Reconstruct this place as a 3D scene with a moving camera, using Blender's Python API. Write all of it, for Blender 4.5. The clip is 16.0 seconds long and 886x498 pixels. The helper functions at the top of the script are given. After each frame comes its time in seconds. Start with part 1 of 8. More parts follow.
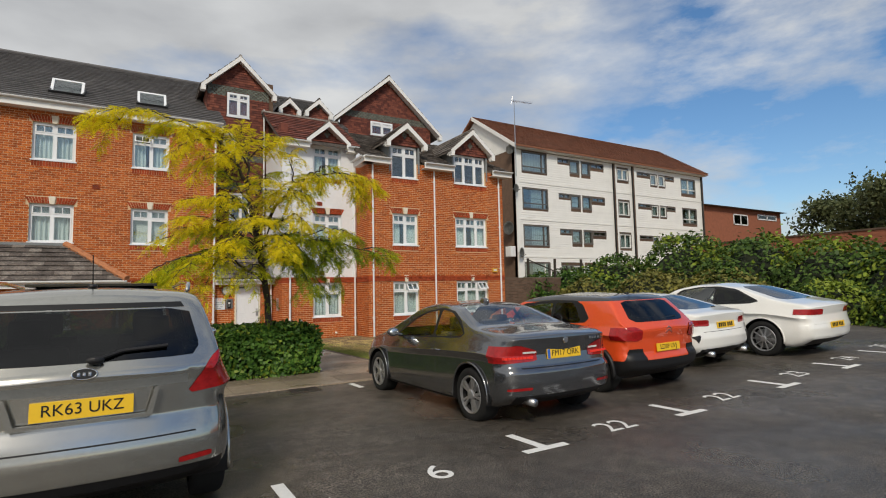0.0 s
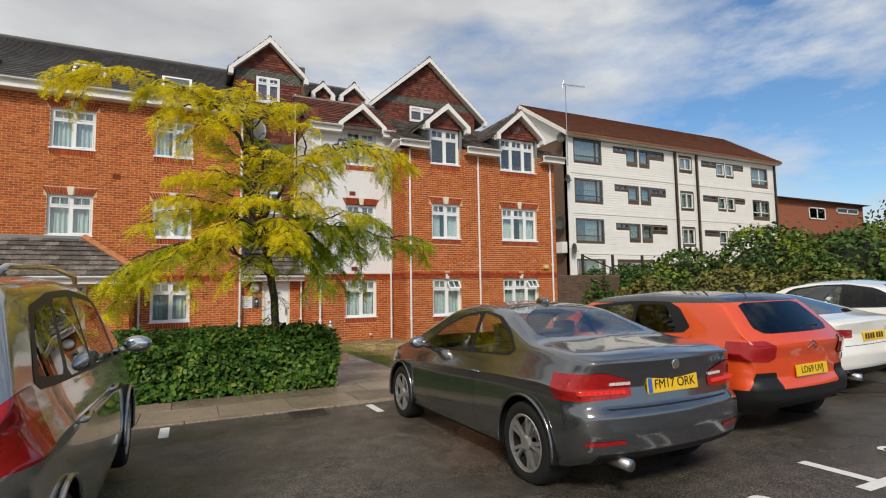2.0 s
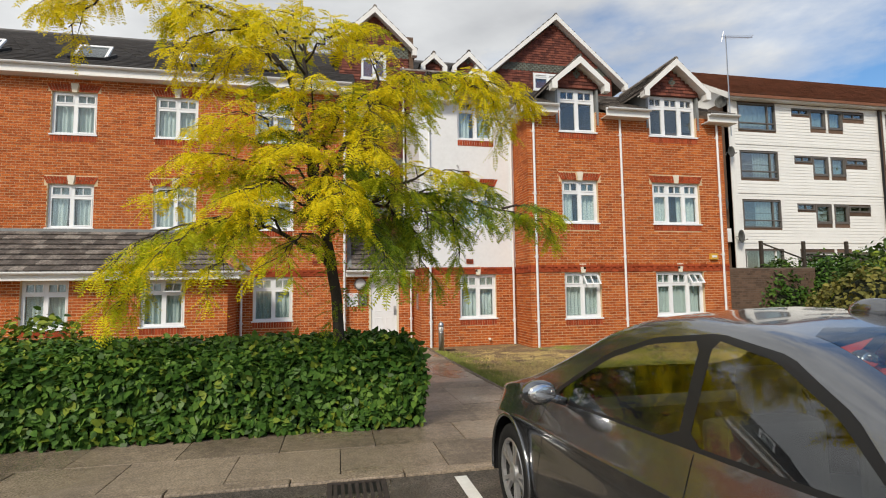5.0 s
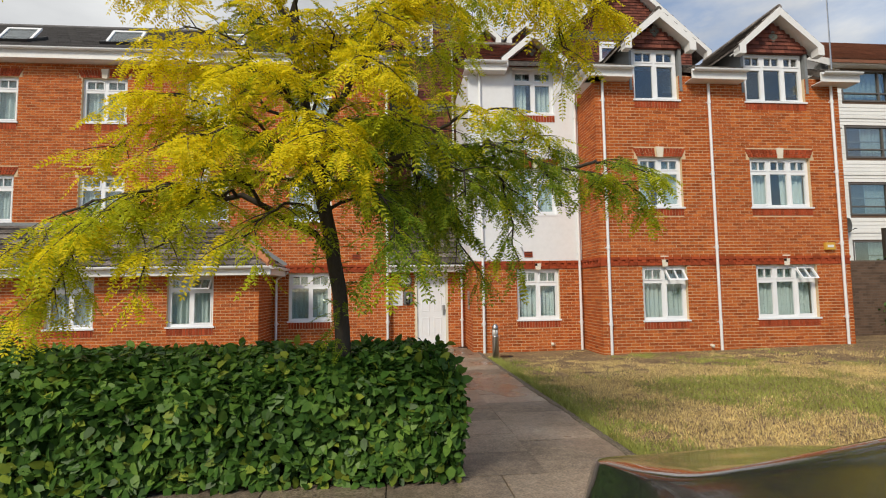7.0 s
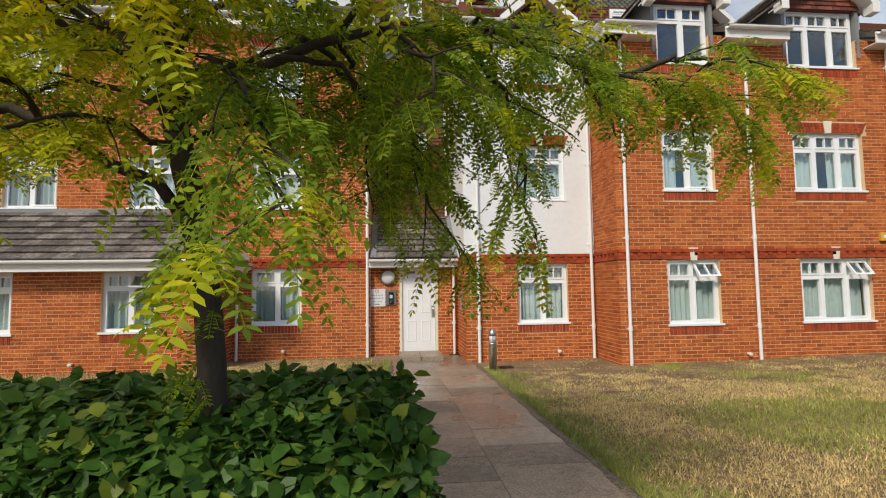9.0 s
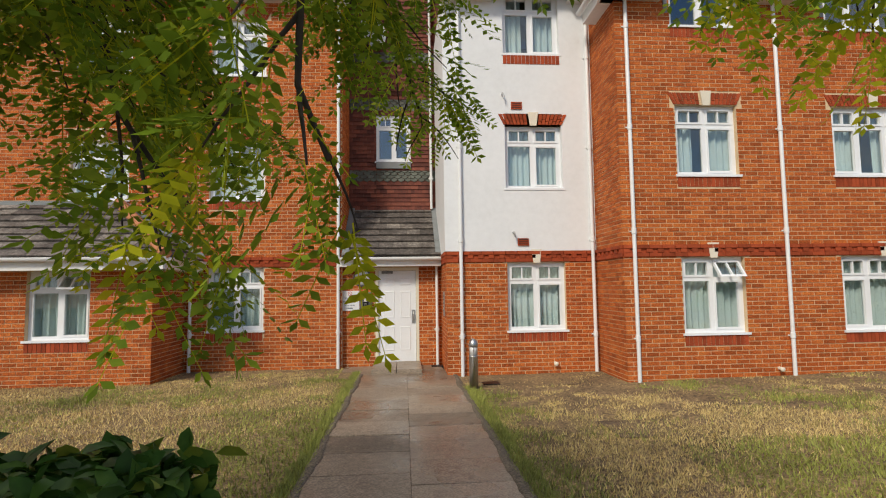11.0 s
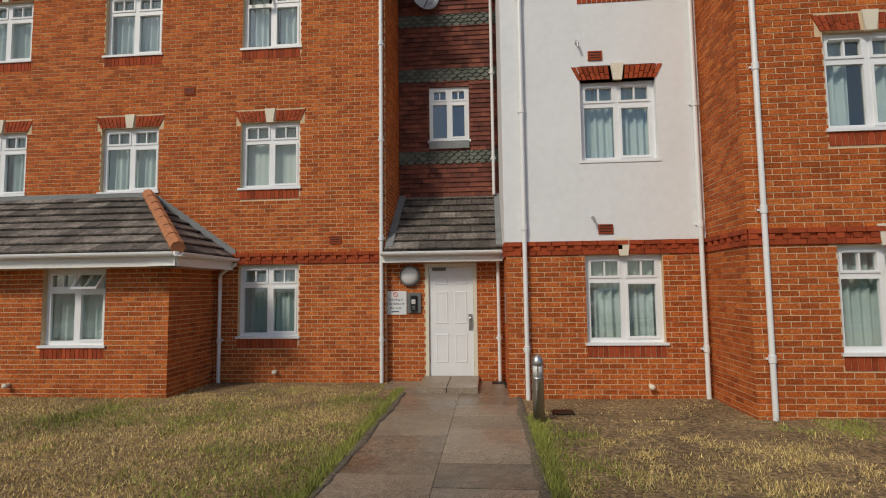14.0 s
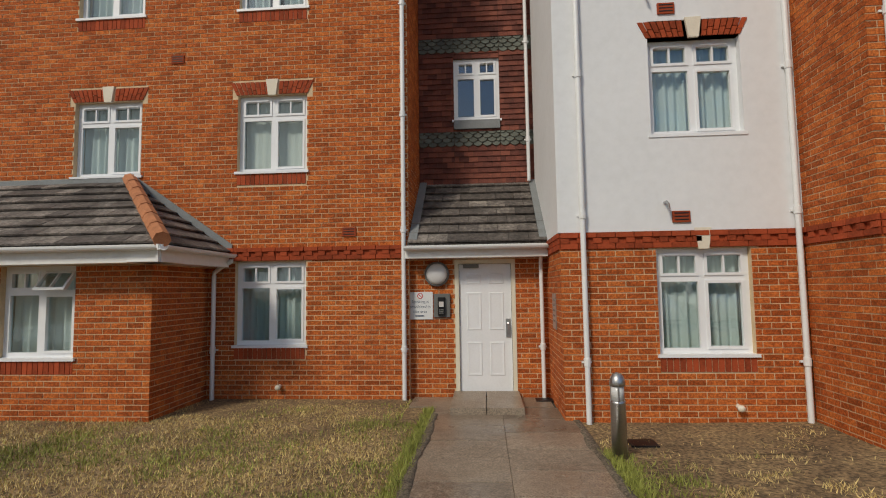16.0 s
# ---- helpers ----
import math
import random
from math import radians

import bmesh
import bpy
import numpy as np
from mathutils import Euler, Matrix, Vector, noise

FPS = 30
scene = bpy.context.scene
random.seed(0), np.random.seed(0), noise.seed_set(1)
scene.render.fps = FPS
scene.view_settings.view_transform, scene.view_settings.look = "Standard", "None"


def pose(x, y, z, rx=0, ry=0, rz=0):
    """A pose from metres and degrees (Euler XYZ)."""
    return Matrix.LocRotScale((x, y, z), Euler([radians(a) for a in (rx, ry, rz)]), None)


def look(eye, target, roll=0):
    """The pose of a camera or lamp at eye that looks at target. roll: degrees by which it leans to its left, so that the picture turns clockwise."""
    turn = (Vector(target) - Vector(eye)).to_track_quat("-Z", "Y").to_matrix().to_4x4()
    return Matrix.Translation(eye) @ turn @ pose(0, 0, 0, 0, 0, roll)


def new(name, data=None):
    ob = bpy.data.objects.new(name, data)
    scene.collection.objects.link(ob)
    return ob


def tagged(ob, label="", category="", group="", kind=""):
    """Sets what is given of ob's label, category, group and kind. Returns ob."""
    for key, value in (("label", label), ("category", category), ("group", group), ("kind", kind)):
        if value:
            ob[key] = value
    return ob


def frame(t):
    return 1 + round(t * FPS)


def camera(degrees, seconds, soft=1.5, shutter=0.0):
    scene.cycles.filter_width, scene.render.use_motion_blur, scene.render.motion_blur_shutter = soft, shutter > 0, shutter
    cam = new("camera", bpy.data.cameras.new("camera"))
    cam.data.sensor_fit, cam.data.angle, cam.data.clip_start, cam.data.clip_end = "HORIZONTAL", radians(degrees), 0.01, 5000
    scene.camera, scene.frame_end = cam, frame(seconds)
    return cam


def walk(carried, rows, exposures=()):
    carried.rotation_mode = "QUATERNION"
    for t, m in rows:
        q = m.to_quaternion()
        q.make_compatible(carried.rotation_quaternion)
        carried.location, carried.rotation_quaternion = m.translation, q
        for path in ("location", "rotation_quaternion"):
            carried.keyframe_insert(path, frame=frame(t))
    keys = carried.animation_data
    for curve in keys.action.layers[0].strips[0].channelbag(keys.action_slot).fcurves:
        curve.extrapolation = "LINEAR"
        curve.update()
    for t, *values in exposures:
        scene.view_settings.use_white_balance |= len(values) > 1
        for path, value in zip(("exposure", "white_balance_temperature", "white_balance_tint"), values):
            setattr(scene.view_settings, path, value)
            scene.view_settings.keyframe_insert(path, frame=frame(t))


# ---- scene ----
cam = camera(80.8, 16.0, soft=1.1)
PATH = [
    (0, (0.516, 0.309, 1.506), (1.543, 2.018, 1.664), -1.2),
    (0.5, (0.846, 0.706, 1.479), (1.823, 2.445, 1.637), -1.1),
    (1, (1.127, 1.135, 1.48), (2.07, 2.892, 1.637), -1.0),
    (1.5, (1.427, 1.615, 1.485), (2.332, 3.391, 1.643), -1.0),
    (2, (1.611, 2.047, 1.471), (2.482, 3.84, 1.629), -0.9),
    (2.5, (1.848, 2.475, 1.469), (2.677, 4.288, 1.626), -0.9),
    (3, (2.045, 2.952, 1.454), (2.821, 4.789, 1.613), -0.9),
    (3.5, (2.248, 3.377, 1.487), (2.95, 5.243, 1.644), -0.9),
    (4, (2.462, 3.892, 1.46), (3.085, 5.786, 1.618), -0.8),
    (4.5, (2.635, 4.353, 1.447), (3.16, 6.276, 1.604), -0.8),
    (5, (2.848, 4.806, 1.443), (3.254, 6.758, 1.599), -0.8),
    (7.5, (3.386, 7.152, 1.400), (3.567, 9.138, 1.553), -0.8),
    (8, (3.448, 7.706, 1.400), (3.639, 9.691, 1.551), -0.7),
    (8.5, (3.528, 8.126, 1.400), (3.721, 10.111, 1.550), -0.8),
    (9, (3.702, 8.578, 1.400), (3.899, 10.563, 1.546), -0.8),
    (9.5, (3.886, 8.952, 1.410), (4.083, 10.937, 1.559), -0.8),
    (11.8, (4.813, 10.62, 1.418), (4.837, 12.614, 1.568), -0.7),
    (12, (4.875, 10.77, 1.389), (4.847, 12.763, 1.545), -0.7),
    (12.5, (4.932, 11.078, 1.373), (4.808, 13.068, 1.53), -0.7),
    (13, (5.009, 11.381, 1.393), (4.846, 13.369, 1.547), -0.7),
    (13.5, (5.061, 11.657, 1.406), (4.89, 13.644, 1.56), -0.7),
    (14, (5.026, 11.899, 1.415), (4.853, 13.886, 1.567), -0.7),
    (14.5, (4.869, 12.157, 1.438), (4.702, 14.144, 1.589), -0.8),
    (15, (4.738, 12.469, 1.436), (4.574, 14.456, 1.585), -0.7),
    (15.5, (4.536, 12.838, 1.449), (4.381, 14.826, 1.599), -0.7),
    (16, (4.347, 13.207, 1.43), (4.19, 15.195, 1.581), -0.8),
]
walk(cam, [(t, look(eye, target, roll)) for t, eye, target, roll in PATH], [(0.0, -0.10), (2.0, 0.06), (4.0, 0.22), (7.5, 0.12), (9.0, 0.16), (12.0, -0.04), (14.0, -0.30), (16.0, -0.36)])

# ---- light ----
world = bpy.data.worlds.new("sky")
scene.world = world
world.use_nodes = True
wn, wl = world.node_tree.nodes, world.node_tree.links
wn.clear()
SUN_EL, SUN_AZ = 40.0, 214.0      # sun high behind the walker's left shoulder (compass degrees, y north)
sky = wn.new("ShaderNodeTexSky")
sky.sky_type, sky.sun_disc = 'NISHITA', False
sky.sun_elevation, sky.sun_rotation = radians(SUN_EL), radians(SUN_AZ)
sky.ozone_density = 2.0
wco = wn.new("ShaderNodeTexCoord")
wmap = wn.new("ShaderNodeMapping")
wmap.inputs["Scale"].default_value = (1.0, 1.0, 2.6)
wmap.inputs["Rotation"].default_value = (0.0, 0.0, radians(28))
cl1 = wn.new("ShaderNodeTexNoise")
cl1.inputs["Scale"].default_value, cl1.inputs["Detail"].default_value, cl1.inputs["Roughness"].default_value = 2.1, 9.0, 0.55
wl.new(wco.outputs["Generated"], wmap.inputs["Vector"])
wl.new(wmap.outputs["Vector"], cl1.inputs["Vector"])
# the cloud deck is thick in the north-west and breaks up towards the east
wdot = wn.new("ShaderNodeVectorMath")
wdot.operation = 'DOT_PRODUCT'
wdot.inputs[1].default_value = (-0.72, 0.28, 0.12)
wl.new(wco.outputs["Generated"], wdot.inputs[0])
wadd = wn.new("ShaderNodeMath")
wadd.operation = 'MULTIPLY_ADD'
wadd.inputs[1].default_value = 0.36
wl.new(wdot.outputs["Value"], wadd.inputs[0])
wl.new(cl1.outputs["Fac"], wadd.inputs[2])
wramp = wn.new("ShaderNodeValToRGB")
wramp.color_ramp.elements[0].position, wramp.color_ramp.elements[1].position = 0.31, 0.53
wramp.color_ramp.elements[0].color, wramp.color_ramp.elements[1].color = (0, 0, 0, 1), (1, 1, 1, 1)
wl.new(wadd.outputs[0], wramp.inputs["Fac"])
cl2 = wn.new("ShaderNodeTexNoise")
cl2.inputs["Scale"].default_value, cl2.inputs["Detail"].default_value = 3.0, 6.0
wl.new(wmap.outputs["Vector"], cl2.inputs["Vector"])
wgrey = wn.new("ShaderNodeValToRGB")
wgrey.color_ramp.elements[0].position, wgrey.color_ramp.elements[1].position = 0.3, 0.72
wgrey.color_ramp.elements[0].color, wgrey.color_ramp.elements[1].color = (4.1, 4.2, 4.35, 1), (6.7, 6.8, 6.8, 1)
wl.new(cl2.outputs["Fac"], wgrey.inputs["Fac"])
wmix = wn.new("ShaderNodeMixRGB")
cl3 = wn.new("ShaderNodeTexNoise")
cl3.inputs["Scale"].default_value, cl3.inputs["Detail"].default_value, cl3.inputs["Roughness"].default_value = 3.6, 8.0, 0.6
wl.new(wmap.outputs["Vector"], cl3.inputs["Vector"])
wispy = wn.new("ShaderNodeMapRange")
wispy.inputs["From Min"].default_value, wispy.inputs["From Max"].default_value = 0.47, 0.70
wispy.inputs["To Max"].default_value = 0.85
wl.new(cl3.outputs["Fac"], wispy.inputs["Value"])
wmax = wn.new("ShaderNodeMath")
wmax.operation = 'MAXIMUM'
wl.new(wramp.outputs["Color"], wmax.inputs[0])
wl.new(wispy.outputs["Result"], wmax.inputs[1])
wl.new(wmax.outputs[0], wmix.inputs["Fac"])
whsv = wn.new("ShaderNodeHueSaturation")
whsv.inputs["Saturation"].default_value, whsv.inputs["Value"].default_value = 1.22, 1.12
wl.new(sky.outputs["Color"], whsv.inputs["Color"])
wl.new(whsv.outputs["Color"], wmix.inputs["Color1"])
wl.new(wgrey.outputs["Color"], wmix.inputs["Color2"])
wbg = wn.new("ShaderNodeBackground")
wbg.inputs["Strength"].default_value = 0.12
wl.new(wmix.outputs["Color"], wbg.inputs["Color"])
wout = wn.new("ShaderNodeOutputWorld")
wl.new(wbg.outputs["Background"], wout.inputs["Surface"])

sun_data = bpy.data.lights.new("sun", 'SUN')
sun_data.energy, sun_data.angle, sun_data.color = 2.7, radians(12), (1.0, 0.90, 0.75)
sun = new("sun", sun_data)
sdir = Vector((math.sin(radians(SUN_AZ)) * math.cos(radians(SUN_EL)), math.cos(radians(SUN_AZ)) * math.cos(radians(SUN_EL)), math.sin(radians(SUN_EL))))
sun.matrix_world = look(sdir * 60, (0, 0, 0))


# ---- materials ----
def mat(name, color, rough=0.6, metal=0.0, var=0.25, scale=6.0, bump=0.0, bscale=40.0, per=0.0, hue=None, spec=0.5, coat=0.0, stretch=(1, 1, 1), wet=0.0, speck=0.0, sk=0.5):
    """A procedural surface: base colour varied at two scales, fine relief, optional change from piece to piece."""
    m = bpy.data.materials.new(name)
    m.use_nodes = True
    nt, ln = m.node_tree.nodes, m.node_tree.links
    b = nt["Principled BSDF"]
    b.inputs["Roughness"].default_value, b.inputs["Metallic"].default_value = rough, metal
    b.inputs["Specular IOR Level"].default_value = spec
    b.inputs["Coat Weight"].default_value = coat
    b.inputs["Coat Roughness"].default_value = 0.04
    co = nt.new("ShaderNodeTexCoord")
    mp = nt.new("ShaderNodeMapping")
    mp.inputs["Scale"].default_value = stretch
    gm = nt.new("ShaderNodeNewGeometry")
    ln.new(gm.outputs["Position"], mp.inputs["Vector"])
    n1, n2 = nt.new("ShaderNodeTexNoise"), nt.new("ShaderNodeTexNoise")
    for n, sc in ((n1, scale), (n2, scale * 9)):
        n.inputs["Scale"].default_value, n.inputs["Detail"].default_value = sc, 5.0
        ln.new(mp.outputs["Vector"], n.inputs["Vector"])
    ad = nt.new("ShaderNodeMath")
    ad.operation = 'ADD'
    ln.new(n1.outputs["Fac"], ad.inputs[0])
    ln.new(n2.outputs["Fac"], ad.inputs[1])
    last = ad.outputs[0]
    if per:
        oi = nt.new("ShaderNodeObjectInfo")
        sm = nt.new("ShaderNodeMath")
        sm.operation = 'ADD'
        ln.new(gm.outputs["Random Per Island"], sm.inputs[0])
        ln.new(oi.outputs["Random"], sm.inputs[1])
        fr = nt.new("ShaderNodeMath")
        fr.operation = 'FRACT'
        ln.new(sm.outputs[0], fr.inputs[0])
        ma = nt.new("ShaderNodeMath")
        ma.operation = 'MULTIPLY_ADD'
        ma.inputs[1].default_value = per
        ln.new(fr.outputs[0], ma.inputs[0])
        ln.new(last, ma.inputs[2])
        sb = nt.new("ShaderNodeMath")
        sb.operation = 'SUBTRACT'
        sb.inputs[1].default_value = per / 2
        ln.new(ma.outputs[0], sb.inputs[0])
        last = sb.outputs[0]
    rp = nt.new("ShaderNodeValToRGB")
    c = Vector(color)
    lo = c * (1 - var)
    hi = c * (1 + var) if hue is None else Vector(hue)
    rp.color_ramp.elements[0].position, rp.color_ramp.elements[1].position = 0.3, 0.75
    rp.color_ramp.elements[0].color, rp.color_ramp.elements[1].color = (*lo, 1), (*hi, 1)
    md = rp.color_ramp.elements.new(0.5)
    md.color = (*c, 1)
    hf = nt.new("ShaderNodeMath")
    hf.operation = 'MULTIPLY'
    hf.inputs[1].default_value = 0.5
    ln.new(last, hf.inputs[0])
    ln.new(hf.outputs[0], rp.inputs["Fac"])
    col = rp.outputs["Color"]
    if speck:
        sn, sr, sx = nt.new("ShaderNodeTexNoise"), nt.new("ShaderNodeMapRange"), nt.new("ShaderNodeMixRGB")
        sn.inputs["Scale"].default_value, sn.inputs["Detail"].default_value = speck, 3.0
        ln.new(mp.outputs["Vector"], sn.inputs["Vector"])
        sr.inputs["From Min"].default_value, sr.inputs["From Max"].default_value = 0.36, 0.66
        sr.inputs["To Min"].default_value, sr.inputs["To Max"].default_value = 1 - sk, 1 + 1.6 * sk
        ln.new(sn.outputs["Fac"], sr.inputs["Value"])
        sx.blend_type = 'MULTIPLY'
        sx.inputs["Fac"].default_value = 1.0
        ln.new(col, sx.inputs["Color1"])
        ln.new(sr.outputs["Result"], sx.inputs["Color2"])
        col = sx.outputs["Color"]
    ln.new(col, b.inputs["Base Color"])
    if wet:
        wn1 = nt.new("ShaderNodeTexNoise")
        wn1.inputs["Scale"].default_value, wn1.inputs["Detail"].default_value = 0.55, 4.0
        ln.new(mp.outputs["Vector"], wn1.inputs["Vector"])
        mr_ = nt.new("ShaderNodeMapRange")
        mr_.inputs["From Min"].default_value, mr_.inputs["From Max"].default_value = 0.38, 0.62
        mr_.inputs["To Min"].default_value, mr_.inputs["To Max"].default_value = rough - wet, rough + wet
        ln.new(wn1.outputs["Fac"], mr_.inputs["Value"])
        ln.new(mr_.outputs["Result"], b.inputs["Roughness"])
    if bump:
        bn = nt.new("ShaderNodeTexNoise")
        bn.inputs["Scale"].default_value, bn.inputs["Detail"].default_value = bscale, 6.0
        ln.new(mp.outputs["Vector"], bn.inputs["Vector"])
        bp = nt.new("ShaderNodeBump")
        bp.inputs["Strength"].default_value, bp.inputs["Distance"].default_value = bump, 0.01
        ln.new(bn.outputs["Fac"], bp.inputs["Height"])
        ln.new(bp.outputs["Normal"], b.inputs["Normal"])
    return m


def glass(name, tint, gloss_rough=0.01, ior=1.55):
    """A thin pane: tinted see-through with sky reflection that grows at a slant."""
    m = bpy.data.materials.new(name)
    m.use_nodes = True
    nt, ln = m.node_tree.nodes, m.node_tree.links
    nt.clear()
    tr, gl, mx, lw_, out, pw_, sc_ = (nt.new(k) for k in ("ShaderNodeBsdfTransparent", "ShaderNodeBsdfGlossy", "ShaderNodeMixShader", "ShaderNodeLayerWeight", "ShaderNodeOutputMaterial", "ShaderNodeMath", "ShaderNodeMath"))
    tr.inputs["Color"].default_value = (*tint, 1)
    gl.inputs["Roughness"].default_value = gloss_rough
    f0 = ((ior - 1) / (ior + 1)) ** 2
    lw_.inputs["Blend"].default_value = 0.5
    pw_.operation, sc_.operation = 'POWER', 'MULTIPLY_ADD'
    pw_.inputs[1].default_value = 4.0
    sc_.inputs[1].default_value, sc_.inputs[2].default_value = 1 - f0, f0
    ln.new(lw_.outputs["Facing"], pw_.inputs[0])
    ln.new(pw_.outputs[0], sc_.inputs[0])
    ln.new(sc_.outputs[0], mx.inputs[0])
    ln.new(tr.outputs[0], mx.inputs[1])
    ln.new(gl.outputs[0], mx.inputs[2])
    ln.new(mx.outputs[0], out.inputs["Surface"])
    return m


BRICK = mat("brick_red", (0.40, 0.092, 0.02), 0.9, spec=0.25, speck=45, sk=0.22, var=0.34, scale=5, bump=0.35, bscale=120, per=0.6, hue=(0.54, 0.16, 0.036))
BRICK_DARK = mat("brick_soldier", (0.33, 0.062, 0.022), 0.9, spec=0.25, var=0.35, scale=5, bump=0.3, bscale=120, per=0.6)
MORTAR = mat("mortar", (0.64, 0.48, 0.30), 0.95, var=0.2, scale=4, bump=0.3, bscale=200)
BRICK_OLD = mat("brick_brown", (0.12, 0.075, 0.05), 0.9, var=0.4, scale=4, bump=0.4, bscale=80, per=0.6)
BRICK_FAR = mat("brick_far", (0.28, 0.1, 0.055), 0.9, var=0.3, scale=3, per=0.4)
RENDER = mat("white_render", (0.74, 0.76, 0.78), 0.8, var=0.06, scale=1.2, bump=0.08, bscale=160)
UPVC = mat("white_upvc", (0.80, 0.82, 0.84), 0.32, var=0.03, scale=3)
UPVC_OLD = mat("white_painted_board", (0.78, 0.78, 0.76), 0.45, var=0.08, scale=2)
GUTTER = mat("white_plastic", (0.76, 0.78, 0.79), 0.38, var=0.07, scale=4)
STONE = mat("cream_stone", (0.72, 0.66, 0.54), 0.8, var=0.1, scale=8, bump=0.1)
PANE = glass("window_glass", (0.84, 0.90, 0.90), ior=2.05)
PANE_FAR = glass("single_glazing", (0.80, 0.86, 0.86), ior=2.7)
ROOFTILE = mat("concrete_roof_tile", (0.105, 0.09, 0.08), 0.8, var=0.45, scale=3, bump=0.4, bscale=60, per=0.6, hue=(0.27, 0.24, 0.21), speck=14, sk=0.25)
ROOFFAR = mat("slate_grey_tile", (0.125, 0.12, 0.12), 0.8, var=0.35, scale=3, bump=0.3, bscale=60, per=0.4)
ROOFBROWN = mat("brown_roof_tile", (0.22, 0.09, 0.05), 0.85, var=0.3, scale=1.2, bump=0.3, bscale=40, per=0.35)
HUNG = mat("clay_hung_tile", (0.15, 0.042, 0.028), 0.85, var=0.45, scale=6, bump=0.3, bscale=80, per=0.8, hue=(0.24, 0.075, 0.045))
HUNG_GREY = mat("grey_scallop_tile", (0.12, 0.13, 0.11), 0.85, var=0.35, scale=6, bump=0.3, bscale=80, per=0.6)
LEAD = mat("lead_flashing", (0.2, 0.215, 0.22), 0.55, var=0.25, scale=5, bump=0.15)
RIDGE = mat("terracotta_ridge", (0.42, 0.17, 0.075), 0.85, var=0.35, scale=8, bump=0.4)
ASPHALT = mat("asphalt", (0.064, 0.056, 0.047), 0.46, var=0.5, scale=0.7, bump=1.0, bscale=95, hue=(0.125, 0.108, 0.09), wet=0.24, speck=70, sk=0.75)
SLAB = mat("concrete_slab", (0.215, 0.172, 0.128), 0.4, var=0.45, scale=1.6, bump=0.25, bscale=90, per=0.6, wet=0.24, speck=60, sk=0.3)
JOINT = mat("slab_joint", (0.06, 0.055, 0.045), 0.95, var=0.3, scale=9)
SOIL = mat("lawn_soil", (0.18, 0.12, 0.06), 0.95, var=0.6, scale=1.1, bump=0.8, bscale=45, hue=(0.36, 0.26, 0.12), speck=28, sk=0.5)
GRASS_G = mat("grass_green", (0.27, 0.29, 0.06), 0.75, var=0.5, scale=1.3, per=0.5)
GRASS_Y = mat("grass_dry", (0.60, 0.46, 0.19), 0.8, var=0.5, scale=1.3, per=0.6)
PAINT = mat("road_paint", (0.72, 0.72, 0.7), 0.7, var=0.12, scale=20, bump=0.3, bscale=150)
CURTAIN = mat("net_curtain", (0.62, 0.68, 0.67), 0.9, var=0.1, scale=10)
CURTAIN_W = mat("pale_blind", (0.68, 0.7, 0.66), 0.85, var=0.05, scale=6)
ROOM = mat("room_plaster", (0.35, 0.33, 0.3), 0.9, var=0.1, scale=2)
DOORW = mat("door_white", (0.77, 0.80, 0.83), 0.35, var=0.05, scale=4)
CREAM = mat("cream_frame", (0.72, 0.68, 0.55), 0.45, var=0.08, scale=5)
STEEL = mat("brushed_steel", (0.5, 0.5, 0.5), 0.35, metal=1.0, var=0.15, scale=14, stretch=(1, 1, 12))
RIM = mat("alloy_rim", (0.62, 0.62, 0.63), 0.3, metal=0.85, var=0.08)
CHROME = mat("chrome", (0.75, 0.75, 0.75), 0.1, metal=1.0, var=0.04)
GREYBOX = mat("grey_plastic", (0.14, 0.145, 0.14), 0.5, var=0.15)
OPAL = mat("opal_lens", (0.62, 0.63, 0.63), 0.25, var=0.04)
BLACK = mat("black_plastic", (0.010, 0.010, 0.011), 0.45, var=0.2, scale=20, spec=0.35)
RUBBER = mat("tyre_rubber", (0.013, 0.013, 0.013), 0.85, var=0.25, scale=18, bump=0.2, spec=0.3)
IRON = mat("cast_iron", (0.055, 0.045, 0.04), 0.7, metal=0.4, var=0.4, scale=20, bump=0.3)
BARK = mat("tree_bark", (0.045, 0.036, 0.028), 0.9, var=0.45, scale=9, bump=0.9, bscale=35, stretch=(1, 1, 0.35))
SIGNW = mat("sign_white", (0.72, 0.74, 0.75), 0.35, var=0.03)
INK = mat("sign_ink", (0.05, 0.09, 0.15), 0.5, var=0.1)
REDINK = mat("sign_red", (0.55, 0.04, 0.03), 0.5, var=0.1)
YELLOWP = mat("plate_yellow", (0.80, 0.50, 0.02), 0.4, var=0.05, scale=15)
BLUEP = mat("plate_blue", (0.03, 0.12, 0.5), 0.4, var=0.1)
LAMP_RED = mat("lamp_red", (0.32, 0.008, 0.008), 0.08, var=0.45, scale=25, coat=0.6, spec=0.35)
LAMP_BRIGHT = mat("lamp_bright_red", (0.85, 0.045, 0.03), 0.2, var=0.1)
LAMP_CLEAR = mat("lamp_clear", (0.6, 0.58, 0.56), 0.1, var=0.1, coat=0.6)
CARGLASS = glass("car_glass", (0.86, 0.91, 0.89), ior=2.2)
DARKGLASS = glass("privacy_glass", (0.07, 0.08, 0.085), ior=1.6)
SEAT = mat("seat_fabric", (0.03, 0.03, 0.032), 0.85, var=0.3, scale=12)
P_GREY = mat("paint_dark_grey", (0.185, 0.19, 0.20), 0.17, metal=0.88, var=0.06, scale=3, coat=1.0)
P_SILVER = mat("paint_warm_silver", (0.42, 0.415, 0.38), 0.18, metal=0.85, var=0.06, scale=3, coat=1.0)
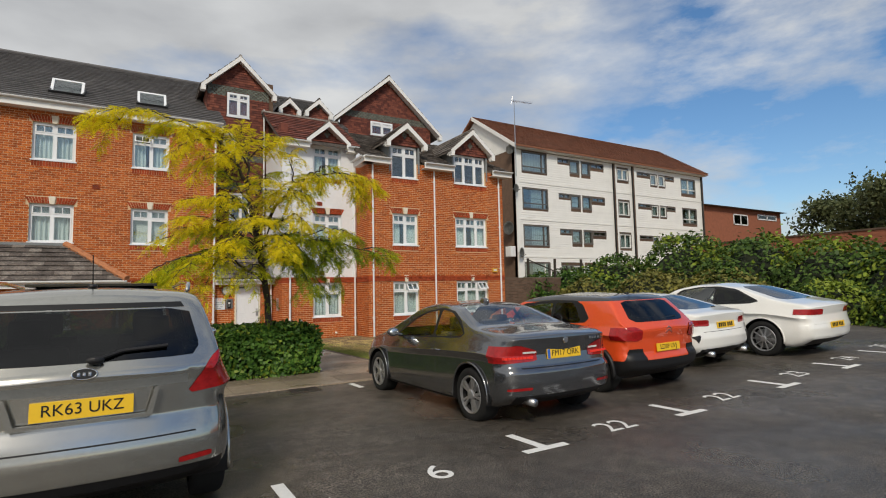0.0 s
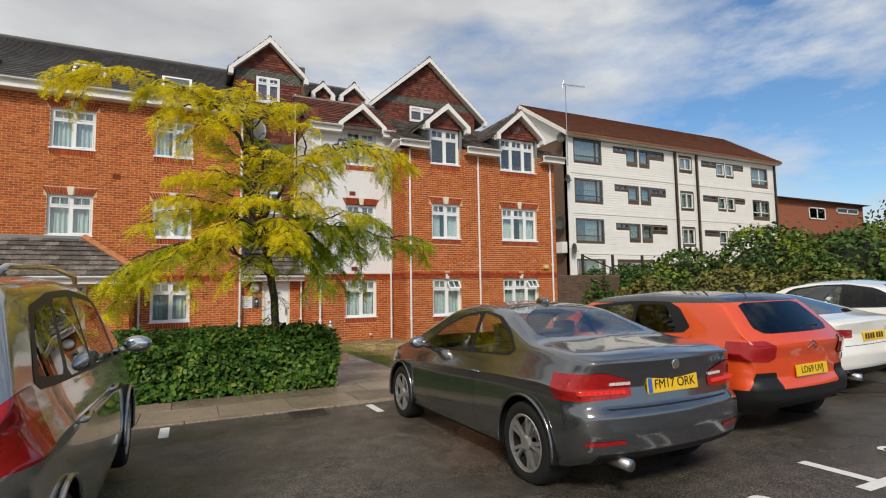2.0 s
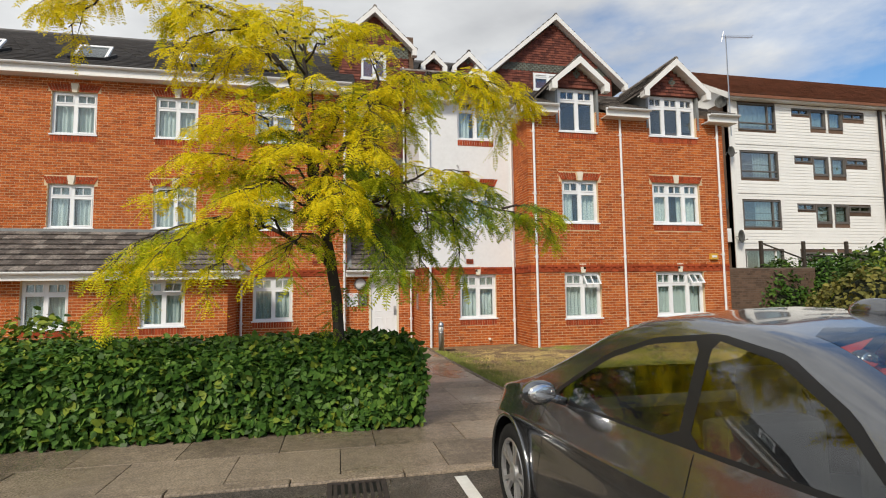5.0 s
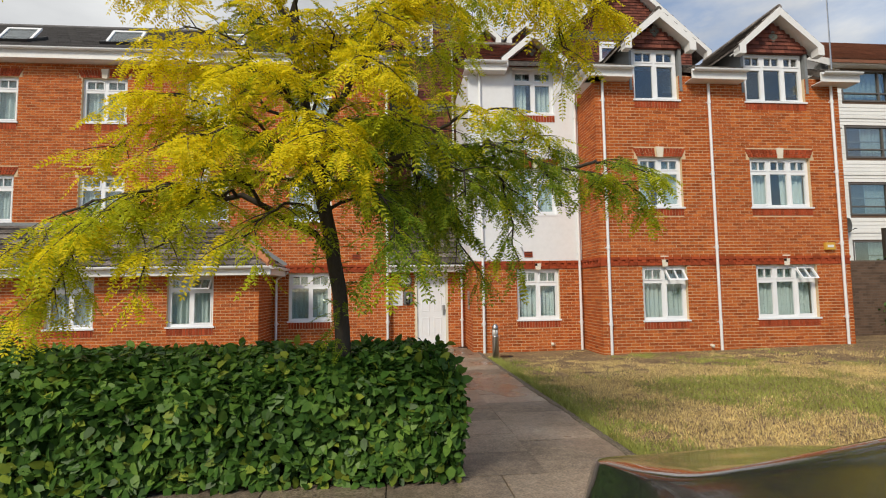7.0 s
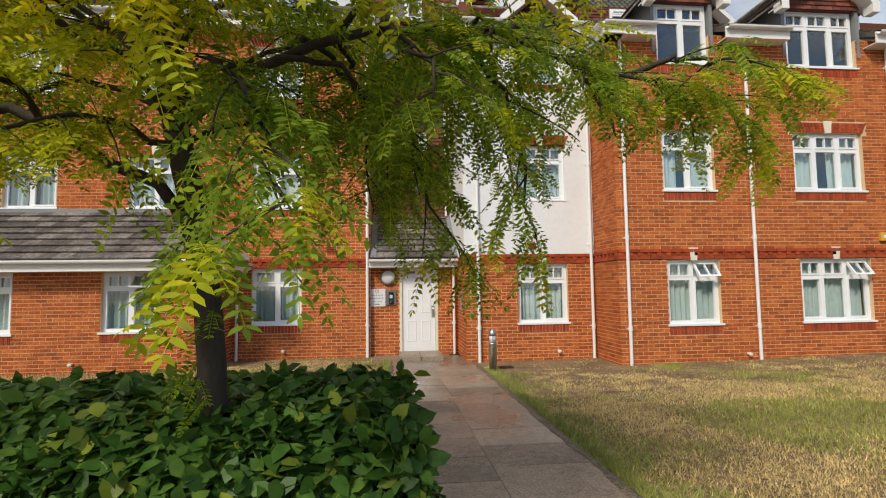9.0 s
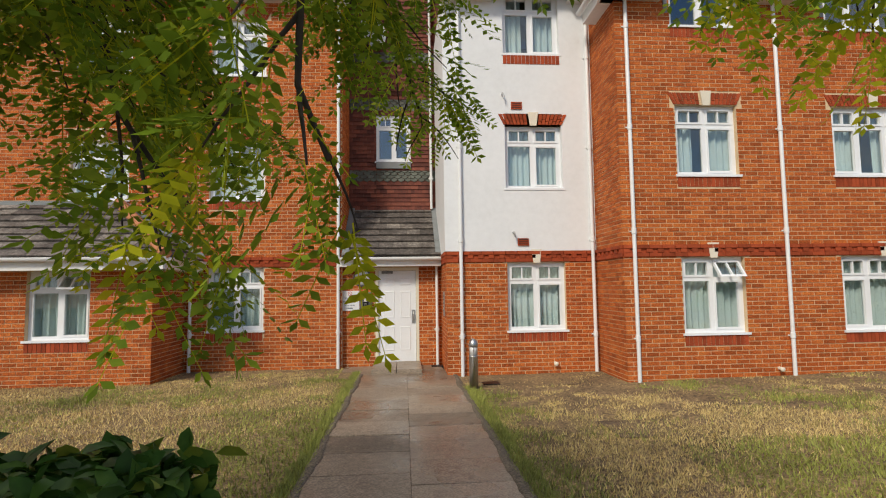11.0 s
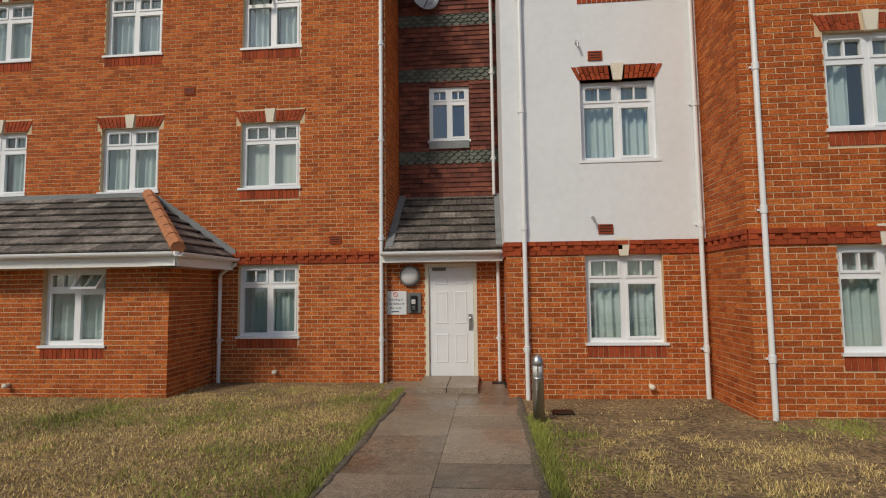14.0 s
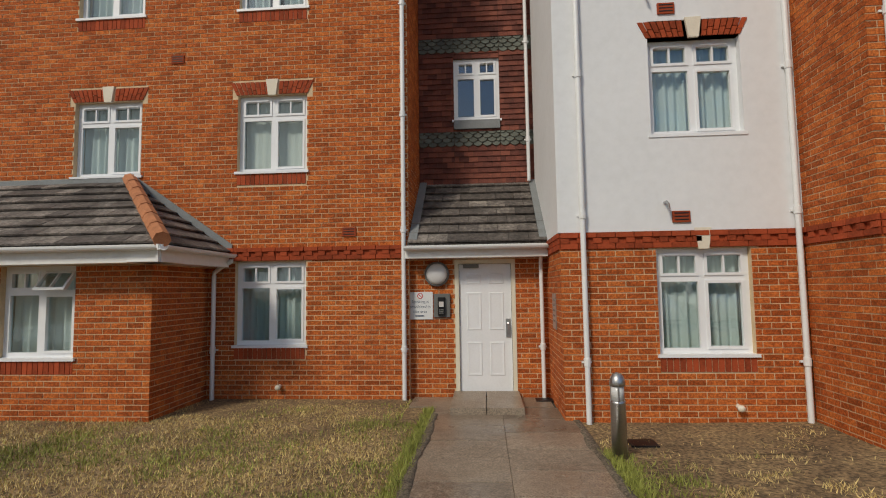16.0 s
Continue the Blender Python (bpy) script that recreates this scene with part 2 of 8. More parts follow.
P_ORANGE = mat("paint_orange", (0.72, 0.075, 0.012), 0.35, metal=0.1, var=0.05, scale=3, coat=1.0)
P_WHITE = mat("paint_white", (0.78, 0.78, 0.75), 0.35, var=0.04, scale=3, coat=1.0)
P_BLACK = mat("paint_black", (0.018, 0.018, 0.02), 0.25, var=0.1, scale=3, coat=1.0)


def leafmat(name, a, b, rough=0.5, trans=0.25, scale=1.5):
    m = mat(name, a, rough, var=0.4, scale=scale, per=0.7, hue=b, spec=0.5 if rough < 0.4 else 0.15)
    nt, ln = m.node_tree.nodes, m.node_tree.links
    pb, out = nt["Principled BSDF"], nt["Material Output"]
    tl, mx = nt.new("ShaderNodeBsdfTranslucent"), nt.new("ShaderNodeMixShader")
    mx.inputs[0].default_value = trans
    ln.new(pb.inputs["Base Color"].links[0].from_socket, tl.inputs["Color"])
    ln.new(pb.outputs[0], mx.inputs[1])
    ln.new(tl.outputs[0], mx.inputs[2])
    ln.new(mx.outputs[0], out.inputs["Surface"])
    return m


# crown tones: natural gold-to-green growth, also used to paint sunlit and shaded sides
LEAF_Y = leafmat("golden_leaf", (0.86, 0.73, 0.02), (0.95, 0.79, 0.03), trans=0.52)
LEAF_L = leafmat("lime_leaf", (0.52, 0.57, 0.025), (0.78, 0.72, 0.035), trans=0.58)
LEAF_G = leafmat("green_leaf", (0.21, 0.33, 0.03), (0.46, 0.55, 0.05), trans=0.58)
LEAF_H = leafmat("laurel_leaf", (0.055, 0.13, 0.022), (0.155, 0.265, 0.045), rough=0.40, trans=0.18)
LEAF_HY = leafmat("laurel_young_leaf", (0.18, 0.25, 0.03), (0.30, 0.35, 0.05), rough=0.42, trans=0.2)
LEAF_B = leafmat("bramble_leaf", (0.06, 0.115, 0.025), (0.14, 0.20, 0.04), trans=0.15)
LEAF_B2 = leafmat("bramble_dry_leaf", (0.17, 0.17, 0.045), (0.27, 0.24, 0.06), trans=0.15)
LEAF_F = leafmat("far_leaf", (0.085, 0.105, 0.045), (0.14, 0.155, 0.07), trans=0.15)


# ---- tools ----
def thing(name, label, category, loc=(0, 0, 0), group="", kind="", rz=0):
    e = new(name)
    e.matrix_world = pose(*loc, 0, 0, rz)
    return tagged(e, label, category, group, kind)


def finish(bm, smooth=False):
    me = bpy.data.meshes.new("mesh")
    bm.normal_update()
    bm.to_mesh(me)
    bm.free()
    if smooth:
        for p in me.polygons:
            p.use_smooth = True
    return me


def part(name, bm, material, parent=None, label="", smooth=False, kind=""):
    """Links a bmesh (or mesh) as one mesh object under a thing or a part, in the parent's own coordinates."""
    me = bm if isinstance(bm, bpy.types.Mesh) else finish(bm, smooth)
    if not me.materials:
        me.materials.append(material)
    ob = new(name, me)
    if parent is not None:
        ob.parent = parent
    return tagged(ob, label=label, kind=kind)


def box(bm, x0, x1, y0, y1, z0, z1, bev=0.0):
    vs = [bm.verts.new((x, y, z)) for z in (z0, z1) for x, y in ((x0, y0), (x1, y0), (x1, y1), (x0, y1))]
    fs = [bm.faces.new([vs[i] for i in f]) for f in ((3, 2, 1, 0), (4, 5, 6, 7), (0, 1, 5, 4), (1, 2, 6, 5), (2, 3, 7, 6), (3, 0, 4, 7))]
    if bev:
        bmesh.ops.bevel(bm, geom=list({e for f in fs for e in f.edges}), offset=bev, segments=2, affect='EDGES', profile=0.6)
    return vs


def tube(bm, pts, r, seg=10, caps=True, r_end=None):
    """A round tube along points, tapering to r_end."""
    pts = [Vector(p) for p in pts]
    rings = []
    n = len(pts)
    for i, p in enumerate(pts):
        d = (pts[min(i + 1, n - 1)] - pts[max(i - 1, 0)]).normalized()
        a = d.orthogonal().normalized() if abs(d.z) > 0.9 else Vector((0, 0, 1)).cross(d).normalized()
        if abs(d.z) > 0.9:
            a = (Vector((1, 0, 0)) - d * d.x).normalized()
        b = d.cross(a)
        rr = r if r_end is None else r + (r_end - r) * i / max(1, n - 1)
        rings.append([bm.verts.new(p + (a * math.cos(k * 2 * math.pi / seg) + b * math.sin(k * 2 * math.pi / seg)) * rr) for k in range(seg)])
    for r0, r1 in zip(rings, rings[1:]):
        for k in range(seg):
            bm.faces.new((r0[k], r0[(k + 1) % seg], r1[(k + 1) % seg], r1[k]))
    if caps:
        bm.faces.new(rings[0][::-1])
        bm.faces.new(rings[-1])


def poly_prism(bm, pts, d):
    """A flat polygon pushed along the vector d."""
    a = [bm.verts.new(p) for p in pts]
    b = [bm.verts.new(Vector(p) + Vector(d)) for p in pts]
    bm.faces.new(a)
    bm.faces.new(b[::-1])
    for i in range(len(a)):
        j = (i + 1) % len(a)
        bm.faces.new((a[j], a[i], b[i], b[j]))


def lathe(bm, prof, c=(0, 0, 0), seg=20):
    rings = []
    for r, z in prof:
        rings.append([bm.verts.new((c[0] + r * math.cos(k * 2 * math.pi / seg), c[1] + r * math.sin(k * 2 * math.pi / seg), c[2] + z)) for k in range(seg)])
    for r0, r1 in zip(rings, rings[1:]):
        for k in range(seg):
            bm.faces.new((r0[k], r0[(k + 1) % seg], r1[(k + 1) % seg], r1[k]))
    bm.faces.new(rings[0][::-1])
    bm.faces.new(rings[-1])


def quads_mesh(name, V, n):
    """A mesh of loose polygons of n corners from an array (count * n, 3)."""
    me = bpy.data.meshes.new(name)
    cnt = len(V) // n
    me.vertices.add(len(V))
    me.vertices.foreach_set("co", np.asarray(V, dtype=np.float32).ravel())
    me.loops.add(len(V))
    me.loops.foreach_set("vertex_index", np.arange(len(V), dtype=np.int32))
    me.polygons.add(cnt)
    me.polygons.foreach_set("loop_start", np.arange(0, len(V), n, dtype=np.int32))
    me.update(calc_edges=True)
    return me


def text_mesh(s, size, depth=0.002):
    c = bpy.data.curves.new("text", 'FONT')
    c.body, c.size, c.extrude, c.align_x, c.align_y = s, size, depth, 'CENTER', 'CENTER'
    ob = bpy.data.objects.new("text", c)
    scene.collection.objects.link(ob)
    me = bpy.data.meshes.new_from_object(ob.evaluated_get(bpy.context.evaluated_depsgraph_get()))
    bpy.data.objects.remove(ob)
    return me


def lerp_table(tab, x):
    for (x0, y0), (x1, y1) in zip(tab, tab[1:]):
        if x <= x1:
            t = max(0.0, min(1.0, (x - x0) / (x1 - x0)))
            return y0 + (y1 - y0) * t
    return tab[-1][1]


def gz(x, y):
    """Height of the ground: level at the bays, falling gently to the building, rising to the east."""
    return lerp_table([(4, 0), (9, -0.09), (18.5, -0.21), (19, -0.215)], y) * (1 if x < 7 else max(0, 1 - (x - 7) / 12)) + 0.03 * max(0, min(x - 7, 9)) * (1 if y < 10 else max(0.0, 1 - (y - 10) / 6))


# ---- building tools ----
def south(Y):
    return lambda u, d, z: (u, Y - d, z)


def west(X):
    return lambda u, d, z: (X - d, u, z)


def east(X):
    return lambda u, d, z: (X + d, u, z)


def fbox(bm, f, u0, u1, d0, d1, z0, z1):
    """A box in a wall's own directions: along it, out of it, up."""
    vs = [bm.verts.new(f(u, d, z)) for z in (z0, z1) for u, d in ((u0, d0), (u1, d0), (u1, d1), (u0, d1))]
    for q in ((3, 2, 1, 0), (4, 5, 6, 7), (0, 1, 5, 4), (1, 2, 6, 5), (2, 3, 7, 6), (3, 0, 4, 7)):
        bm.faces.new([vs[i] for i in q])


def wall_mass(bm, f, u0, u1, z0, z1, holes, thick=0.28):
    us = sorted({u0, u1, *[h[0] for h in holes], *[h[1] for h in holes]})
    us = [u for u in us if u0 <= u <= u1]
    for a, b in zip(us, us[1:]):
        m = (a + b) / 2
        cut = sorted((h[2], h[3]) for h in holes if h[0] < m < h[1])
        z = z0
        for c0, c1 in cut:
            if c0 > z:
                fbox(bm, f, a, b, 0, -thick, z, c0)
            z = max(z, c1)
        if z < z1:
            fbox(bm, f, a, b, 0, -thick, z, z1)


BRICK_BOX = bmesh.new()
box(BRICK_BOX, -0.5, 0.5, -0.5, 0.5, -0.5, 0.5)
BRICK_MESH = finish(BRICK_BOX)
BRICK_MESH.materials.append(BRICK)
rng = random.Random(7)


def bricks(parent, f, axis, u0, u1, z0, z1, holes, near=None, proud=0.006, material=BRICK, L=0.212, H=0.062, J=0.013):
    """Courses of bricks in stretcher bond, joints recessed; those inside the box near are single objects."""
    bm = bmesh.new()
    n = int(round((z1 - z0) / (H + J)))
    made = 0
    for c in range(n):
        zb = z0 + c * (H + J)
        zt = min(zb + H, z1)
        if zt - zb < 0.02:
            continue
        zm = (zb + zt) / 2
        cut = sorted((h[0], h[1]) for h in holes if h[2] - 0.03 < zm < h[3] + 0.03)
        u = u0 - (0.5 * (L + J) if c % 2 else 0.0)
        while u < u1:
            a, b = max(u, u0), min(u + L, u1)
            u += L + J
            spans = [(a, b)]
            for c0, c1 in cut:
                nxt = []
                for s0, s1 in spans:
                    if c1 <= s0 or c0 >= s1:
                        nxt.append((s0, s1))
                    else:
                        if c0 - s0 > 0.012:
                            nxt.append((s0, c0 - 0.004))
                        if s1 - c1 > 0.012:
                            nxt.append((c1 + 0.004, s1))
                spans = nxt
            for s0, s1 in spans:
                if s1 - s0 < 0.015:
                    continue
                p = proud + rng.uniform(-0.002, 0.002)
                if near and near[0] < s0 < near[1] and near[2] < zb < near[3] and made < 300 and s1 - s0 > 0.2:
                    ob = new("brick", BRICK_MESH)
                    c3 = Vector(f((s0 + s1) / 2, p / 2 - 0.002, zm))
                    ob.parent = parent
                    dims = (s1 - s0, p + 0.004, zt - zb) if axis == 'x' else (p + 0.004, s1 - s0, zt - zb)
                    ob.matrix_local = Matrix.LocRotScale(c3, None, Vector(dims))
                    made += 1
                else:
                    vs = [bm.verts.new(f(uu, dd, zz)) for zz in (zb, zt) for uu, dd in ((s0, -0.002), (s1, -0.002), (s1, p), (s0, p))]
                    for q in ((0, 1, 2, 3), (7, 6, 5, 4), (1, 5, 6, 2), (2, 6, 7, 3), (3, 7, 4, 0)):
                        bm.faces.new([vs[i] for i in q])
    part("brickwork", bm, material, parent, kind="stuff")


def arch_and_sill(parent, f, u0, u1, z0, z1, arch=True, soldier=True, key=True):
    """Splayed brick lintel with a stone keystone above an opening, bricks on end below it."""
    mid = (u0 + u1) / 2
    if arch:
        n = int((u1 - u0 + 0.16) / 0.075)
        for layer in range(1):
            bm = bmesh.new()
            for i in range(n):
                t0, t1 = i / n, (i + 1) / n - 0.012 / (u1 - u0)
                lo0, lo1 = u0 - 0.02 + (u1 - u0 + 0.04) * t0, u0 - 0.02 + (u1 - u0 + 0.04) * t1
                hi0, hi1 = u0 - 0.12 + (u1 - u0 + 0.24) * t0, u0 - 0.12 + (u1 - u0 + 0.24) * t1
                cm = (lo0 + lo1) / 2
                if key and abs(cm - mid) < 0.075:
                    continue
                for a, b in (((0.0, 0.49), (0.535, 1.0)) if i % 2 else ((0.0, 0.30), (0.345, 1.0))):
                    H = 0.205
                    q = [(lo0 + (hi0 - lo0) * a, z1 + 0.006 + H * a), (lo1 + (hi1 - lo1) * a, z1 + 0.006 + H * a), (lo1 + (hi1 - lo1) * b, z1 + 0.006 + H * b), (lo0 + (hi0 - lo0) * b, z1 + 0.006 + H * b)]
                    vs = [bm.verts.new(f(u, d, z)) for d in (-0.002, 0.016) for u, z in q]
                    for k in ((4, 5, 6, 7), (0, 1, 5, 4), (1, 2, 6, 5), (2, 3, 7, 6), (3, 0, 4, 7)):
                        bm.faces.new([vs[j] for j in k])
            part("brick_lintel", bm, BRICK_DARK, parent)
    if key:
        bm = bmesh.new()
        q = [(mid - 0.062, z1 - 0.015), (mid + 0.062, z1 - 0.015), (mid + 0.10, z1 + 0.245), (mid - 0.10, z1 + 0.245)]
        vs = [bm.verts.new(f(u, d, z)) for d in (-0.002, 0.034) for u, z in q]
        for k in ((4, 5, 6, 7), (0, 1, 5, 4), (1, 2, 6, 5), (2, 3, 7, 6), (3, 0, 4, 7)):
            bm.faces.new([vs[j] for j in k])
        part("keystone", bm, STONE, parent)
    if soldier:
        bm = bmesh.new()
        u = u0
        while u < u1 - 0.02:
            fbox(bm, f, u, min(u + 0.065, u1), -0.002, 0.011, z0 - 0.2, z0 - 0.03)
            u += 0.075
        part("brick_sill_course", bm, BRICK_DARK, parent)


WIN = [0]


def window(f, u0, u1, z0, z1, cols=2, back=0.085, dress="curtain", open_light=None, label="white plastic casement window with net curtains", curtain_mat=None):
    """A plastic casement with top lights, glazing bars, sill and panes, set back in its opening."""
    WIN[0] += 1
    w = new("window_%d" % WIN[0])
    tagged(w, label, "window", kind="structure")
    d0, d1 = -back - 0.06, -back
    bm = bmesh.new()
    fr = 0.062
    tz = z1 - 0.30 * (z1 - z0) + 0.02
    fbox(bm, f, u0, u0 + fr, d0, d1, z0, z1)
    fbox(bm, f, u1 - fr, u1, d0, d1, z0, z1)
    fbox(bm, f, u0 + fr, u1 - fr, d0, d1, z1 - fr, z1)
    fbox(bm, f, u0 + fr, u1 - fr, d0, d1, z0, z0 + fr)
    fbox(bm, f, u0 + fr, u1 - fr, d0, d1, tz - 0.03, tz + 0.03)
    cw = (u1 - u0) / cols
    for i in range(1, cols):
        fbox(bm, f, u0 + i * cw - 0.035, u0 + i * cw + 0.035, d0, d1 + 0.002, z0 + fr, z1 - fr)
    part("window_frame", bm, UPVC, w)
    for i in range(cols):
        a = u0 + (fr if i == 0 else i * cw + 0.035)
        b = u1 - fr if i == cols - 1 else u0 + (i + 1) * cw - 0.035
        for k, (za, zb) in enumerate(((z0 + fr, tz - 0.03), (tz + 0.03, z1 - fr))):
            opened = open_light == i and k == 1
            tilt = 0.16 if opened else 0.0
            g = (lambda u, d, z, zb=zb, tilt=tilt: f(u, d + tilt * (zb - z) / 0.2, z))
            sash = bmesh.new()
            s = 0.034 if (k == 1 or i % 2 == (1 if cols == 2 else 0)) else 0.012
            e0, e1 = d0 + 0.012, d1 + (0.014 if s > 0.02 else 0.003)
            for (p0, p1, q0, q1) in ((a, a + s, za, zb), (b - s, b, za, zb), (a + s, b - s, zb - s, zb), (a + s, b - s, za, za + s)):
                fbox(sash, g, p0, p1, e0, e1, q0, q1)
            if k == 1:
                fbox(sash, g, (a + b) / 2 - 0.011, (a + b) / 2 + 0.011, e0 + 0.01, e1 - 0.004, za + s, zb - s)
            so = part("sash", sash, UPVC, w)
            pane = bmesh.new()
            fbox(pane, g, a + s - 0.004, b - s + 0.004, d0 + 0.026, d0 + 0.032, za + s - 0.004, zb - s + 0.004)
            pn = part("pane", pane, PANE, so)
            pn.visible_shadow = False
            if k == 1:
                vent = bmesh.new()
                fbox(vent, g, a + 0.05, b - 0.05, e1, e1 + 0.014, zb - 0.022, zb - 0.006)
                part("trickle_vent", vent, UPVC, so)
    sill = bmesh.new()
    fbox(sill, f, u0 - 0.035, u1 + 0.035, -back - 0.01, 0.035, z0 - 0.028, z0 + 0.012)
    part("window_sill", sill, UPVC, w)
    if dress:
        cm = curtain_mat or CURTAIN
        k0, k1 = u0 + 0.04, u1 - 0.04
        spans = [(k0, k0 + (k1 - k0) * 0.36), (k1 - (k1 - k0) * 0.42, k1)] if dress == "open" else [(k0, k1)]
        for s0, s1 in spans:
            bm = bmesh.new()
            n = max(8, int((s1 - s0) / 0.013))
            top, bot = z1 - 0.03, z0 + (0.02 if dress != "blind" else 0.05)
            ph = rng.uniform(0, 6)
            rows = []
            for j, zz in enumerate((top, (top + bot) / 2, bot)):
                row = []
                for i in range(n + 1):
                    u = s0 + (s1 - s0) * i / n
                    amp = 0.004 if dress == "blind" else 0.016 + 0.012 * j
                    dd = -back - 0.15 - amp * (math.sin(u * 52 + ph) + 0.6 * math.sin(u * 31 + ph * 2 + j * 0.4))
                    row.append(bm.verts.new(f(u, dd, zz)))
                rows.append(row)
            for r0, r1 in zip(rows, rows[1:]):
                for i in range(n):
                    bm.faces.new((r0[i], r0[i + 1], r1[i + 1], r1[i]))
            c = part("curtain", bm, cm, None, smooth=True)
            tagged(c, "pale folded net curtain hanging behind the window" if dress != "blind" else "pale roller blind drawn down behind the window", "curtain", group="curtains of the flats")
    return w


def roof_slab(bm, p, thick=0.12):
    poly_prism(bm, p, (0, 0, -thick))


def tile_field(name, parent, origin, along, up, width, length, tw, gauge, material, thick=0.022, clip=None, stagger=True, scallop=False, kind="stuff"):
    """Overlapping tiles on a slope or a wall: origin at the lower left corner."""
    o, a, v = Vector(origin), Vector(along).normalized(), Vector(up).normalized()
    nrm = a.cross(v).normalized()
    bm = bmesh.new()
    rows = int(length / gauge) + 1
    for r in range(rows):
        s = -(tw / 2 if (r % 2 and stagger) else 0)
        while s < width:
            x0, x1 = max(s, 0), min(s + tw, width)
            s += tw
            if x1 - x0 < 0.02:
                continue
            z0, z1 = r * gauge, min(r * gauge + gauge * 1.12, length)
            if clip:
                lims = clip(z0 + gauge * 0.3)
                x0, x1 = max(x0, lims[0]), min(x1, lims[1])
                if x1 - x0 < 0.03:
                    continue
            t = thick + rng.uniform(0, 0.005)
            g = 0.003
            if scallop:
                m, w2 = (x0 + x1) / 2, (x1 - x0) / 2 - g
                prof = [(m + w2 * math.cos(an), z0 + w2 * 0.75 - w2 * 0.95 * math.sin(an)) for an in np.linspace(0, math.pi, 7)]
                prof += [(m - w2, z1), (m + w2, z1)]
            else:
                prof = [(x0 + g, z0), (x1 - g, z0), (x1 - g, z1), (x0 + g, z1)][::-1]
            lift = lambda z: t * 1.7 * (1 - (z - z0) / (gauge * 1.12)) + 0.006
            top = [bm.verts.new(o + a * x + v * z + nrm * lift(z)) for x, z in prof]
            low = [bm.verts.new(o + a * x + v * z + nrm * (lift(z) - t)) for x, z in prof]
            bm.faces.new(top[::-1])
            k = len(prof)
            for i in range(k):
                j = (i + 1) % k
                bm.faces.new((top[i], top[j], low[j], low[i]))
    bmesh.ops.recalc_face_normals(bm, faces=bm.faces)
    return part(name, bm, material, parent, kind=kind)


def gutter_run(name, p0, p1, label="white plastic eaves gutter and fascia", fascia=0.2, out=(0, -1, 0), r=0.06):
    """A half-round gutter in front of a fascia board with a boxed soffit."""
    g = thing(name, label, "gutter")
    p0, p1, out = Vector(p0), Vector(p1), Vector(out)
    bm = bmesh.new()
    prof = [(math.cos(a) * r, math.sin(a) * r) for a in np.linspace(math.pi, 2 * math.pi, 9)]
    prof += [(x * 0.88, y * 0.88) for x, y in prof[::-1]]
    ring = [[bm.verts.new(p + out * (x + 0.07) + Vector((0, 0, z))) for x, z in prof] for p in (p0, p1)]
    k = len(prof)
    for i in range(k):
        bm.faces.new((ring[0][i], ring[0][(i + 1) % k], ring[1][(i + 1) % k], ring[1][i]))
    bm.faces.new(ring[0])
    bm.faces.new(ring[1][::-1])
    bmesh.ops.recalc_face_normals(bm, faces=bm.faces)
    part("gutter_trough", bm, GUTTER, g)
    bm = bmesh.new()
    lo, hi = p0.z - fascia, p0.z + 0.02
    q = [p0 + out * 0.0, p1 + out * 0.0, p1 - out * 0.03, p0 - out * 0.03]
    vs = [bm.verts.new((v.x, v.y, z)) for z in (lo, hi) for v in q]
    for f4 in ((3, 2, 1, 0), (4, 5, 6, 7), (0, 1, 5, 4), (1, 2, 6, 5), (2, 3, 7, 6), (3, 0, 4, 7)):
        bm.faces.new([vs[i] for i in f4])
    bmesh.ops.recalc_face_normals(bm, faces=bm.faces)
    part("fascia_board", bm, UPVC_OLD, g)
    bm = bmesh.new()
    q = [p0 - out * 0.03, p1 - out * 0.03, p1 - out * 0.42, p0 - out * 0.42]
    vs = [bm.verts.new((v.x, v.y, z)) for z in (lo + 0.004, lo + 0.022) for v in q]
    for f4 in ((3, 2, 1, 0), (4, 5, 6, 7), (0, 1, 5, 4), (1, 2, 6, 5), (2, 3, 7, 6), (3, 0, 4, 7)):
        bm.faces.new([vs[i] for i in f4])
    bmesh.ops.recalc_face_normals(bm, faces=bm.faces)
    part("soffit_board", bm, UPVC_OLD, g)
    return g


def downpipe(x, y, z0, z1, top_out=(0, 0, 0), r=0.034):
    d = thing("downpipe", "white plastic round downpipe clipped to the wall", "downpipe", group="downpipes")
    bm = bmesh.new()
    pts = [(x, y, z0), (x, y, z1 - 0.25)]
    if any(top_out):
        pts += [(x, y, z1 - 0.2), (x + top_out[0] * 0.5, y + top_out[1] * 0.5, z1 - 0.1), (x + top_out[0], y + top_out[1], z1 - 0.03), (x + top_out[0], y + top_out[1], z1)]
    else:
        pts.append((x, y, z1))
    tube(bm, pts, r, 12, False)
    part("pipe", bm, GUTTER, d, smooth=True)
    z = z0 + 0.75
    while z < z1 - 0.4:
        bm = bmesh.new()
        lathe(bm, [(r + 0.002, -0.05), (r + 0.009, -0.045), (r + 0.009, 0.045), (r + 0.002, 0.05)], (x, y, z), 12)
        box(bm, x - 0.06, x + 0.06, y + r - 0.005, y + r + 0.03, z - 0.012, z + 0.012)
        part("pipe_clip", bm, GUTTER, d)
        z += 1.8
    return d


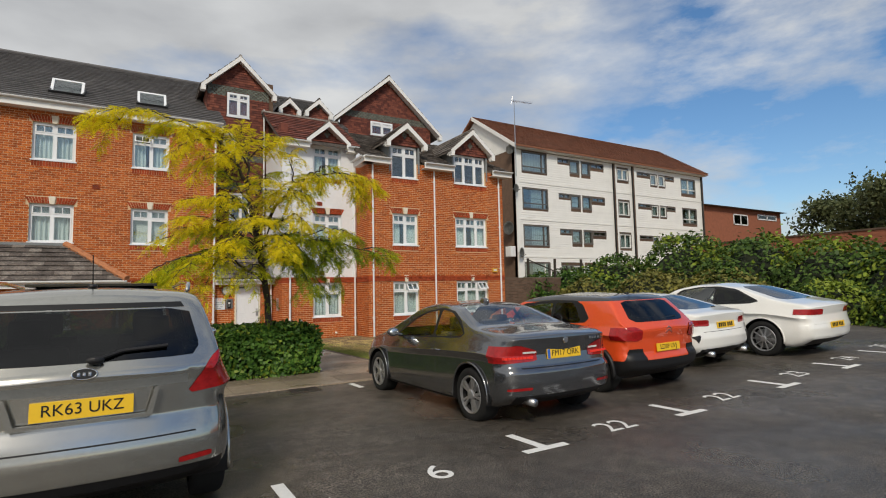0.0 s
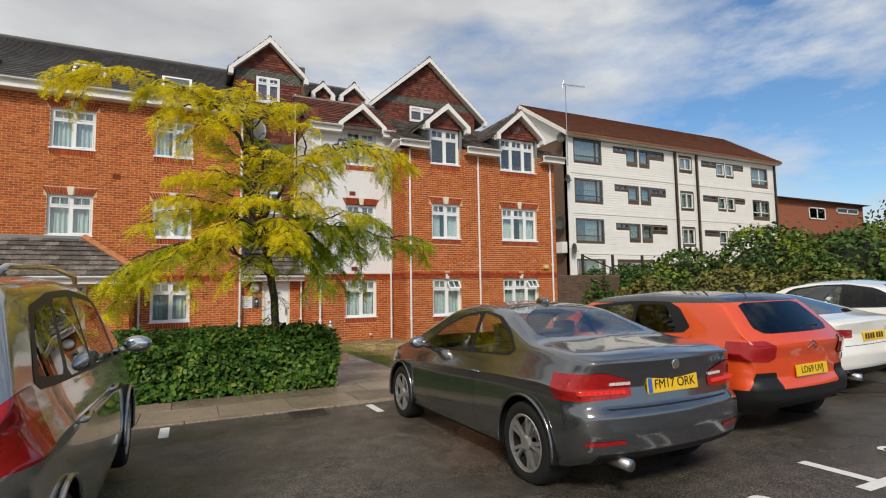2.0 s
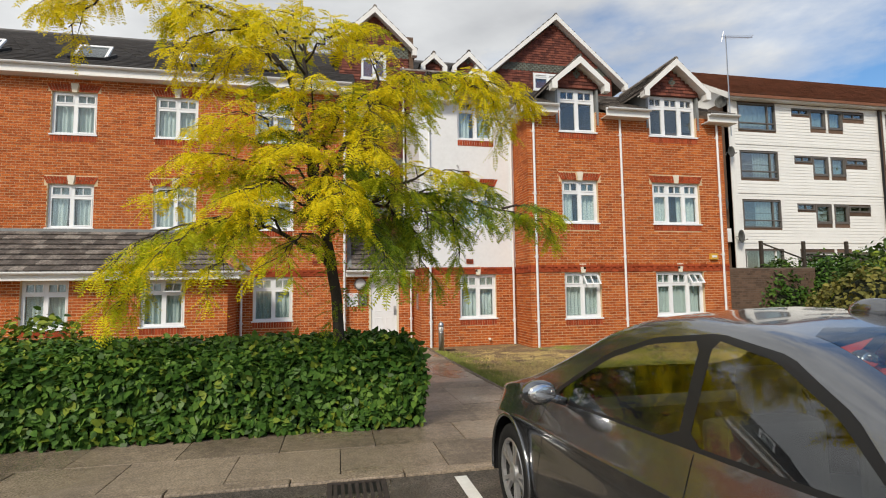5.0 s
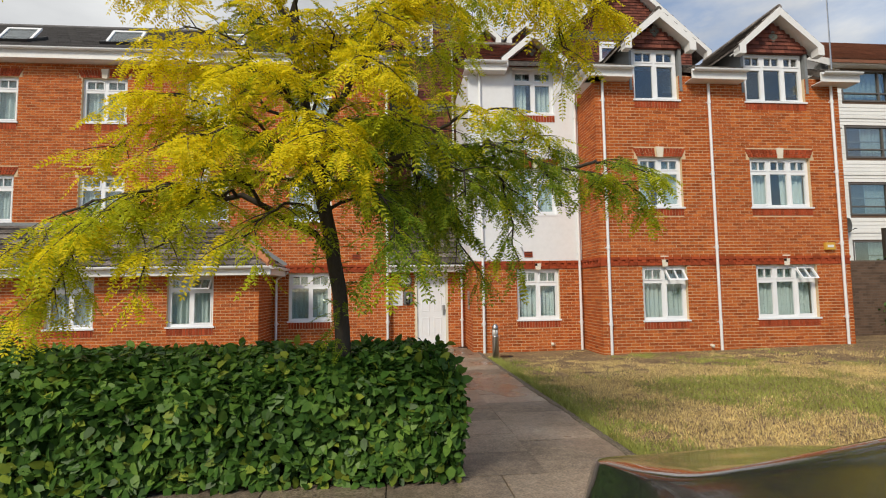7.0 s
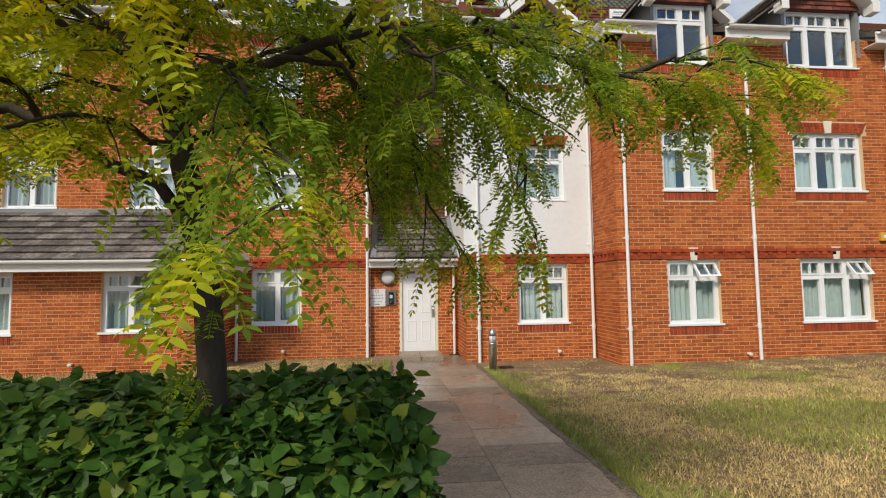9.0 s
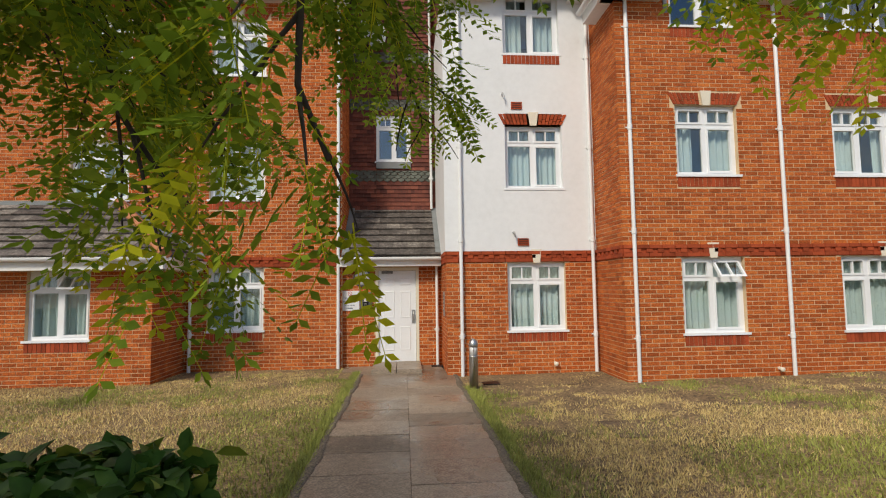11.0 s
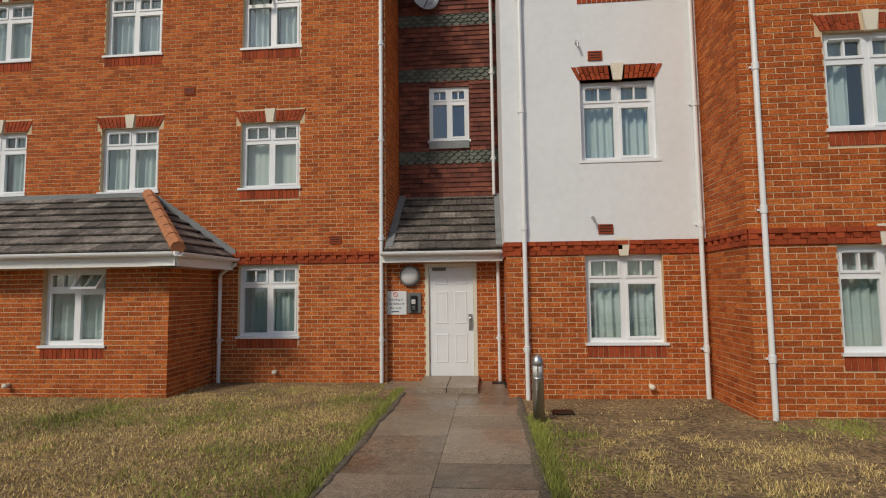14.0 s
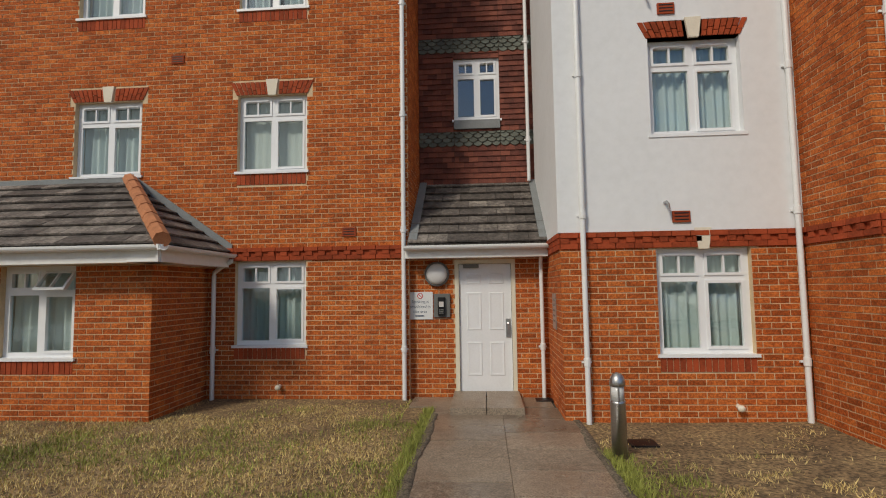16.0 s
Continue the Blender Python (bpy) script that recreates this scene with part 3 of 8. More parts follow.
def barge_gable(parent, apex, half_l, half_r, drop_l, drop_r, y_front, y_back, roof_len_tile=ROOFTILE, board=0.17):
    """A small pitched roof over a dormer: two slopes with tiles, white bargeboards and boxed ends."""
    ax, az = apex
    for sgn, half, drop in ((-1, half_l, drop_l), (1, half_r, drop_r)):
        ex, ez = ax + sgn * half, az - drop
        bm = bmesh.new()
        pts = [(ax, y_front, az), (ex, y_front, ez), (ex, y_back, ez), (ax, y_back, az)]
        poly_prism(bm, pts, (0, 0, -0.06))
        bmesh.ops.recalc_face_normals(bm, faces=bm.faces)
        part("roof_slope", bm, ROOFTILE, parent)
        ln = math.hypot(half, drop)
        if sgn < 0:
            tile_field("roof_tiles", parent, (ex, y_back, ez), (0, -1, 0), (half, 0, drop), y_back - y_front, ln, 0.3, 0.3, roof_len_tile, 0.02)
        else:
            tile_field("roof_tiles", parent, (ex, y_front, ez), (0, 1, 0), (-half, 0, drop), y_back - y_front, ln, 0.3, 0.3, roof_len_tile, 0.02)
        bm = bmesh.new()
        poly_prism(bm, [(ax, y_front - 0.03, az + 0.0), (ex, y_front - 0.03, ez), (ex, y_front - 0.03, ez - board), (ax, y_front - 0.03, az - board * 1.25)], (0, 0.035, 0))
        # boxed foot of the bargeboard
        box(bm, min(ex, ex - sgn * 0.17), max(ex, ex - sgn * 0.17), y_front - 0.032, y_front + 0.2, ez - board - 0.06, ez - 0.04)
        bmesh.ops.recalc_face_normals(bm, faces=bm.faces)
        part("bargeboard", bm, UPVC_OLD, parent, "white painted bargeboard")
        bm = bmesh.new()
        poly_prism(bm, [(ax, y_front + 0.005, az - board), (ex, y_front + 0.005, ez - board + 0.02), (ex, y_front + 0.36, ez - board + 0.02), (ax, y_front + 0.36, az - board)], (0, 0, 0.02))
        bmesh.ops.recalc_face_normals(bm, faces=bm.faces)
        part("gable_soffit", bm, UPVC_OLD, parent)
    bm = bmesh.new()
    tube(bm, [(ax, y_front - 0.02, az + 0.0), (ax, y_back, az + 0.0)], 0.07, 8)
    part("ridge_tile", bm, roof_len_tile, parent)


def hung_tiles(parent, f_origin, along, width, z0, z1, bands=(), clip=None, holes=None):
    """Plain clay tiles hung on a wall, with scalloped grey bands."""
    z = z0
    edges = sorted(bands)
    segs = []
    for b0, b1 in edges:
        segs.append((z, b0, False))
        segs.append((b0, b1, True))
        z = b1
    segs.append((z, z1, False))
    o = Vector(f_origin)
    for a, b, sc in segs:
        if b - a < 0.03:
            continue
        def lim(t, a=a):
            return clip(a + t) if clip else (0, width)
        if holes:
            for h in holes:
                for (x0, x1) in ((0, h[0]), (h[1], width)):
                    tile_field("hung_tiles", parent, (o.x + along[0] * x0, o.y + along[1] * x0, a), along, (0, 0, 1), x1 - x0, b - a, 0.17, 0.075 if sc else 0.1, HUNG_GREY if sc else HUNG, 0.012, clip=None, scallop=sc)
                # above and below the opening
                for za, zb in ((a, min(b, h[2])), (max(a, h[3]), b)):
                    if zb - za > 0.05:
                        tile_field("hung_tiles", parent, (o.x + along[0] * h[0], o.y + along[1] * h[0], za), along, (0, 0, 1), h[1] - h[0], zb - za, 0.17, 0.075 if sc else 0.1, HUNG_GREY if sc else HUNG, 0.012, scallop=sc)
        else:
            tile_field("hung_tiles", parent, (o.x, o.y, a), along, (0, 0, 1), width, b - a, 0.17, 0.075 if sc else 0.1, HUNG_GREY if sc else HUNG, 0.012, clip=(lim if clip else None), scallop=sc)


def structure(name, label, category="wall"):
    e = new(name)
    return tagged(e, label, category, kind="structure")


def header_hole(h):
    """The opening with its lintel and sill course, where plain bricks stop."""
    u0, u1, z0, z1 = h
    return [(u0, u1, z0 - 0.03, z1), (u0 - 0.09, u1 + 0.09, z1, z1 + 0.215), (u0, u1, z0 - 0.205, z0 - 0.02)]


def band(parent, f, u0, u1, z0=1.90):
    """Two projecting brick courses with dentils between."""
    bm = bmesh.new()
    u = u0
    while u < u1 - 0.01:
        b = min(u + 0.215, u1)
        fbox(bm, f, u, b, -0.002, 0.028, z0, z0 + 0.062)
        fbox(bm, f, u, b, -0.002, 0.040, z0 + 0.14, z0 + 0.2)
        u += 0.225
    u = u0
    while u < u1 - 0.05:
        fbox(bm, f, u, min(u + 0.102, u1), -0.002, 0.034, z0 + 0.07, z0 + 0.132)
        u += 0.2
    fbox(bm, f, u0, u1, -0.002, 0.0075, z0 - 0.004, z0 + 0.199)
    part("brick_band", bm, BRICK_DARK, parent)


# ---- the flats: left range ----
YL, YP, YW, YE = 21.06, 19.68, 19.80, 18.56
ZB = -0.32
R1, R2, R3 = (0.585, 1.885), (3.30, 4.55), (5.97, 7.21)
lw = structure("wall_north", "red brick wall of a three-storey block of flats")
colsL = [(0.47, 1.60), (-2.30, -1.14), (-5.00, -3.84), (-7.75, -6.60), (-10.5, -9.35)]
holesL = [(0.47, 1.60, *R1)] + [(a, b, *R2) for a, b in colsL] + [(a, b, *R3) for a, b in colsL]
bm = bmesh.new()
wall_mass(bm, south(YL), -13.0, 3.196, ZB, 7.75, holesL)
part("mortar_bed", bm, MORTAR, lw)
skip = [q for h in holesL for q in header_hole(h)] + [(-13.0, 3.2, 1.945, 2.098)]
bricks(lw, south(YL), 'x', -13.0, 3.2, -0.30, 7.7, skip, near=(1.55, 3.2, 0.0, 1.85))
band(lw, south(YL), 0.0, 3.2)
for h in holesL:
    arch_and_sill(lw, south(YL), *h, arch=h[2] > 1, key=h[2] > 1)
dress = ["curtain", "blind", "curtain", "open", "curtain", "blind", "open", "curtain", "curtain", "curtain", "curtain"]
for h, d in zip(holesL, dress):
    window(south(YL), *h, dress=d, open_light=0 if h == holesL[6] else None, curtain_mat=CURTAIN_W if d == "blind" else None)
ls = structure("wall_recess_west", "red brick side wall of the entrance recess")
bm = bmesh.new()
wall_mass(bm, east(3.2), YL + 0.01, 22.6, ZB, 7.75, [])
part("mortar_bed", bm, MORTAR, ls)
bricks(ls, east(3.2), 'y', YL + 0.012, 22.5, 2.0, 7.7, [])

# porch range in front of the left block
pw = structure("wall_porch_south", "red brick wall of the single-storey range")
holesP = [(-2.10, -1.03, 0.58, 1.80), (-4.84, -3.76, 0.58, 1.80), (-7.60, -6.52, 0.58, 1.80), (-10.4, -9.3, 0.58, 1.80)]
bm = bmesh.new()
wall_mass(bm, south(YP), -13.0, 0.026, ZB, 1.86, holesP)
part("mortar_bed", bm, MORTAR, pw)
bricks(pw, south(YP), 'x', -13.0, 0.03, -0.30, 1.86, [q for h in holesP for q in header_hole(h)], near=(-1.0, 0.04, -0.4, 1.8))
for i, h in enumerate(holesP):
    arch_and_sill(pw, south(YP), *h, arch=False, key=False)
    window(south(YP), *h, open_light=1 if i == 0 else None)
pe = structure("wall_porch_east", "red brick end wall of the single-storey range")
bm = bmesh.new()
wall_mass(bm, east(0.03), YP + 0.01, YL - 0.012, ZB, 1.86, [])
part("mortar_bed", bm, MORTAR, pe)
bricks(pe, east(0.03), 'y', YP - 0.008, YL - 0.012, -0.30, 1.86, [])

pr = structure("roof_porch", "grey concrete tiled lean-to roof with a terracotta hip", "roof")
bm = bmesh.new()
roof_slab(bm, [(-13.0, 19.3, 2.02), (0.38, 19.3, 2.02), (-1.32, 21.06, 3.2), (-13.0, 21.06, 3.2)])
roof_slab(bm, [(0.38, 19.3, 2.02), (0.38, 21.06, 2.02), (-1.32, 21.06, 3.2)])
bmesh.ops.recalc_face_normals(bm, faces=bm.faces)
part("roof_deck", bm, ROOFTILE, pr)
SL = math.hypot(1.76, 1.18)
tile_field("roof_tiles", pr, (-13.0, 19.3, 2.02), (1, 0, 0), (0, 1.76, 1.18), 13.38, SL, 0.3, 0.27, ROOFTILE, 0.024, clip=lambda z: (0, 13.38 - 1.70 * z / SL))
SE = math.hypot(1.70, 1.18)
tile_field("roof_tiles", pr, (0.38, 19.3, 2.02), (0, 1, 0), (-1.70, 0, 1.18), 1.76, SE, 0.3, 0.27, ROOFTILE, 0.024, clip=lambda z: (1.76 * z / SE, 1.76))
for i in range(7):
    t0, t1 = i / 7, (i + 1.12) / 7
    a, b = Vector((0.42, 19.26, 2.03)), Vector((-1.32, 21.06, 3.22))
    bm = bmesh.new()
    tube(bm, [a.lerp(b, t0) + Vector((0, 0, 0.045)), a.lerp(b, min(t1, 1)) + Vector((0, 0, 0.03))], 0.105, 8)
    part("hip_tile", bm, RIDGE, pr)
bm = bmesh.new()
box(bm, -13.0, -1.2, YL - 0.035, YL - 0.012, 3.1, 3.28)
fl = [(0.42, YL - 0.03, 2.04), (0.42, YL - 0.03, 2.16), (-1.28, YL - 0.03, 3.34), (-1.28, YL - 0.03, 3.2)]
poly_prism(bm, fl, (0, 0.018, 0))
bmesh.ops.recalc_face_normals(bm, faces=bm.faces)
part("lead_flashing", bm, LEAD, pr)
gutter_run("porch_gutter", (-13.0, 19.26, 2.0), (0.42, 19.26, 2.0))
gutter_run("porch_gutter", (0.40, 19.22, 2.0), (0.40, 20.98, 2.0), out=(1, 0, 0))
downpipe(0.16, YL - 0.07, -0.22, 1.92, (0.3, -0.05, 0))

# main roof of the left block
mr = structure("roof_main", "dark grey concrete tiled pitched roof with skylights", "roof")
bm = bmesh.new()
roof_slab(bm, [(-13.0, 20.72, 7.86), (3.45, 20.72, 7.86), (3.45, 27.5, 11.75), (-13.0, 27.5, 11.75)])
roof_slab(bm, [(-13.0, 27.5, 11.75), (9.0, 27.5, 11.75), (9.0, 34.2, 7.86), (-13.0, 34.2, 7.86)])
roof_slab(bm, [(3.45, 22.7, 8.99), (9.0, 22.7, 8.99), (9.0, 27.5, 11.75), (3.45, 27.5, 11.75)])
bmesh.ops.recalc_face_normals(bm, faces=bm.faces)
part("roof_deck", bm, ROOFTILE, mr)
SM = math.hypot(6.78, 3.89)
tile_field("roof_tiles", mr, (-13.0, 20.72, 7.86), (1, 0, 0), (0, 6.78, 3.89), 16.45, SM, 0.33, 0.3, ROOFFAR, 0.025)
S2 = math.hypot(4.8, 2.76)
tile_field("roof_tiles", mr, (3.45, 22.7, 8.99), (1, 0, 0), (0, 4.8, 2.76), 5.55, S2, 0.33, 0.3, ROOFFAR, 0.025)
bm = bmesh.new()
tube(bm, [(-13.0, 27.5, 11.78), (9.0, 27.5, 11.78)], 0.1, 8)
part("ridge_tile", bm, ROOFFAR, mr)
gutter_run("main_gutter", (-13.0, 20.70, 7.84), (3.35, 20.70, 7.84), fascia=0.26)


def skylight(x, up):
    """A centre-pivot roof window tilted open."""
    k = 3.89 / 6.78
    y = 20.72 + up
    z = 7.86 + up * k
    s = thing("skylight", "white framed pivot roof window tilted open in the tiled roof", "skylight", group="skylights")
    dv = Vector((0, 6.78, 3.89)).normalized()
    nv = Vector((0, -3.89, 6.78)).normalized()
    o = Vector((x, y, z))
    def slab(bm, a0, a1, v0, v1, n0, n1):
        vs = [bm.verts.new(o + Vector((a, 0, 0)) + dv * v + nv * n) for n in (n0, n1) for a, v in ((a0, v0), (a1, v0), (a1, v1), (a0, v1))]
        for q in ((3, 2, 1, 0), (4, 5, 6, 7), (0, 1, 5, 4), (1, 2, 6, 5), (2, 3, 7, 6), (3, 0, 4, 7)):
            bm.faces.new([vs[i] for i in q])
    bm = bmesh.new()
    slab(bm, 0, 1.0, 0, 0.07, 0.02, 0.12), slab(bm, 0, 1.0, 0.93, 1.0, 0.02, 0.12), slab(bm, 0, 0.06, 0.07, 0.93, 0.02, 0.12), slab(bm, 0.94, 1.0, 0.07, 0.93, 0.02, 0.12)
    part("skylight_curb", bm, BLACK, s)
    tv = (dv * 0.55 + Vector((0, -1, 0)) * 0.0).normalized()
    ang = radians(22)
    dv2 = dv * math.cos(ang) - nv * math.sin(ang) * -1
    o2 = o + dv * 0.02 + nv * 0.1
    def leaf(bm, a0, a1, v0, v1, n0, n1):
        nn = Vector((1, 0, 0)).cross(dv2)
        mid = o + dv * 0.5 + nv * 0.14
        vs = [bm.verts.new(mid + Vector((a, 0, 0)) + dv2 * v + nn * n) for n in (n0, n1) for a, v in ((a0, v0), (a1, v0), (a1, v1), (a0, v1))]
        for q in ((3, 2, 1, 0), (4, 5, 6, 7), (0, 1, 5, 4), (1, 2, 6, 5), (2, 3, 7, 6), (3, 0, 4, 7)):
            bm.faces.new([vs[i] for i in q])
    bm = bmesh.new()
    leaf(bm, 0.03, 0.97, -0.46, -0.38, 0, 0.05), leaf(bm, 0.03, 0.97, 0.38, 0.46, 0, 0.05), leaf(bm, 0.03, 0.11, -0.38, 0.38, 0, 0.05), leaf(bm, 0.89, 0.97, -0.38, 0.38, 0, 0.05)
    part("skylight_frame", bm, UPVC, s)
    bm = bmesh.new()
    leaf(bm, 0.1, 0.9, -0.39, 0.39, 0.02, 0.028)
    part("pane", bm, PANE, s)


for x in (0.55, -2.0, -4.9, -7.8):
    skylight(x, 0.9)

# ---- entrance recess ----
dw = structure("wall_entrance", "red brick entrance wall round the white front door")
bm = bmesh.new()
DOOR = (3.89, 4.81, -0.16, 1.86)
wall_mass(bm, south(21.2), 3.2, 5.3, ZB, 2.1, [DOOR])
part("mortar_bed", bm, MORTAR, dw)
bricks(dw, south(21.2), 'x', 3.2, 5.3, -0.30, 1.98, [(DOOR[0], DOOR[1], DOOR[2], 2.2)], near=(3.1, 5.3, -0.3, 1.9))
rw = structure("wall_stair", "clay tile-hung stair wall with grey scalloped bands")
bm = bmesh.new()
SW = (3.85, 4.68, 4.47, 5.62)
wall_mass(bm, south(22.5), 3.05, 5.55, 2.0, 10.4, [SW, (3.72, 4.6, 8.75, 9.75)])
part("wall_core", bm, BRICK_OLD, rw)
hung_tiles(rw, (3.205, 22.49, 0), (1, 0, 0), 2.09, 3.2, 8.2, bands=((4.0, 4.26), (5.75, 6.02), (6.95, 7.2)), holes=[(SW[0] - 3.205, SW[1] - 3.205, SW[2] - 0.15, SW[3])])
window(south(22.49), *SW, back=0.02, dress="", label="small white plastic stair window")
bm = bmesh.new()
box(bm, SW[0], SW[1], 22.42, 22.46, SW[2] - 0.17, SW[2] - 0.01)
part("lead_apron", bm, LEAD, rw)
# gable over the stair
g1 = structure("gable_stair", "tile-hung gable with white bargeboards above the stair", "gable")
bm = bmesh.new()
poly_prism(bm, [(2.98, 22.49, 8.0), (5.38, 22.49, 8.0), (5.38, 22.49, 9.85), (4.18, 22.49, 11.05), (2.98, 22.49, 9.85)], (0, 0.06, 0))
poly_prism(bm, [(2.98, 22.49, 8.0), (2.98, 22.49, 9.85), (2.98, 26.2, 9.85), (2.98, 26.2, 8.0)], (0.06, 0, 0))
poly_prism(bm, [(5.38, 22.49, 8.0), (5.38, 22.49, 9.85), (5.38, 26.2, 9.85), (5.38, 26.2, 8.0)], (-0.06, 0, 0))
bmesh.ops.recalc_face_normals(bm, faces=bm.faces)
part("gable_core", bm, HUNG, g1)
gclip = lambda z: (max(0.0, z - 9.85), 2.4 - max(0.0, z - 9.85))
tile_o = (2.98, 22.48, 0)
hung_tiles(g1, tile_o, (1, 0, 0), 2.4, 8.0, 8.73, holes=None)
hung_tiles(g1, tile_o, (1, 0, 0), 2.4, 8.73, 9.78, bands=((9.58, 9.78),), holes=[(0.72, 1.62, 8.7, 9.78)])
hung_tiles(g1, tile_o, (1, 0, 0), 2.4, 9.78, 11.0, bands=((9.78, 10.0),), clip=gclip)
window(south(22.46), 3.72, 4.58, 8.75, 9.74, back=-0.04, dress="", label="small white plastic gable window")
barge_gable(g1, (4.18, 11.25), 1.46, 1.46, 1.42, 1.42, 22.2, 26.2)

# lean-to roof over the door
lr = structure("roof_entrance", "small dark tiled lean-to roof over the entrance", "roof")
bm = bmesh.new()
roof_slab(bm, [(3.2, 20.9, 2.1), (5.3, 20.9, 2.1), (5.3, 22.5, 3.28), (3.2, 22.5, 3.28)], 0.1)
bmesh.ops.recalc_face_normals(bm, faces=bm.faces)
part("roof_deck", bm, ROOFTILE, lr)
tile_field("roof_tiles", lr, (3.21, 20.88, 2.09), (1, 0, 0), (0, 1.6, 1.18), 2.08, math.hypot(1.6, 1.18), 0.3, 0.27, ROOFTILE, 0.024)
for sx in (3.215, 5.16):
    bm = bmesh.new()
    poly_prism(bm, [(sx, 20.92, 2.16), (sx + 0.13, 20.92, 2.16), (sx + 0.13, 22.48, 3.34), (sx, 22.48, 3.34)], (0, 0, 0.015))
    bmesh.ops.recalc_face_normals(bm, faces=bm.faces)
    part("lead_flashing", bm, LEAD, lr)
gutter_run("entrance_gutter", (3.17, 20.86, 2.05), (5.27, 20.86, 2.05), fascia=0.17)

# front door
fd = structure("door_1", "white six-panel front door with steel handle, closed", "door")
bm = bmesh.new()
f = south(21.2)
fbox(bm, f, 3.89, 3.95, -0.09, 0.012, -0.16, 1.86), fbox(bm, f, 4.75, 4.81, -0.09, 0.012, -0.16, 1.86), fbox(bm, f, 3.95, 4.75, -0.09, 0.012, 1.80, 1.86)
part("door_frame", bm, CREAM, fd)
leaf_bm = bmesh.new()
fbox(leaf_bm, f, 3.955, 4.745, -0.07, -0.03, -0.13, 1.795)
part("door_leaf", leaf_bm, DOORW, fd)
for px0, px1 in ((4.06, 4.30), (4.40, 4.64)):
    for pz0, pz1 in ((0.10, 0.62), (0.78, 1.37), (1.48, 1.66)):
        bm = bmesh.new()
        vs = [bm.verts.new(f(u, -0.034, z)) for u, z in ((px0, pz0), (px1, pz0), (px1, pz1), (px0, pz1))]
        v2 = [bm.verts.new(f(u, -0.022, z)) for u, z in ((px0 + 0.02, pz0 + 0.02), (px1 - 0.02, pz0 + 0.02), (px1 - 0.02, pz1 - 0.02), (px0 + 0.02, pz1 - 0.02))]
        v3 = [bm.verts.new(f(u, -0.027, z)) for u, z in ((px0 + 0.045, pz0 + 0.045), (px1 - 0.045, pz0 + 0.045), (px1 - 0.045, pz1 - 0.045), (px0 + 0.045, pz1 - 0.045))]
        for r0, r1 in ((vs, v2), (v2, v3)):
            for i in range(4):
                bm.faces.new((r0[i], r0[(i + 1) % 4], r1[(i + 1) % 4], r1[i]))
        bm.faces.new(v3)
        bmesh.ops.recalc_face_normals(bm, faces=bm.faces)
        part("door_panel", bm, DOORW, fd)
bm = bmesh.new()
fbox(bm, f, 4.655, 4.725, -0.031, -0.016, 0.68, 0.96)
tube(bm, [f(4.69, -0.02, 0.90), f(4.69, 0.035, 0.90), f(4.69, 0.04, 0.88), f(4.69, 0.04, 0.78), f(4.69, 0.03, 0.76), f(4.69, -0.02, 0.76)], 0.011, 8)
part("door_handle", bm, STEEL, fd, "brushed steel pull handle")
bm = bmesh.new()
fbox(bm, f, 4.02, 4.26, -0.032, 0.02, 1.735, 1.79)
part("door_closer", bm, GREYBOX, fd)
for hz in (0.1, 0.85, 1.6):
    bm = bmesh.new()
    fbox(bm, f, 3.945, 3.965, -0.032, -0.02, hz, hz + 0.1)
    part("hinge", bm, STEEL, fd)
bm = bmesh.new()
fbox(bm, f, 3.91, 4.79, -0.09, 0.03, -0.185, -0.155)
part("threshold", bm, STEEL, fd)

# ---- white rendered block ----
ww = structure("wall_white", "white rendered wall over a red brick ground storey")
f = south(YW)
holesW = [(6.46, 7.58, *R1), (6.46, 7.58, *R2), (6.46, 7.58, *R3)]
bm = bmesh.new()
wall_mass(bm, f, 5.304, 8.2, ZB, 2.1, holesW)
part("mortar_bed", bm, MORTAR, ww)
bm = bmesh.new()
g = south(YW - 0.022)
wall_mass(bm, g, 5.275, 8.2, 2.1, 7.3, [(a, b, c, d + (0.225 if c > 3 and c < 5 else 0)) for a, b, c, d in holesW[1:]], 0.3)
part("render_coat", bm, RENDER, ww)
bricks(ww, f, 'x', 5.3, 8.2, -0.30, 2.08, [q for h in holesW for q in header_hole(h)] + [(5.3, 8.2, 1.945, 2.098)], near=(5.3, 8.2, -0.25, 0.95))
band(ww, f, 5.3, 8.2, 1.895)
arch_and_sill(ww, f, *holesW[0])
arch_and_sill(ww, south(YW - 0.02), *holesW[1], soldier=False)
arch_and_sill(ww, south(YW - 0.022), *holesW[2], arch=False, key=False)
bm = bmesh.new()
fbox(bm, f, 6.36, 7.68, 0, -0.25, 4.55, 4.775)
part("lintel_bed", bm, MORTAR, ww)
window(f, *holesW[0], label="white plastic casement window with patterned net curtain")
window(f, *holesW[1])
window(f, *holesW[2], dress="open")
we = structure("wall_white_west", "side wall of the rendered block, brick below white render")
h = west(5.3)
bm = bmesh.new()
wall_mass(bm, h, YW + 0.001, 22.6, ZB, 2.1, [])
part("mortar_bed", bm, MORTAR, we)
bricks(we, h, 'y', YW - 0.008, 21.19, -0.30, 2.08, [])
bm = bmesh.new()
wall_mass(bm, west(5.271), YW - 0.020, 22.6, 2.1, 7.3, [], 0.3)
part("render_coat", bm, RENDER, we)
band(we, h, YW - 0.01, 21.19, 1.895)
bm = bmesh.new()
wall_mass(bm, h, YW + 0.3, 22.9, 7.3, 8.0, [])
part("roof_cheek", bm, HUNG, we)

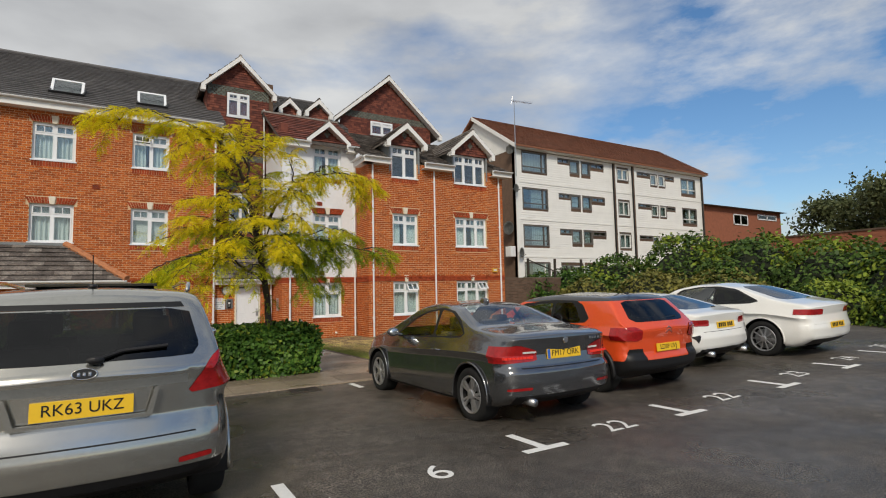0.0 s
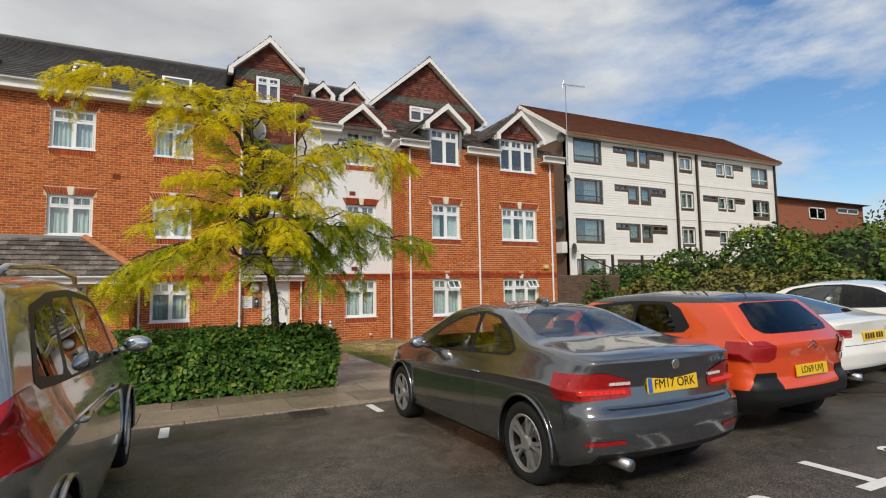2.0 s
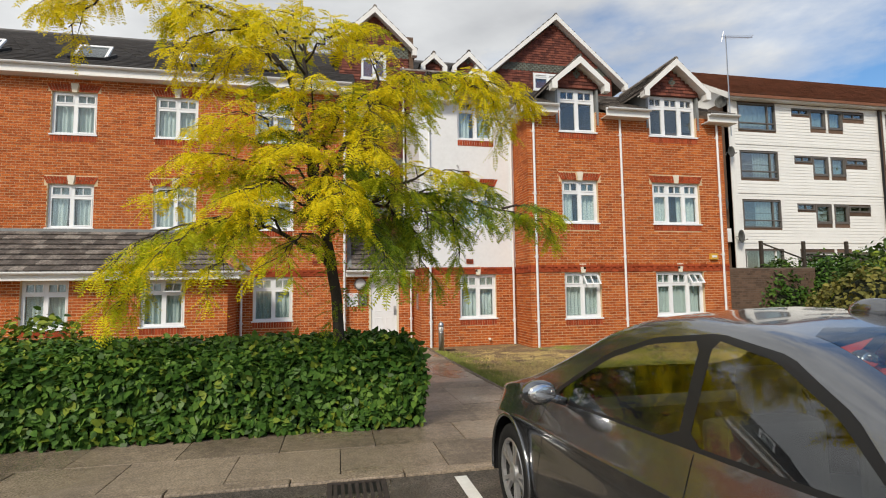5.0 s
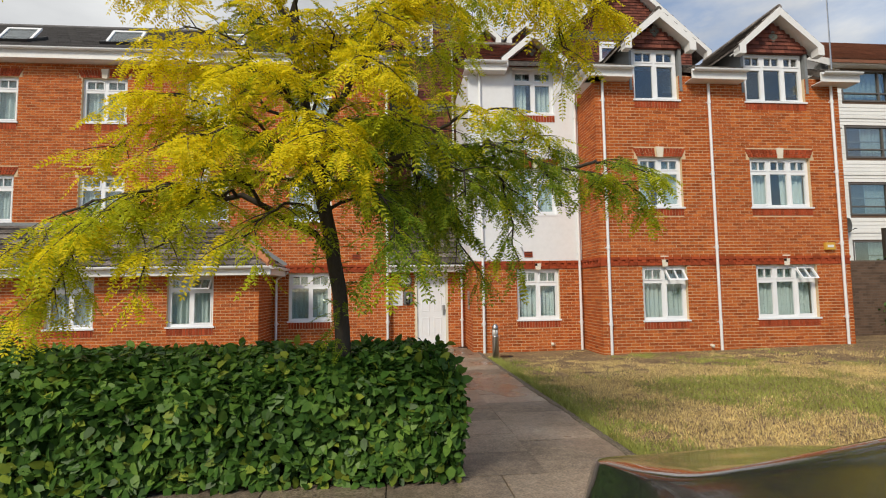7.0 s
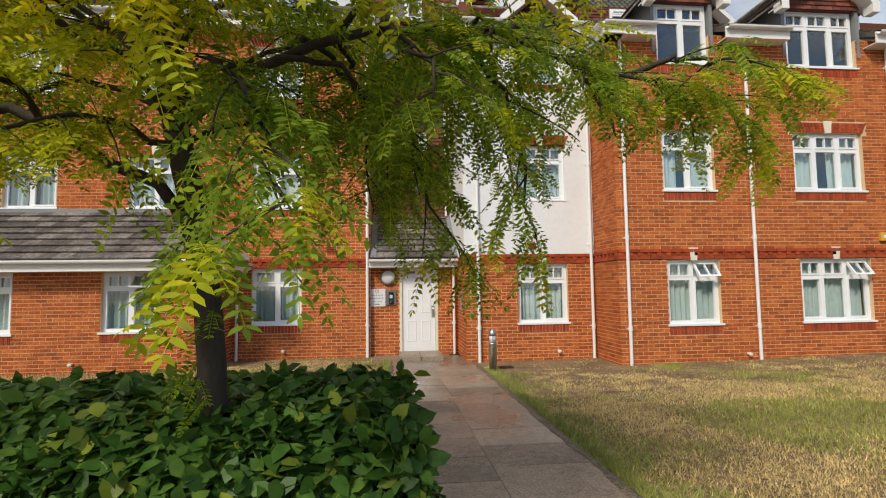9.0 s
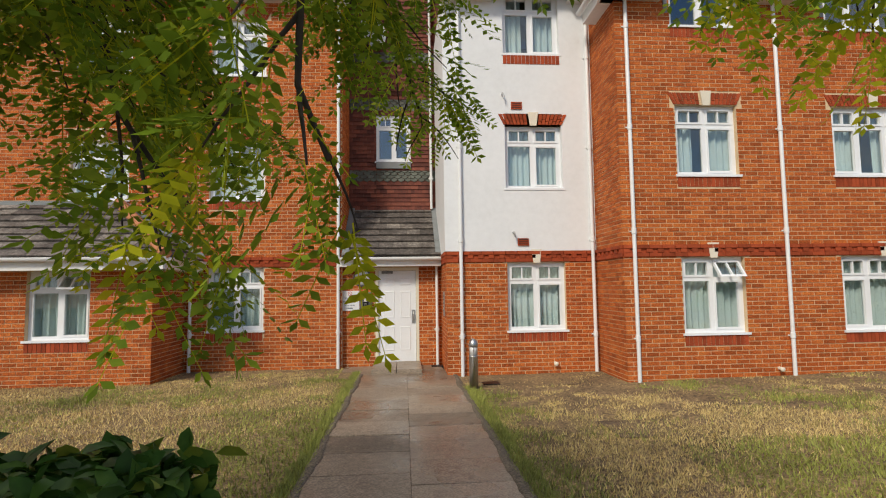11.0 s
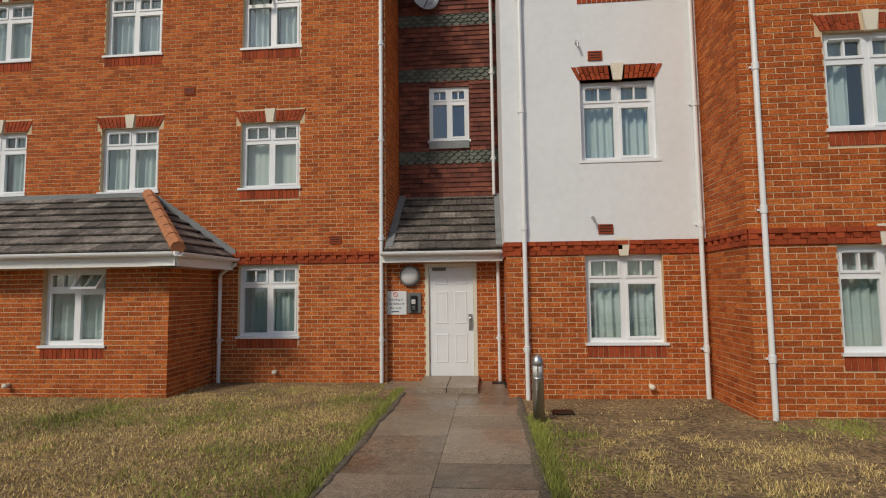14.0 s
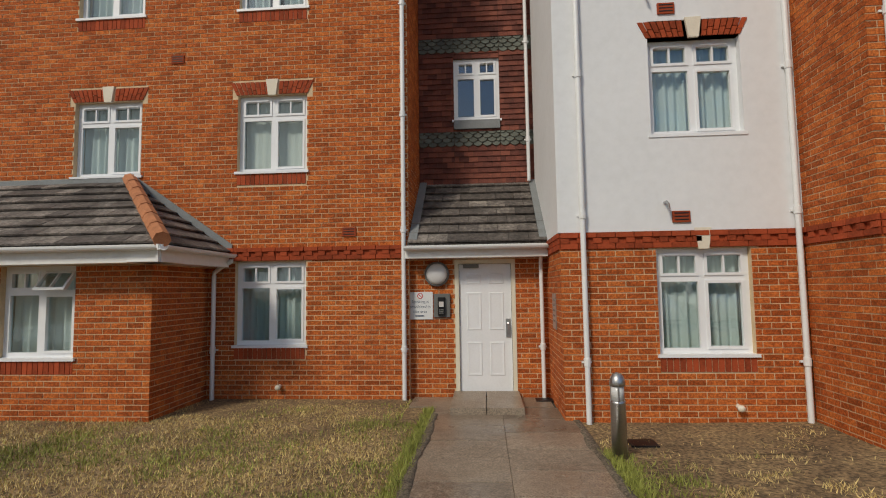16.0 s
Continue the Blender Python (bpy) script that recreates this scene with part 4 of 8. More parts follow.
wr = structure("roof_white_block", "tiled roof above the rendered block", "roof")
bm = bmesh.new()
roof_slab(bm, [(5.1, 19.48, 7.28), (8.3, 19.48, 7.28), (8.3, 22.3, 9.05), (5.1, 22.3, 9.05)])
roof_slab(bm, [(5.1, 22.3, 9.05), (8.3, 22.3, 9.05), (8.3, 24.0, 8.2), (5.1, 24.0, 8.2)])
bmesh.ops.recalc_face_normals(bm, faces=bm.faces)
part("roof_deck", bm, ROOFTILE, wr)
tile_field("roof_tiles", wr, (5.1, 19.48, 7.28), (1, 0, 0), (0, 2.82, 1.77), 3.2, math.hypot(2.82, 1.77), 0.3, 0.27, HUNG, 0.02)
bm = bmesh.new()
tube(bm, [(5.05, 22.3, 9.07), (8.35, 22.3, 9.07)], 0.09, 8)
part("ridge_tile", bm, ROOFTILE, wr)
gutter_run("white_block_gutter", (5.15, 19.46, 7.24), (6.25, 19.46, 7.24), fascia=0.22)
gutter_run("white_block_gutter", (7.75, 19.46, 7.24), (8.2, 19.46, 7.24), fascia=0.22)


def dormer(name, c, hw, z_eave, z_apex, y_face, y_front, y_back, foot=0.87, tiles_from=7.3, label="dormer gable hung with clay tiles"):
    d = structure(name, label, "dormer")
    bm = bmesh.new()
    yb = y_face
    top = z_apex - 0.28
    poly_prism(bm, [(c - hw, yb, tiles_from), (c + hw, yb, tiles_from), (c + hw, yb, z_eave), (c, yb, top), (c - hw, yb, z_eave)], (0, 0.08, 0))
    bmesh.ops.recalc_face_normals(bm, faces=bm.faces)
    part("gable_core", bm, HUNG, d)
    sl = (top - z_eave) / hw
    hung_tiles(d, (c - hw, yb - 0.006, 0), (1, 0, 0), 2 * hw, tiles_from, top, clip=lambda z: (max(0.0, (z - z_eave) / sl), 2 * hw - max(0.0, (z - z_eave) / sl)))
    for k in (-1, 1):
        bm = bmesh.new()
        poly_prism(bm, [(c + k * hw, yb, 6.2), (c + k * hw, yb, z_eave + 0.1), (c + k * hw, y_back, z_eave + 0.1), (c + k * hw, y_back, 6.9)], (-k * 0.07, 0, 0))
        bmesh.ops.recalc_face_normals(bm, faces=bm.faces)
        part("dormer_cheek", bm, LEAD, d)
    # scalloped rosette
    bm = bmesh.new()
    for an in range(4):
        a = an * math.pi / 2
        lathe_c = (c + 0.065 * math.cos(a), z_eave + 0.32 + 0.085 * math.sin(a))
        pts = [(lathe_c[0] + 0.055 * math.cos(q), yb - 0.035, lathe_c[1] + 0.06 * math.sin(q)) for q in np.linspace(0, 2 * math.pi, 9)[:-1]]
        poly_prism(bm, pts, (0, 0.03, 0))
    bmesh.ops.recalc_face_normals(bm, faces=bm.faces)
    part("rosette", bm, HUNG_GREY, d)
    barge_gable(d, (c, z_apex), foot + hw - 0.65, foot + hw - 0.65, z_apex - z_eave + 0.03, z_apex - z_eave + 0.03, y_front, y_back)
    return d


dormer("dormer_white", 7.0, 0.66, 7.38, 8.13, YW - 0.02, 19.48, 22.0, tiles_from=7.25)

# ---- east wing ----
ew = structure("wall_east_wing", "red brick front of the east wing with two dormers")
f = south(YE)
holesE = [(9.22, 10.34, *R1), (12.11, 13.71, *R1), (9.22, 10.34, *R2), (12.11, 13.71, *R2)]
dormE = [(9.20, 10.35, 5.97, 7.28), (12.10, 13.71, 5.97, 7.24)]
bm = bmesh.new()
wall_mass(bm, f, 8.204, 14.596, ZB, 6.6, holesE + dormE)
part("mortar_bed", bm, MORTAR, ew)
bricks(ew, f, 'x', 8.2, 14.6, -0.30, 6.6, [q for h in holesE for q in header_hole(h)] + [(h[0], h[1], h[2] - 0.205, 9) for h in dormE] + [(8.2, 14.6, 1.945, 2.098)], near=(8.2, 9.2, 0.0, 1.9))
band(ew, f, 8.2, 14.6)
for h in holesE:
    arch_and_sill(ew, f, *h)
for h in dormE:
    arch_and_sill(ew, f, *h, arch=False, key=False)
window(f, *holesE[0], open_light=1)
window(f, *holesE[1], cols=3, open_light=2)
window(f, *holesE[2], dress="open")
window(f, *holesE[3], cols=3, dress="open")
window(f, *dormE[0], dress="")
window(f, *dormE[1], cols=3, dress="")
ws = structure("wall_east_wing_west", "red brick return wall of the east wing")
bm = bmesh.new()
wall_mass(bm, west(8.2), YE + 0.001, YW - 0.03, ZB, 6.6, [])
part("mortar_bed", bm, MORTAR, ws)
bricks(ws, west(8.2), 'y', YE - 0.008, YW - 0.03, -0.30, 6.6, [(0, 99, 1.945, 2.098)])
band(ws, west(8.2), YE - 0.01, YW - 0.03)
we2 = structure("wall_east_wing_east", "red brick end wall of the east wing")
bm = bmesh.new()
wall_mass(bm, east(14.6), YE + 0.001, 34.0, ZB, 6.6, [])
part("mortar_bed", bm, MORTAR, we2)
bricks(we2, east(14.6), 'y', YE - 0.008, 22.0, -0.30, 6.6, [])
er = structure("roof_east_wing", "dark tiled roof of the east wing", "roof")
bm = bmesh.new()
roof_slab(bm, [(8.0, 18.24, 6.66), (8.95, 18.24, 6.66), (8.95, 23.5, 9.1), (8.0, 23.5, 9.1)])
roof_slab(bm, [(10.6, 18.24, 6.66), (11.85, 18.24, 6.66), (11.85, 23.5, 9.1), (10.6, 23.5, 9.1)])
roof_slab(bm, [(13.95, 18.24, 6.66), (14.85, 18.24, 6.66), (14.85, 23.5, 9.1), (13.95, 23.5, 9.1)])
roof_slab(bm, [(8.95, 18.9, 6.97), (10.6, 18.9, 6.97), (10.6, 23.5, 9.1), (8.95, 23.5, 9.1)])
roof_slab(bm, [(11.85, 18.9, 6.97), (13.95, 18.9, 6.97), (13.95, 23.5, 9.1), (11.85, 23.5, 9.1)])
bmesh.ops.recalc_face_normals(bm, faces=bm.faces)
part("roof_deck", bm, ROOFTILE, er)
for x0, x1, y0, z0 in ((8.0, 8.95, 18.24, 6.66), (10.6, 11.85, 18.24, 6.66), (13.95, 14.85, 18.24, 6.66), (8.95, 10.6, 18.9, 6.97), (11.85, 13.95, 18.9, 6.97)):
    tile_field("roof_tiles", er, (x0, y0, z0), (1, 0, 0), (0, 5.26, 2.44), x1 - x0, math.hypot(23.5 - y0, 9.1 - z0), 0.3, 0.27, ROOFTILE, 0.022)
dormer("dormer_east", 9.77, 0.68, 7.38, 8.13, YE - 0.02, 18.26, 21.0, tiles_from=7.28)
dormer("dormer_east", 12.91, 0.90, 7.34, 8.30, YE - 0.02, 18.26, 21.4, tiles_from=7.24)
for x0, x1 in ((7.92, 9.02), (10.52, 11.92), (13.88, 14.92)):
    gutter_run("east_gutter", (x0, 18.22, 6.62), (x1, 18.22, 6.62), fascia=0.22)
gutter_run("east_gutter", (7.94, 18.2, 6.62), (7.94, 19.4, 6.62), out=(-1, 0, 0), fascia=0.22)
downpipe(8.38, YE - 0.05, -0.22, 6.6, (0, -0.21, 0))
downpipe(11.1, YE - 0.05, -0.22, 6.6, (0, -0.21, 0))
downpipe(14.38, YE - 0.05, -0.15, 6.6, (0, -0.21, 0))
downpipe(5.57, YW - 0.075, -0.24, 7.2, (0, -0.18, 0))
downpipe(8.11, YW - 0.075, -0.24, 7.2, (0, -0.18, 0))
downpipe(3.13, YL - 0.045, -0.22, 7.8, (0, -0.21, 0))
downpipe(5.19, 21.09, -0.2, 2.0, (0, -0.12, 0), 0.03)
downpipe(5.16, 22.35, 3.3, 9.2, (0, 0, 0), 0.03)

# big gable of the east range
g2 = structure("gable_east", "large tile-hung gable with grey scalloped band and white bargeboards", "gable")
GY = 23.5
bm = bmesh.new()
poly_prism(bm, [(8.9, GY, 8.3), (13.8, GY, 8.3), (13.8, GY, 9.75), (11.35, GY, 11.95), (8.9, GY, 9.75)], (0, 0.08, 0))
bmesh.ops.recalc_face_normals(bm, faces=bm.faces)
part("gable_core", bm, HUNG, g2)
GW = (10.43, 11.6, 9.18, 9.86)
hung_tiles(g2, (8.9, GY - 0.006, 0), (1, 0, 0), 4.9, 8.7, 9.86, holes=[(GW[0] - 8.9, GW[1] - 8.9, GW[2] - 0.02, 9.86)])
hung_tiles(g2, (8.9, GY - 0.006, 0), (1, 0, 0), 4.9, 9.86, 11.9, bands=((9.95, 10.25),), clip=lambda z: (max(0.0, (z - 9.75) / 0.898), 4.9 - max(0.0, (z - 9.75) / 0.898)))
window(south(GY - 0.03), *GW, back=-0.05, cols=2, dress="", label="wide white plastic gable window")
barge_gable(g2, (11.35, 12.2), 3.0, 3.0, 2.66, 2.66, GY - 0.3, 30.0)
# small dormers on the rear slope
dormer("dormer_rear", 7.75, 0.5, 9.75, 10.35, 23.3, 23.1, 26.0, foot=0.8, tiles_from=9.0)
dormer("dormer_rear", 6.35, 0.34, 9.6, 10.05, 23.0, 22.8, 25.5, foot=0.8, tiles_from=9.0)

# inside and back of the flats: floors, partition and rear walls
inn = structure("interior_floor", "plain interior floors of the flats", "floor")
bm = bmesh.new()
for z in (-0.1, 2.62, 5.3):
    box(bm, -12.7, 2.9, YL + 0.30, 25.2, z - 0.1, z)
    box(bm, 5.62, 14.3, YW + 0.32, 23.0, z - 0.1, z)
    box(bm, 8.5, 14.3, YE + 0.3, YW + 0.31, z - 0.1, z)
box(bm, -12.7, -0.3, YP + 0.3, YL + 0.0, -0.2, -0.1)
part("floor_slab", bm, ROOM, inn)
inw = structure("interior_wall", "plain plaster partition walls of the flats")
bm = bmesh.new()
box(bm, -12.7, 14.3, 25.2, 25.4, -0.3, 7.8)
for x in (-8.4, -5.8, -3.1, -0.4, 2.8, 11.3):
    box(bm, x, x + 0.1, (YL if x < 3 else YW) + 0.35, 25.2, -0.1, 7.6)
box(bm, 5.7, 8.4, 22.9, 23.0, -0.1, 7.4)
part("partition", bm, ROOM, inw)
bk = structure("wall_rear", "plain rear and end walls of the flats")
bm = bmesh.new()
box(bm, -13.28, -13.0, YP, 34.2, ZB, 8.0)
box(bm, -13.0, 14.9, 34.0, 34.3, ZB, 8.6)
part("rear_masonry", bm, BRICK_FAR, bk)


# ---- ground ----
def sheet(name, x0, x1, y0, y1, nx, ny, lift, material, label, category, bump=0.0):
    bm = bmesh.new()
    grid = [[bm.verts.new((x0 + (x1 - x0) * i / nx, y0 + (y1 - y0) * j / ny, gz(x0 + (x1 - x0) * i / nx, y0 + (y1 - y0) * j / ny) + lift + (noise.noise(Vector((i * 0.7, j * 0.7, 3))) * bump))) for i in range(nx + 1)] for j in range(ny + 1)]
    for j in range(ny):
        for i in range(nx):
            bm.faces.new((grid[j][i], grid[j][i + 1], grid[j + 1][i + 1], grid[j + 1][i]))
    ob = part(name, bm, material, smooth=True)
    return tagged(ob, label, category, kind="structure")


far = bmesh.new()
vs = [far.verts.new(p) for p in ((-900, -900, -0.6), (900, -900, -0.6), (900, 900, -0.6), (-900, 900, -0.6))]
far.faces.new(vs)
tagged(part("ground", far, SOIL), "rough open ground reaching the horizon", "ground", kind="structure")
sheet("road", -16, 40, -20, 9.2, 56, 40, 0.0, ASPHALT, "damp dark asphalt of the car park", "asphalt")
sheet("bank", 14.6, 60, 9.2, 40, 40, 30, -0.02, SOIL, "earth under the shrubs beside the car park", "ground")

# pavement of large slabs along the car park, and the path to the door
SLABM = {}


def slab(parent, x0, x1, y0, y1):
    key = (round(x1 - x0, 2), round(y1 - y0, 2))
    if key not in SLABM:
        bm = bmesh.new()
        a, b = key[0] / 2 - 0.004, key[1] / 2 - 0.004
        box(bm, -a, a, -b, b, -0.05, 0.0, 0.004)
        SLABM[key] = finish(bm)
        SLABM[key].materials.append(SLAB)
    xm, ym = (x0 + x1) / 2, (y0 + y1) / 2
    ob = new("slab", SLABM[key])
    ob.parent = parent
    sx = math.degrees(math.atan2(gz(xm, y1) - gz(xm, y0), y1 - y0))
    ob.matrix_local = pose(xm, ym, gz(xm, ym) + 0.018 + rng.uniform(-0.003, 0.003), sx + rng.uniform(-0.25, 0.25), rng.uniform(-0.2, 0.2), rng.uniform(-0.25, 0.25))


pav = structure("pavement", "wet concrete slab pavement and path to the front door", "pavement")
bed = bmesh.new()
for x0, x1, y0, y1 in ((-16, 16, 9.2, 10.86), (3.62, 5.47, 10.86, 21.15)):
    n = 10
    for i in range(n):
        a, b = y0 + (y1 - y0) * i / n, y0 + (y1 - y0) * (i + 1) / n
        v = [bed.verts.new((x, y, gz(4, y) - 0.0)) for x, y in ((x0, a), (x1, a), (x1, b), (x0, b))]
        bed.faces.new(v)
part("joint_bed", bed, JOINT, pav)
rng2 = random.Random(3)
for row, (y0, y1) in enumerate(((9.36, 10.12), (10.12, 10.86))):
    x = -15.5 + 0.35 * row
    while x < 15:
        w = 0.92
        slab(pav, x, x + w, y0, y1)
        x += w
# the path: two columns of slabs, their joints out of step
for x0, x1, y in ((3.63, 4.545, 10.86), (4.545, 5.46, 10.86)):
    first = 0.62 if x0 < 4 else 0.33
    while y < 20.45:
        slab(pav, x0, x1, y, min(y + first, 20.5))
        y += first
        first = 0.62
slab(pav, 3.26, 4.26, 20.5, 21.15), slab(pav, 4.26, 5.26, 20.5, 21.15)
# dark moss and silt that has crept over the outer edges of the path
MOSS = mat("path_moss", (0.12, 0.098, 0.070), 0.8, var=0.5, scale=7, bump=0.7, bscale=60, speck=50, sk=0.5)
for edge, sg in ((3.63, 1), (5.46, -1)):
    bm = bmesh.new()
    prev = None
    for k in range(240):
        yy = 11.0 + k * 0.038
        wd = 0.075 + 0.04 * noise.noise(Vector((edge, yy * 1.3, 0))) + 0.02 * noise.noise(Vector((edge, yy * 6, 2)))
        row = [bm.verts.new((edge + sg * d, yy, gz(4.5, yy) + zz)) for d, zz in ((-0.03, 0.0), (0.0, 0.027), (wd * 0.6, 0.028), (wd, 0.0215), (wd, 0.0))]
        if prev:
            for j in range(4):
                bm.faces.new((prev[j], prev[j + 1], row[j + 1], row[j]))
        prev = row
    bmesh.ops.recalc_face_normals(bm, faces=bm.faces)
    tagged(part("path_moss", bm, MOSS, smooth=True), "dark moss and silt along the edge of the slab path", "moss", kind="stuff")
# flush kerb between slabs and asphalt
kerb = structure("kerb", "worn concrete edging kerb, almost flush", "kerb")
x = -15.9
KB = bmesh.new()
box(KB, -0.455, 0.455, -0.07, 0.07, -0.1, 0.0, 0.012)
KBM = finish(KB)
KBM.materials.append(SLAB)
while x < 15:
    ob = new("kerb_stone", KBM)
    ob.parent = kerb
    ob.matrix_local = pose(x + 0.46, 9.28, gz(x, 9.2) + 0.022 + rng.uniform(-0.004, 0.004), 0, 0, rng.uniform(-0.3, 0.3))
    x += 0.92
# door step
st = thing("door_step", "two grey concrete slabs laid as a step before the door", "step")
for a, b in ((3.86, 4.335), (4.345, 4.83)):
    bm = bmesh.new()
    box(bm, a, b, 20.08, 21.19, gz(4.3, 20.6) - 0.02, gz(4.3, 20.6) + 0.10, 0.008)
    part("step_slab", bm, SLAB, st)

# lawns
lawn = sheet("lawn_east", 5.47, 16, 10.86, 18.6, 40, 30, 0.0, SOIL, "half-dry lawn, straw-coloured and patchy green", "lawn", 0.02)
sheet("lawn_court", 5.47, 8.3, 18.6, 19.9, 8, 6, 0.0, SOIL, "dry lawn in the corner of the building", "lawn", 0.015)
sheet("lawn_west", -13, 3.62, 12.3, 19.75, 50, 30, 0.0, SOIL, "half-dry lawn in front of the flats", "lawn", 0.02)
sheet("lawn_corner", 0.0, 3.62, 19.75, 21.1, 10, 6, 0.0, SOIL, "dry lawn beside the entrance path", "lawn", 0.015)
sheet("planting_bed", -13, 3.62, 10.86, 12.3, 30, 6, 0.0, SOIL, "soil under the laurel hedge", "soil", 0.02)


def grass(name, n, region, dry, seed, hmin=0.025, hmax=0.075, dens=None, bare=None):
    r = np.random.default_rng(seed)
    x = r.uniform(region[0], region[1], n)
    y = r.uniform(region[2], region[3], n)
    keep = np.array([(noise.noise(Vector((a * 0.55, b * 0.55, 0.3))) + 0.55 * noise.noise(Vector((a * 1.9, b * 1.9, 1.3))) + (0.35 * (dens(a, b) if dens else 0)) + e > 0.0) != dry for a, b, e in zip(x, y, r.normal(0, 0.18, n))])
    if bare:
        keep &= np.array([bare(a, b) + 0.5 * noise.noise(Vector((a * 1.1, b * 1.4, 5))) + 0.45 * noise.noise(Vector((a * 3.1, b * 3.7, 8))) + e < 0.5 for a, b, e in zip(x, y, r.normal(0, 0.14, n))])
    x, y = x[keep], y[keep]
    n = len(x)
    z = np.array([gz(a, b) for a, b in zip(x, y)]) - 0.004
    an, h, w = r.uniform(0, 2 * np.pi, n), r.uniform(hmin, hmax, n), r.uniform(0.003, 0.007, n)
    lean = r.uniform(0.1, 1.1, n) * h
    la = r.uniform(0, 2 * np.pi, n)
    V = np.zeros((n, 3, 3))
    V[:, 0] = np.stack([x - np.cos(an) * w, y - np.sin(an) * w, z], 1)
    V[:, 1] = np.stack([x + np.cos(an) * w, y + np.sin(an) * w, z], 1)
    V[:, 2] = np.stack([x + np.cos(la) * lean, y + np.sin(la) * lean, z + h], 1)
    ob = part(name, quads_mesh(name, V.reshape(-1, 3), 3), GRASS_Y if dry else GRASS_G)
    return tagged(ob, "straw-coloured dry grass blades" if dry else "short green grass blades", "grass", kind="stuff")


east_green = lambda x, y: max(0.7 - 2.2 * max(0.0, x - 5.8), 1.7 * math.exp(-((x - 9.6) / 2.6) ** 2 - ((y - 13.2) / 1.7) ** 2) - 0.9)
west_green = lambda x, y: max(0.7 - 1.8 * max(0.0, 3.4 - x), lerp_table([(16.5, 0.1), (19, -0.7)], y))
# worn ground under the walls, where little grows
east_bare = lambda x, y: lerp_table([(11, -0.5), (14.5, -0.1), (16.2, 0.42), (18.4, 0.75)], y) - (0.5 if x < 5.75 else 0)
west_bare = lambda x, y: lerp_table([(12, -0.6), (18.3, -0.3), (19.3, 0.3), (21, 0.75)], y) - (0.6 if x > 3.2 else 0)
grass("grass_dry", 120000, (5.5, 12, 10.9, 18.5), True, 1, 0.02, 0.05, dens=east_green, bare=east_bare)
grass("grass_green", 110000, (5.5, 12, 10.9, 18.5), False, 2, dens=east_green, bare=east_bare)
grass("grass_dry", 20000, (12, 16, 10.9, 18.5), True, 3, dens=east_green, bare=east_bare)
grass("grass_green", 12000, (12, 16, 10.9, 18.5), False, 4, dens=east_green, bare=east_bare)
grass("grass_dry", 12000, (5.5, 8.2, 18.4, 19.78), True, 5, 0.015, 0.04, bare=east_bare)
grass("grass_dry", 90000, (-5, 3.6, 12.6, 19.66), True, 6, 0.02, 0.05, dens=west_green, bare=west_bare)
grass("grass_green", 110000, (-5, 3.6, 12.6, 19.66), False, 7, dens=west_green, bare=west_bare)
grass("grass_dry", 12000, (0.05, 3.25, 19.6, 21.0), True, 8, 0.015, 0.04, dens=west_green, bare=west_bare)
grass("grass_green", 6000, (0.05, 3.25, 19.6, 21.0), False, 9, dens=west_green, bare=west_bare)
# longer tufts along the edges of the path
grass("grass_green", 4500, (3.50, 3.64, 12.6, 20.4), False, 10, 0.04, 0.10, dens=lambda x, y: 3)
grass("grass_green", 4500, (5.45, 5.62, 10.9, 18.6), False, 11, 0.04, 0.10, dens=lambda x, y: 3)


# ---- car park markings ----
def paint_mark(name, polys, label, category):
    bm = bmesh.new()
    for p in polys:
        vs = [bm.verts.new((x, y, gz(x, y) + 0.005)) for x, y in p]
        bm.faces.new(vs)
    r = bmesh.ops.extrude_face_region(bm, geom=bm.faces[:])
    bmesh.ops.translate(bm, verts=[v for v in r["geom"] if isinstance(v, bmesh.types.BMVert)], vec=(0, 0, 0.002))
    bmesh.ops.recalc_face_normals(bm, faces=bm.faces)
    return tagged(part(name, bm, PAINT), label, category, group="bay markings")


def rect(x0, x1, y0, y1):
    return [(x0, y0), (x1, y0), (x1, y1), (x0, y1)]


BAYS = [1.55, 3.92, 6.25, 8.62, 10.75, 12.7, 14.75]
for i, x in enumerate(BAYS):
    yy = 4.05 + 0.06 * i
    t = paint_mark("bay_tee", [rect(x - 0.05, x + 0.05, yy + 0.10, yy + 0.62), rect(x - 0.26, x + 0.26, yy, yy + 0.098)], "white painted tee mark at the corner of a parking bay", "road marking")
for x in (1.38, 3.86, 6.3, 8.7):
    paint_mark("bay_end_line", [rect(x - 0.05, x + 0.05, 8.58, 9.1)], "white painted line end of a parking bay", "road marking")
for s, x, y in (("6", 2.74, 4.15), ("22", 5.07, 4.33), ("22", 7.35, 4.5), ("23", 9.55, 4.62), ("24", 11.6, 4.75), ("25", 13.6, 4.9)):
    me = text_mesh(s, 0.46, 0.001)
    me.materials.append(PAINT)
    o = new("bay_number", me)
    o.matrix_world = pose(x, y, gz(x, y) + 0.007, 0, -1.5 if x > 7 else 0, 0)
    tagged(o, "white painted bay number %s on the asphalt" % s, "road marking", group="bay numbers")

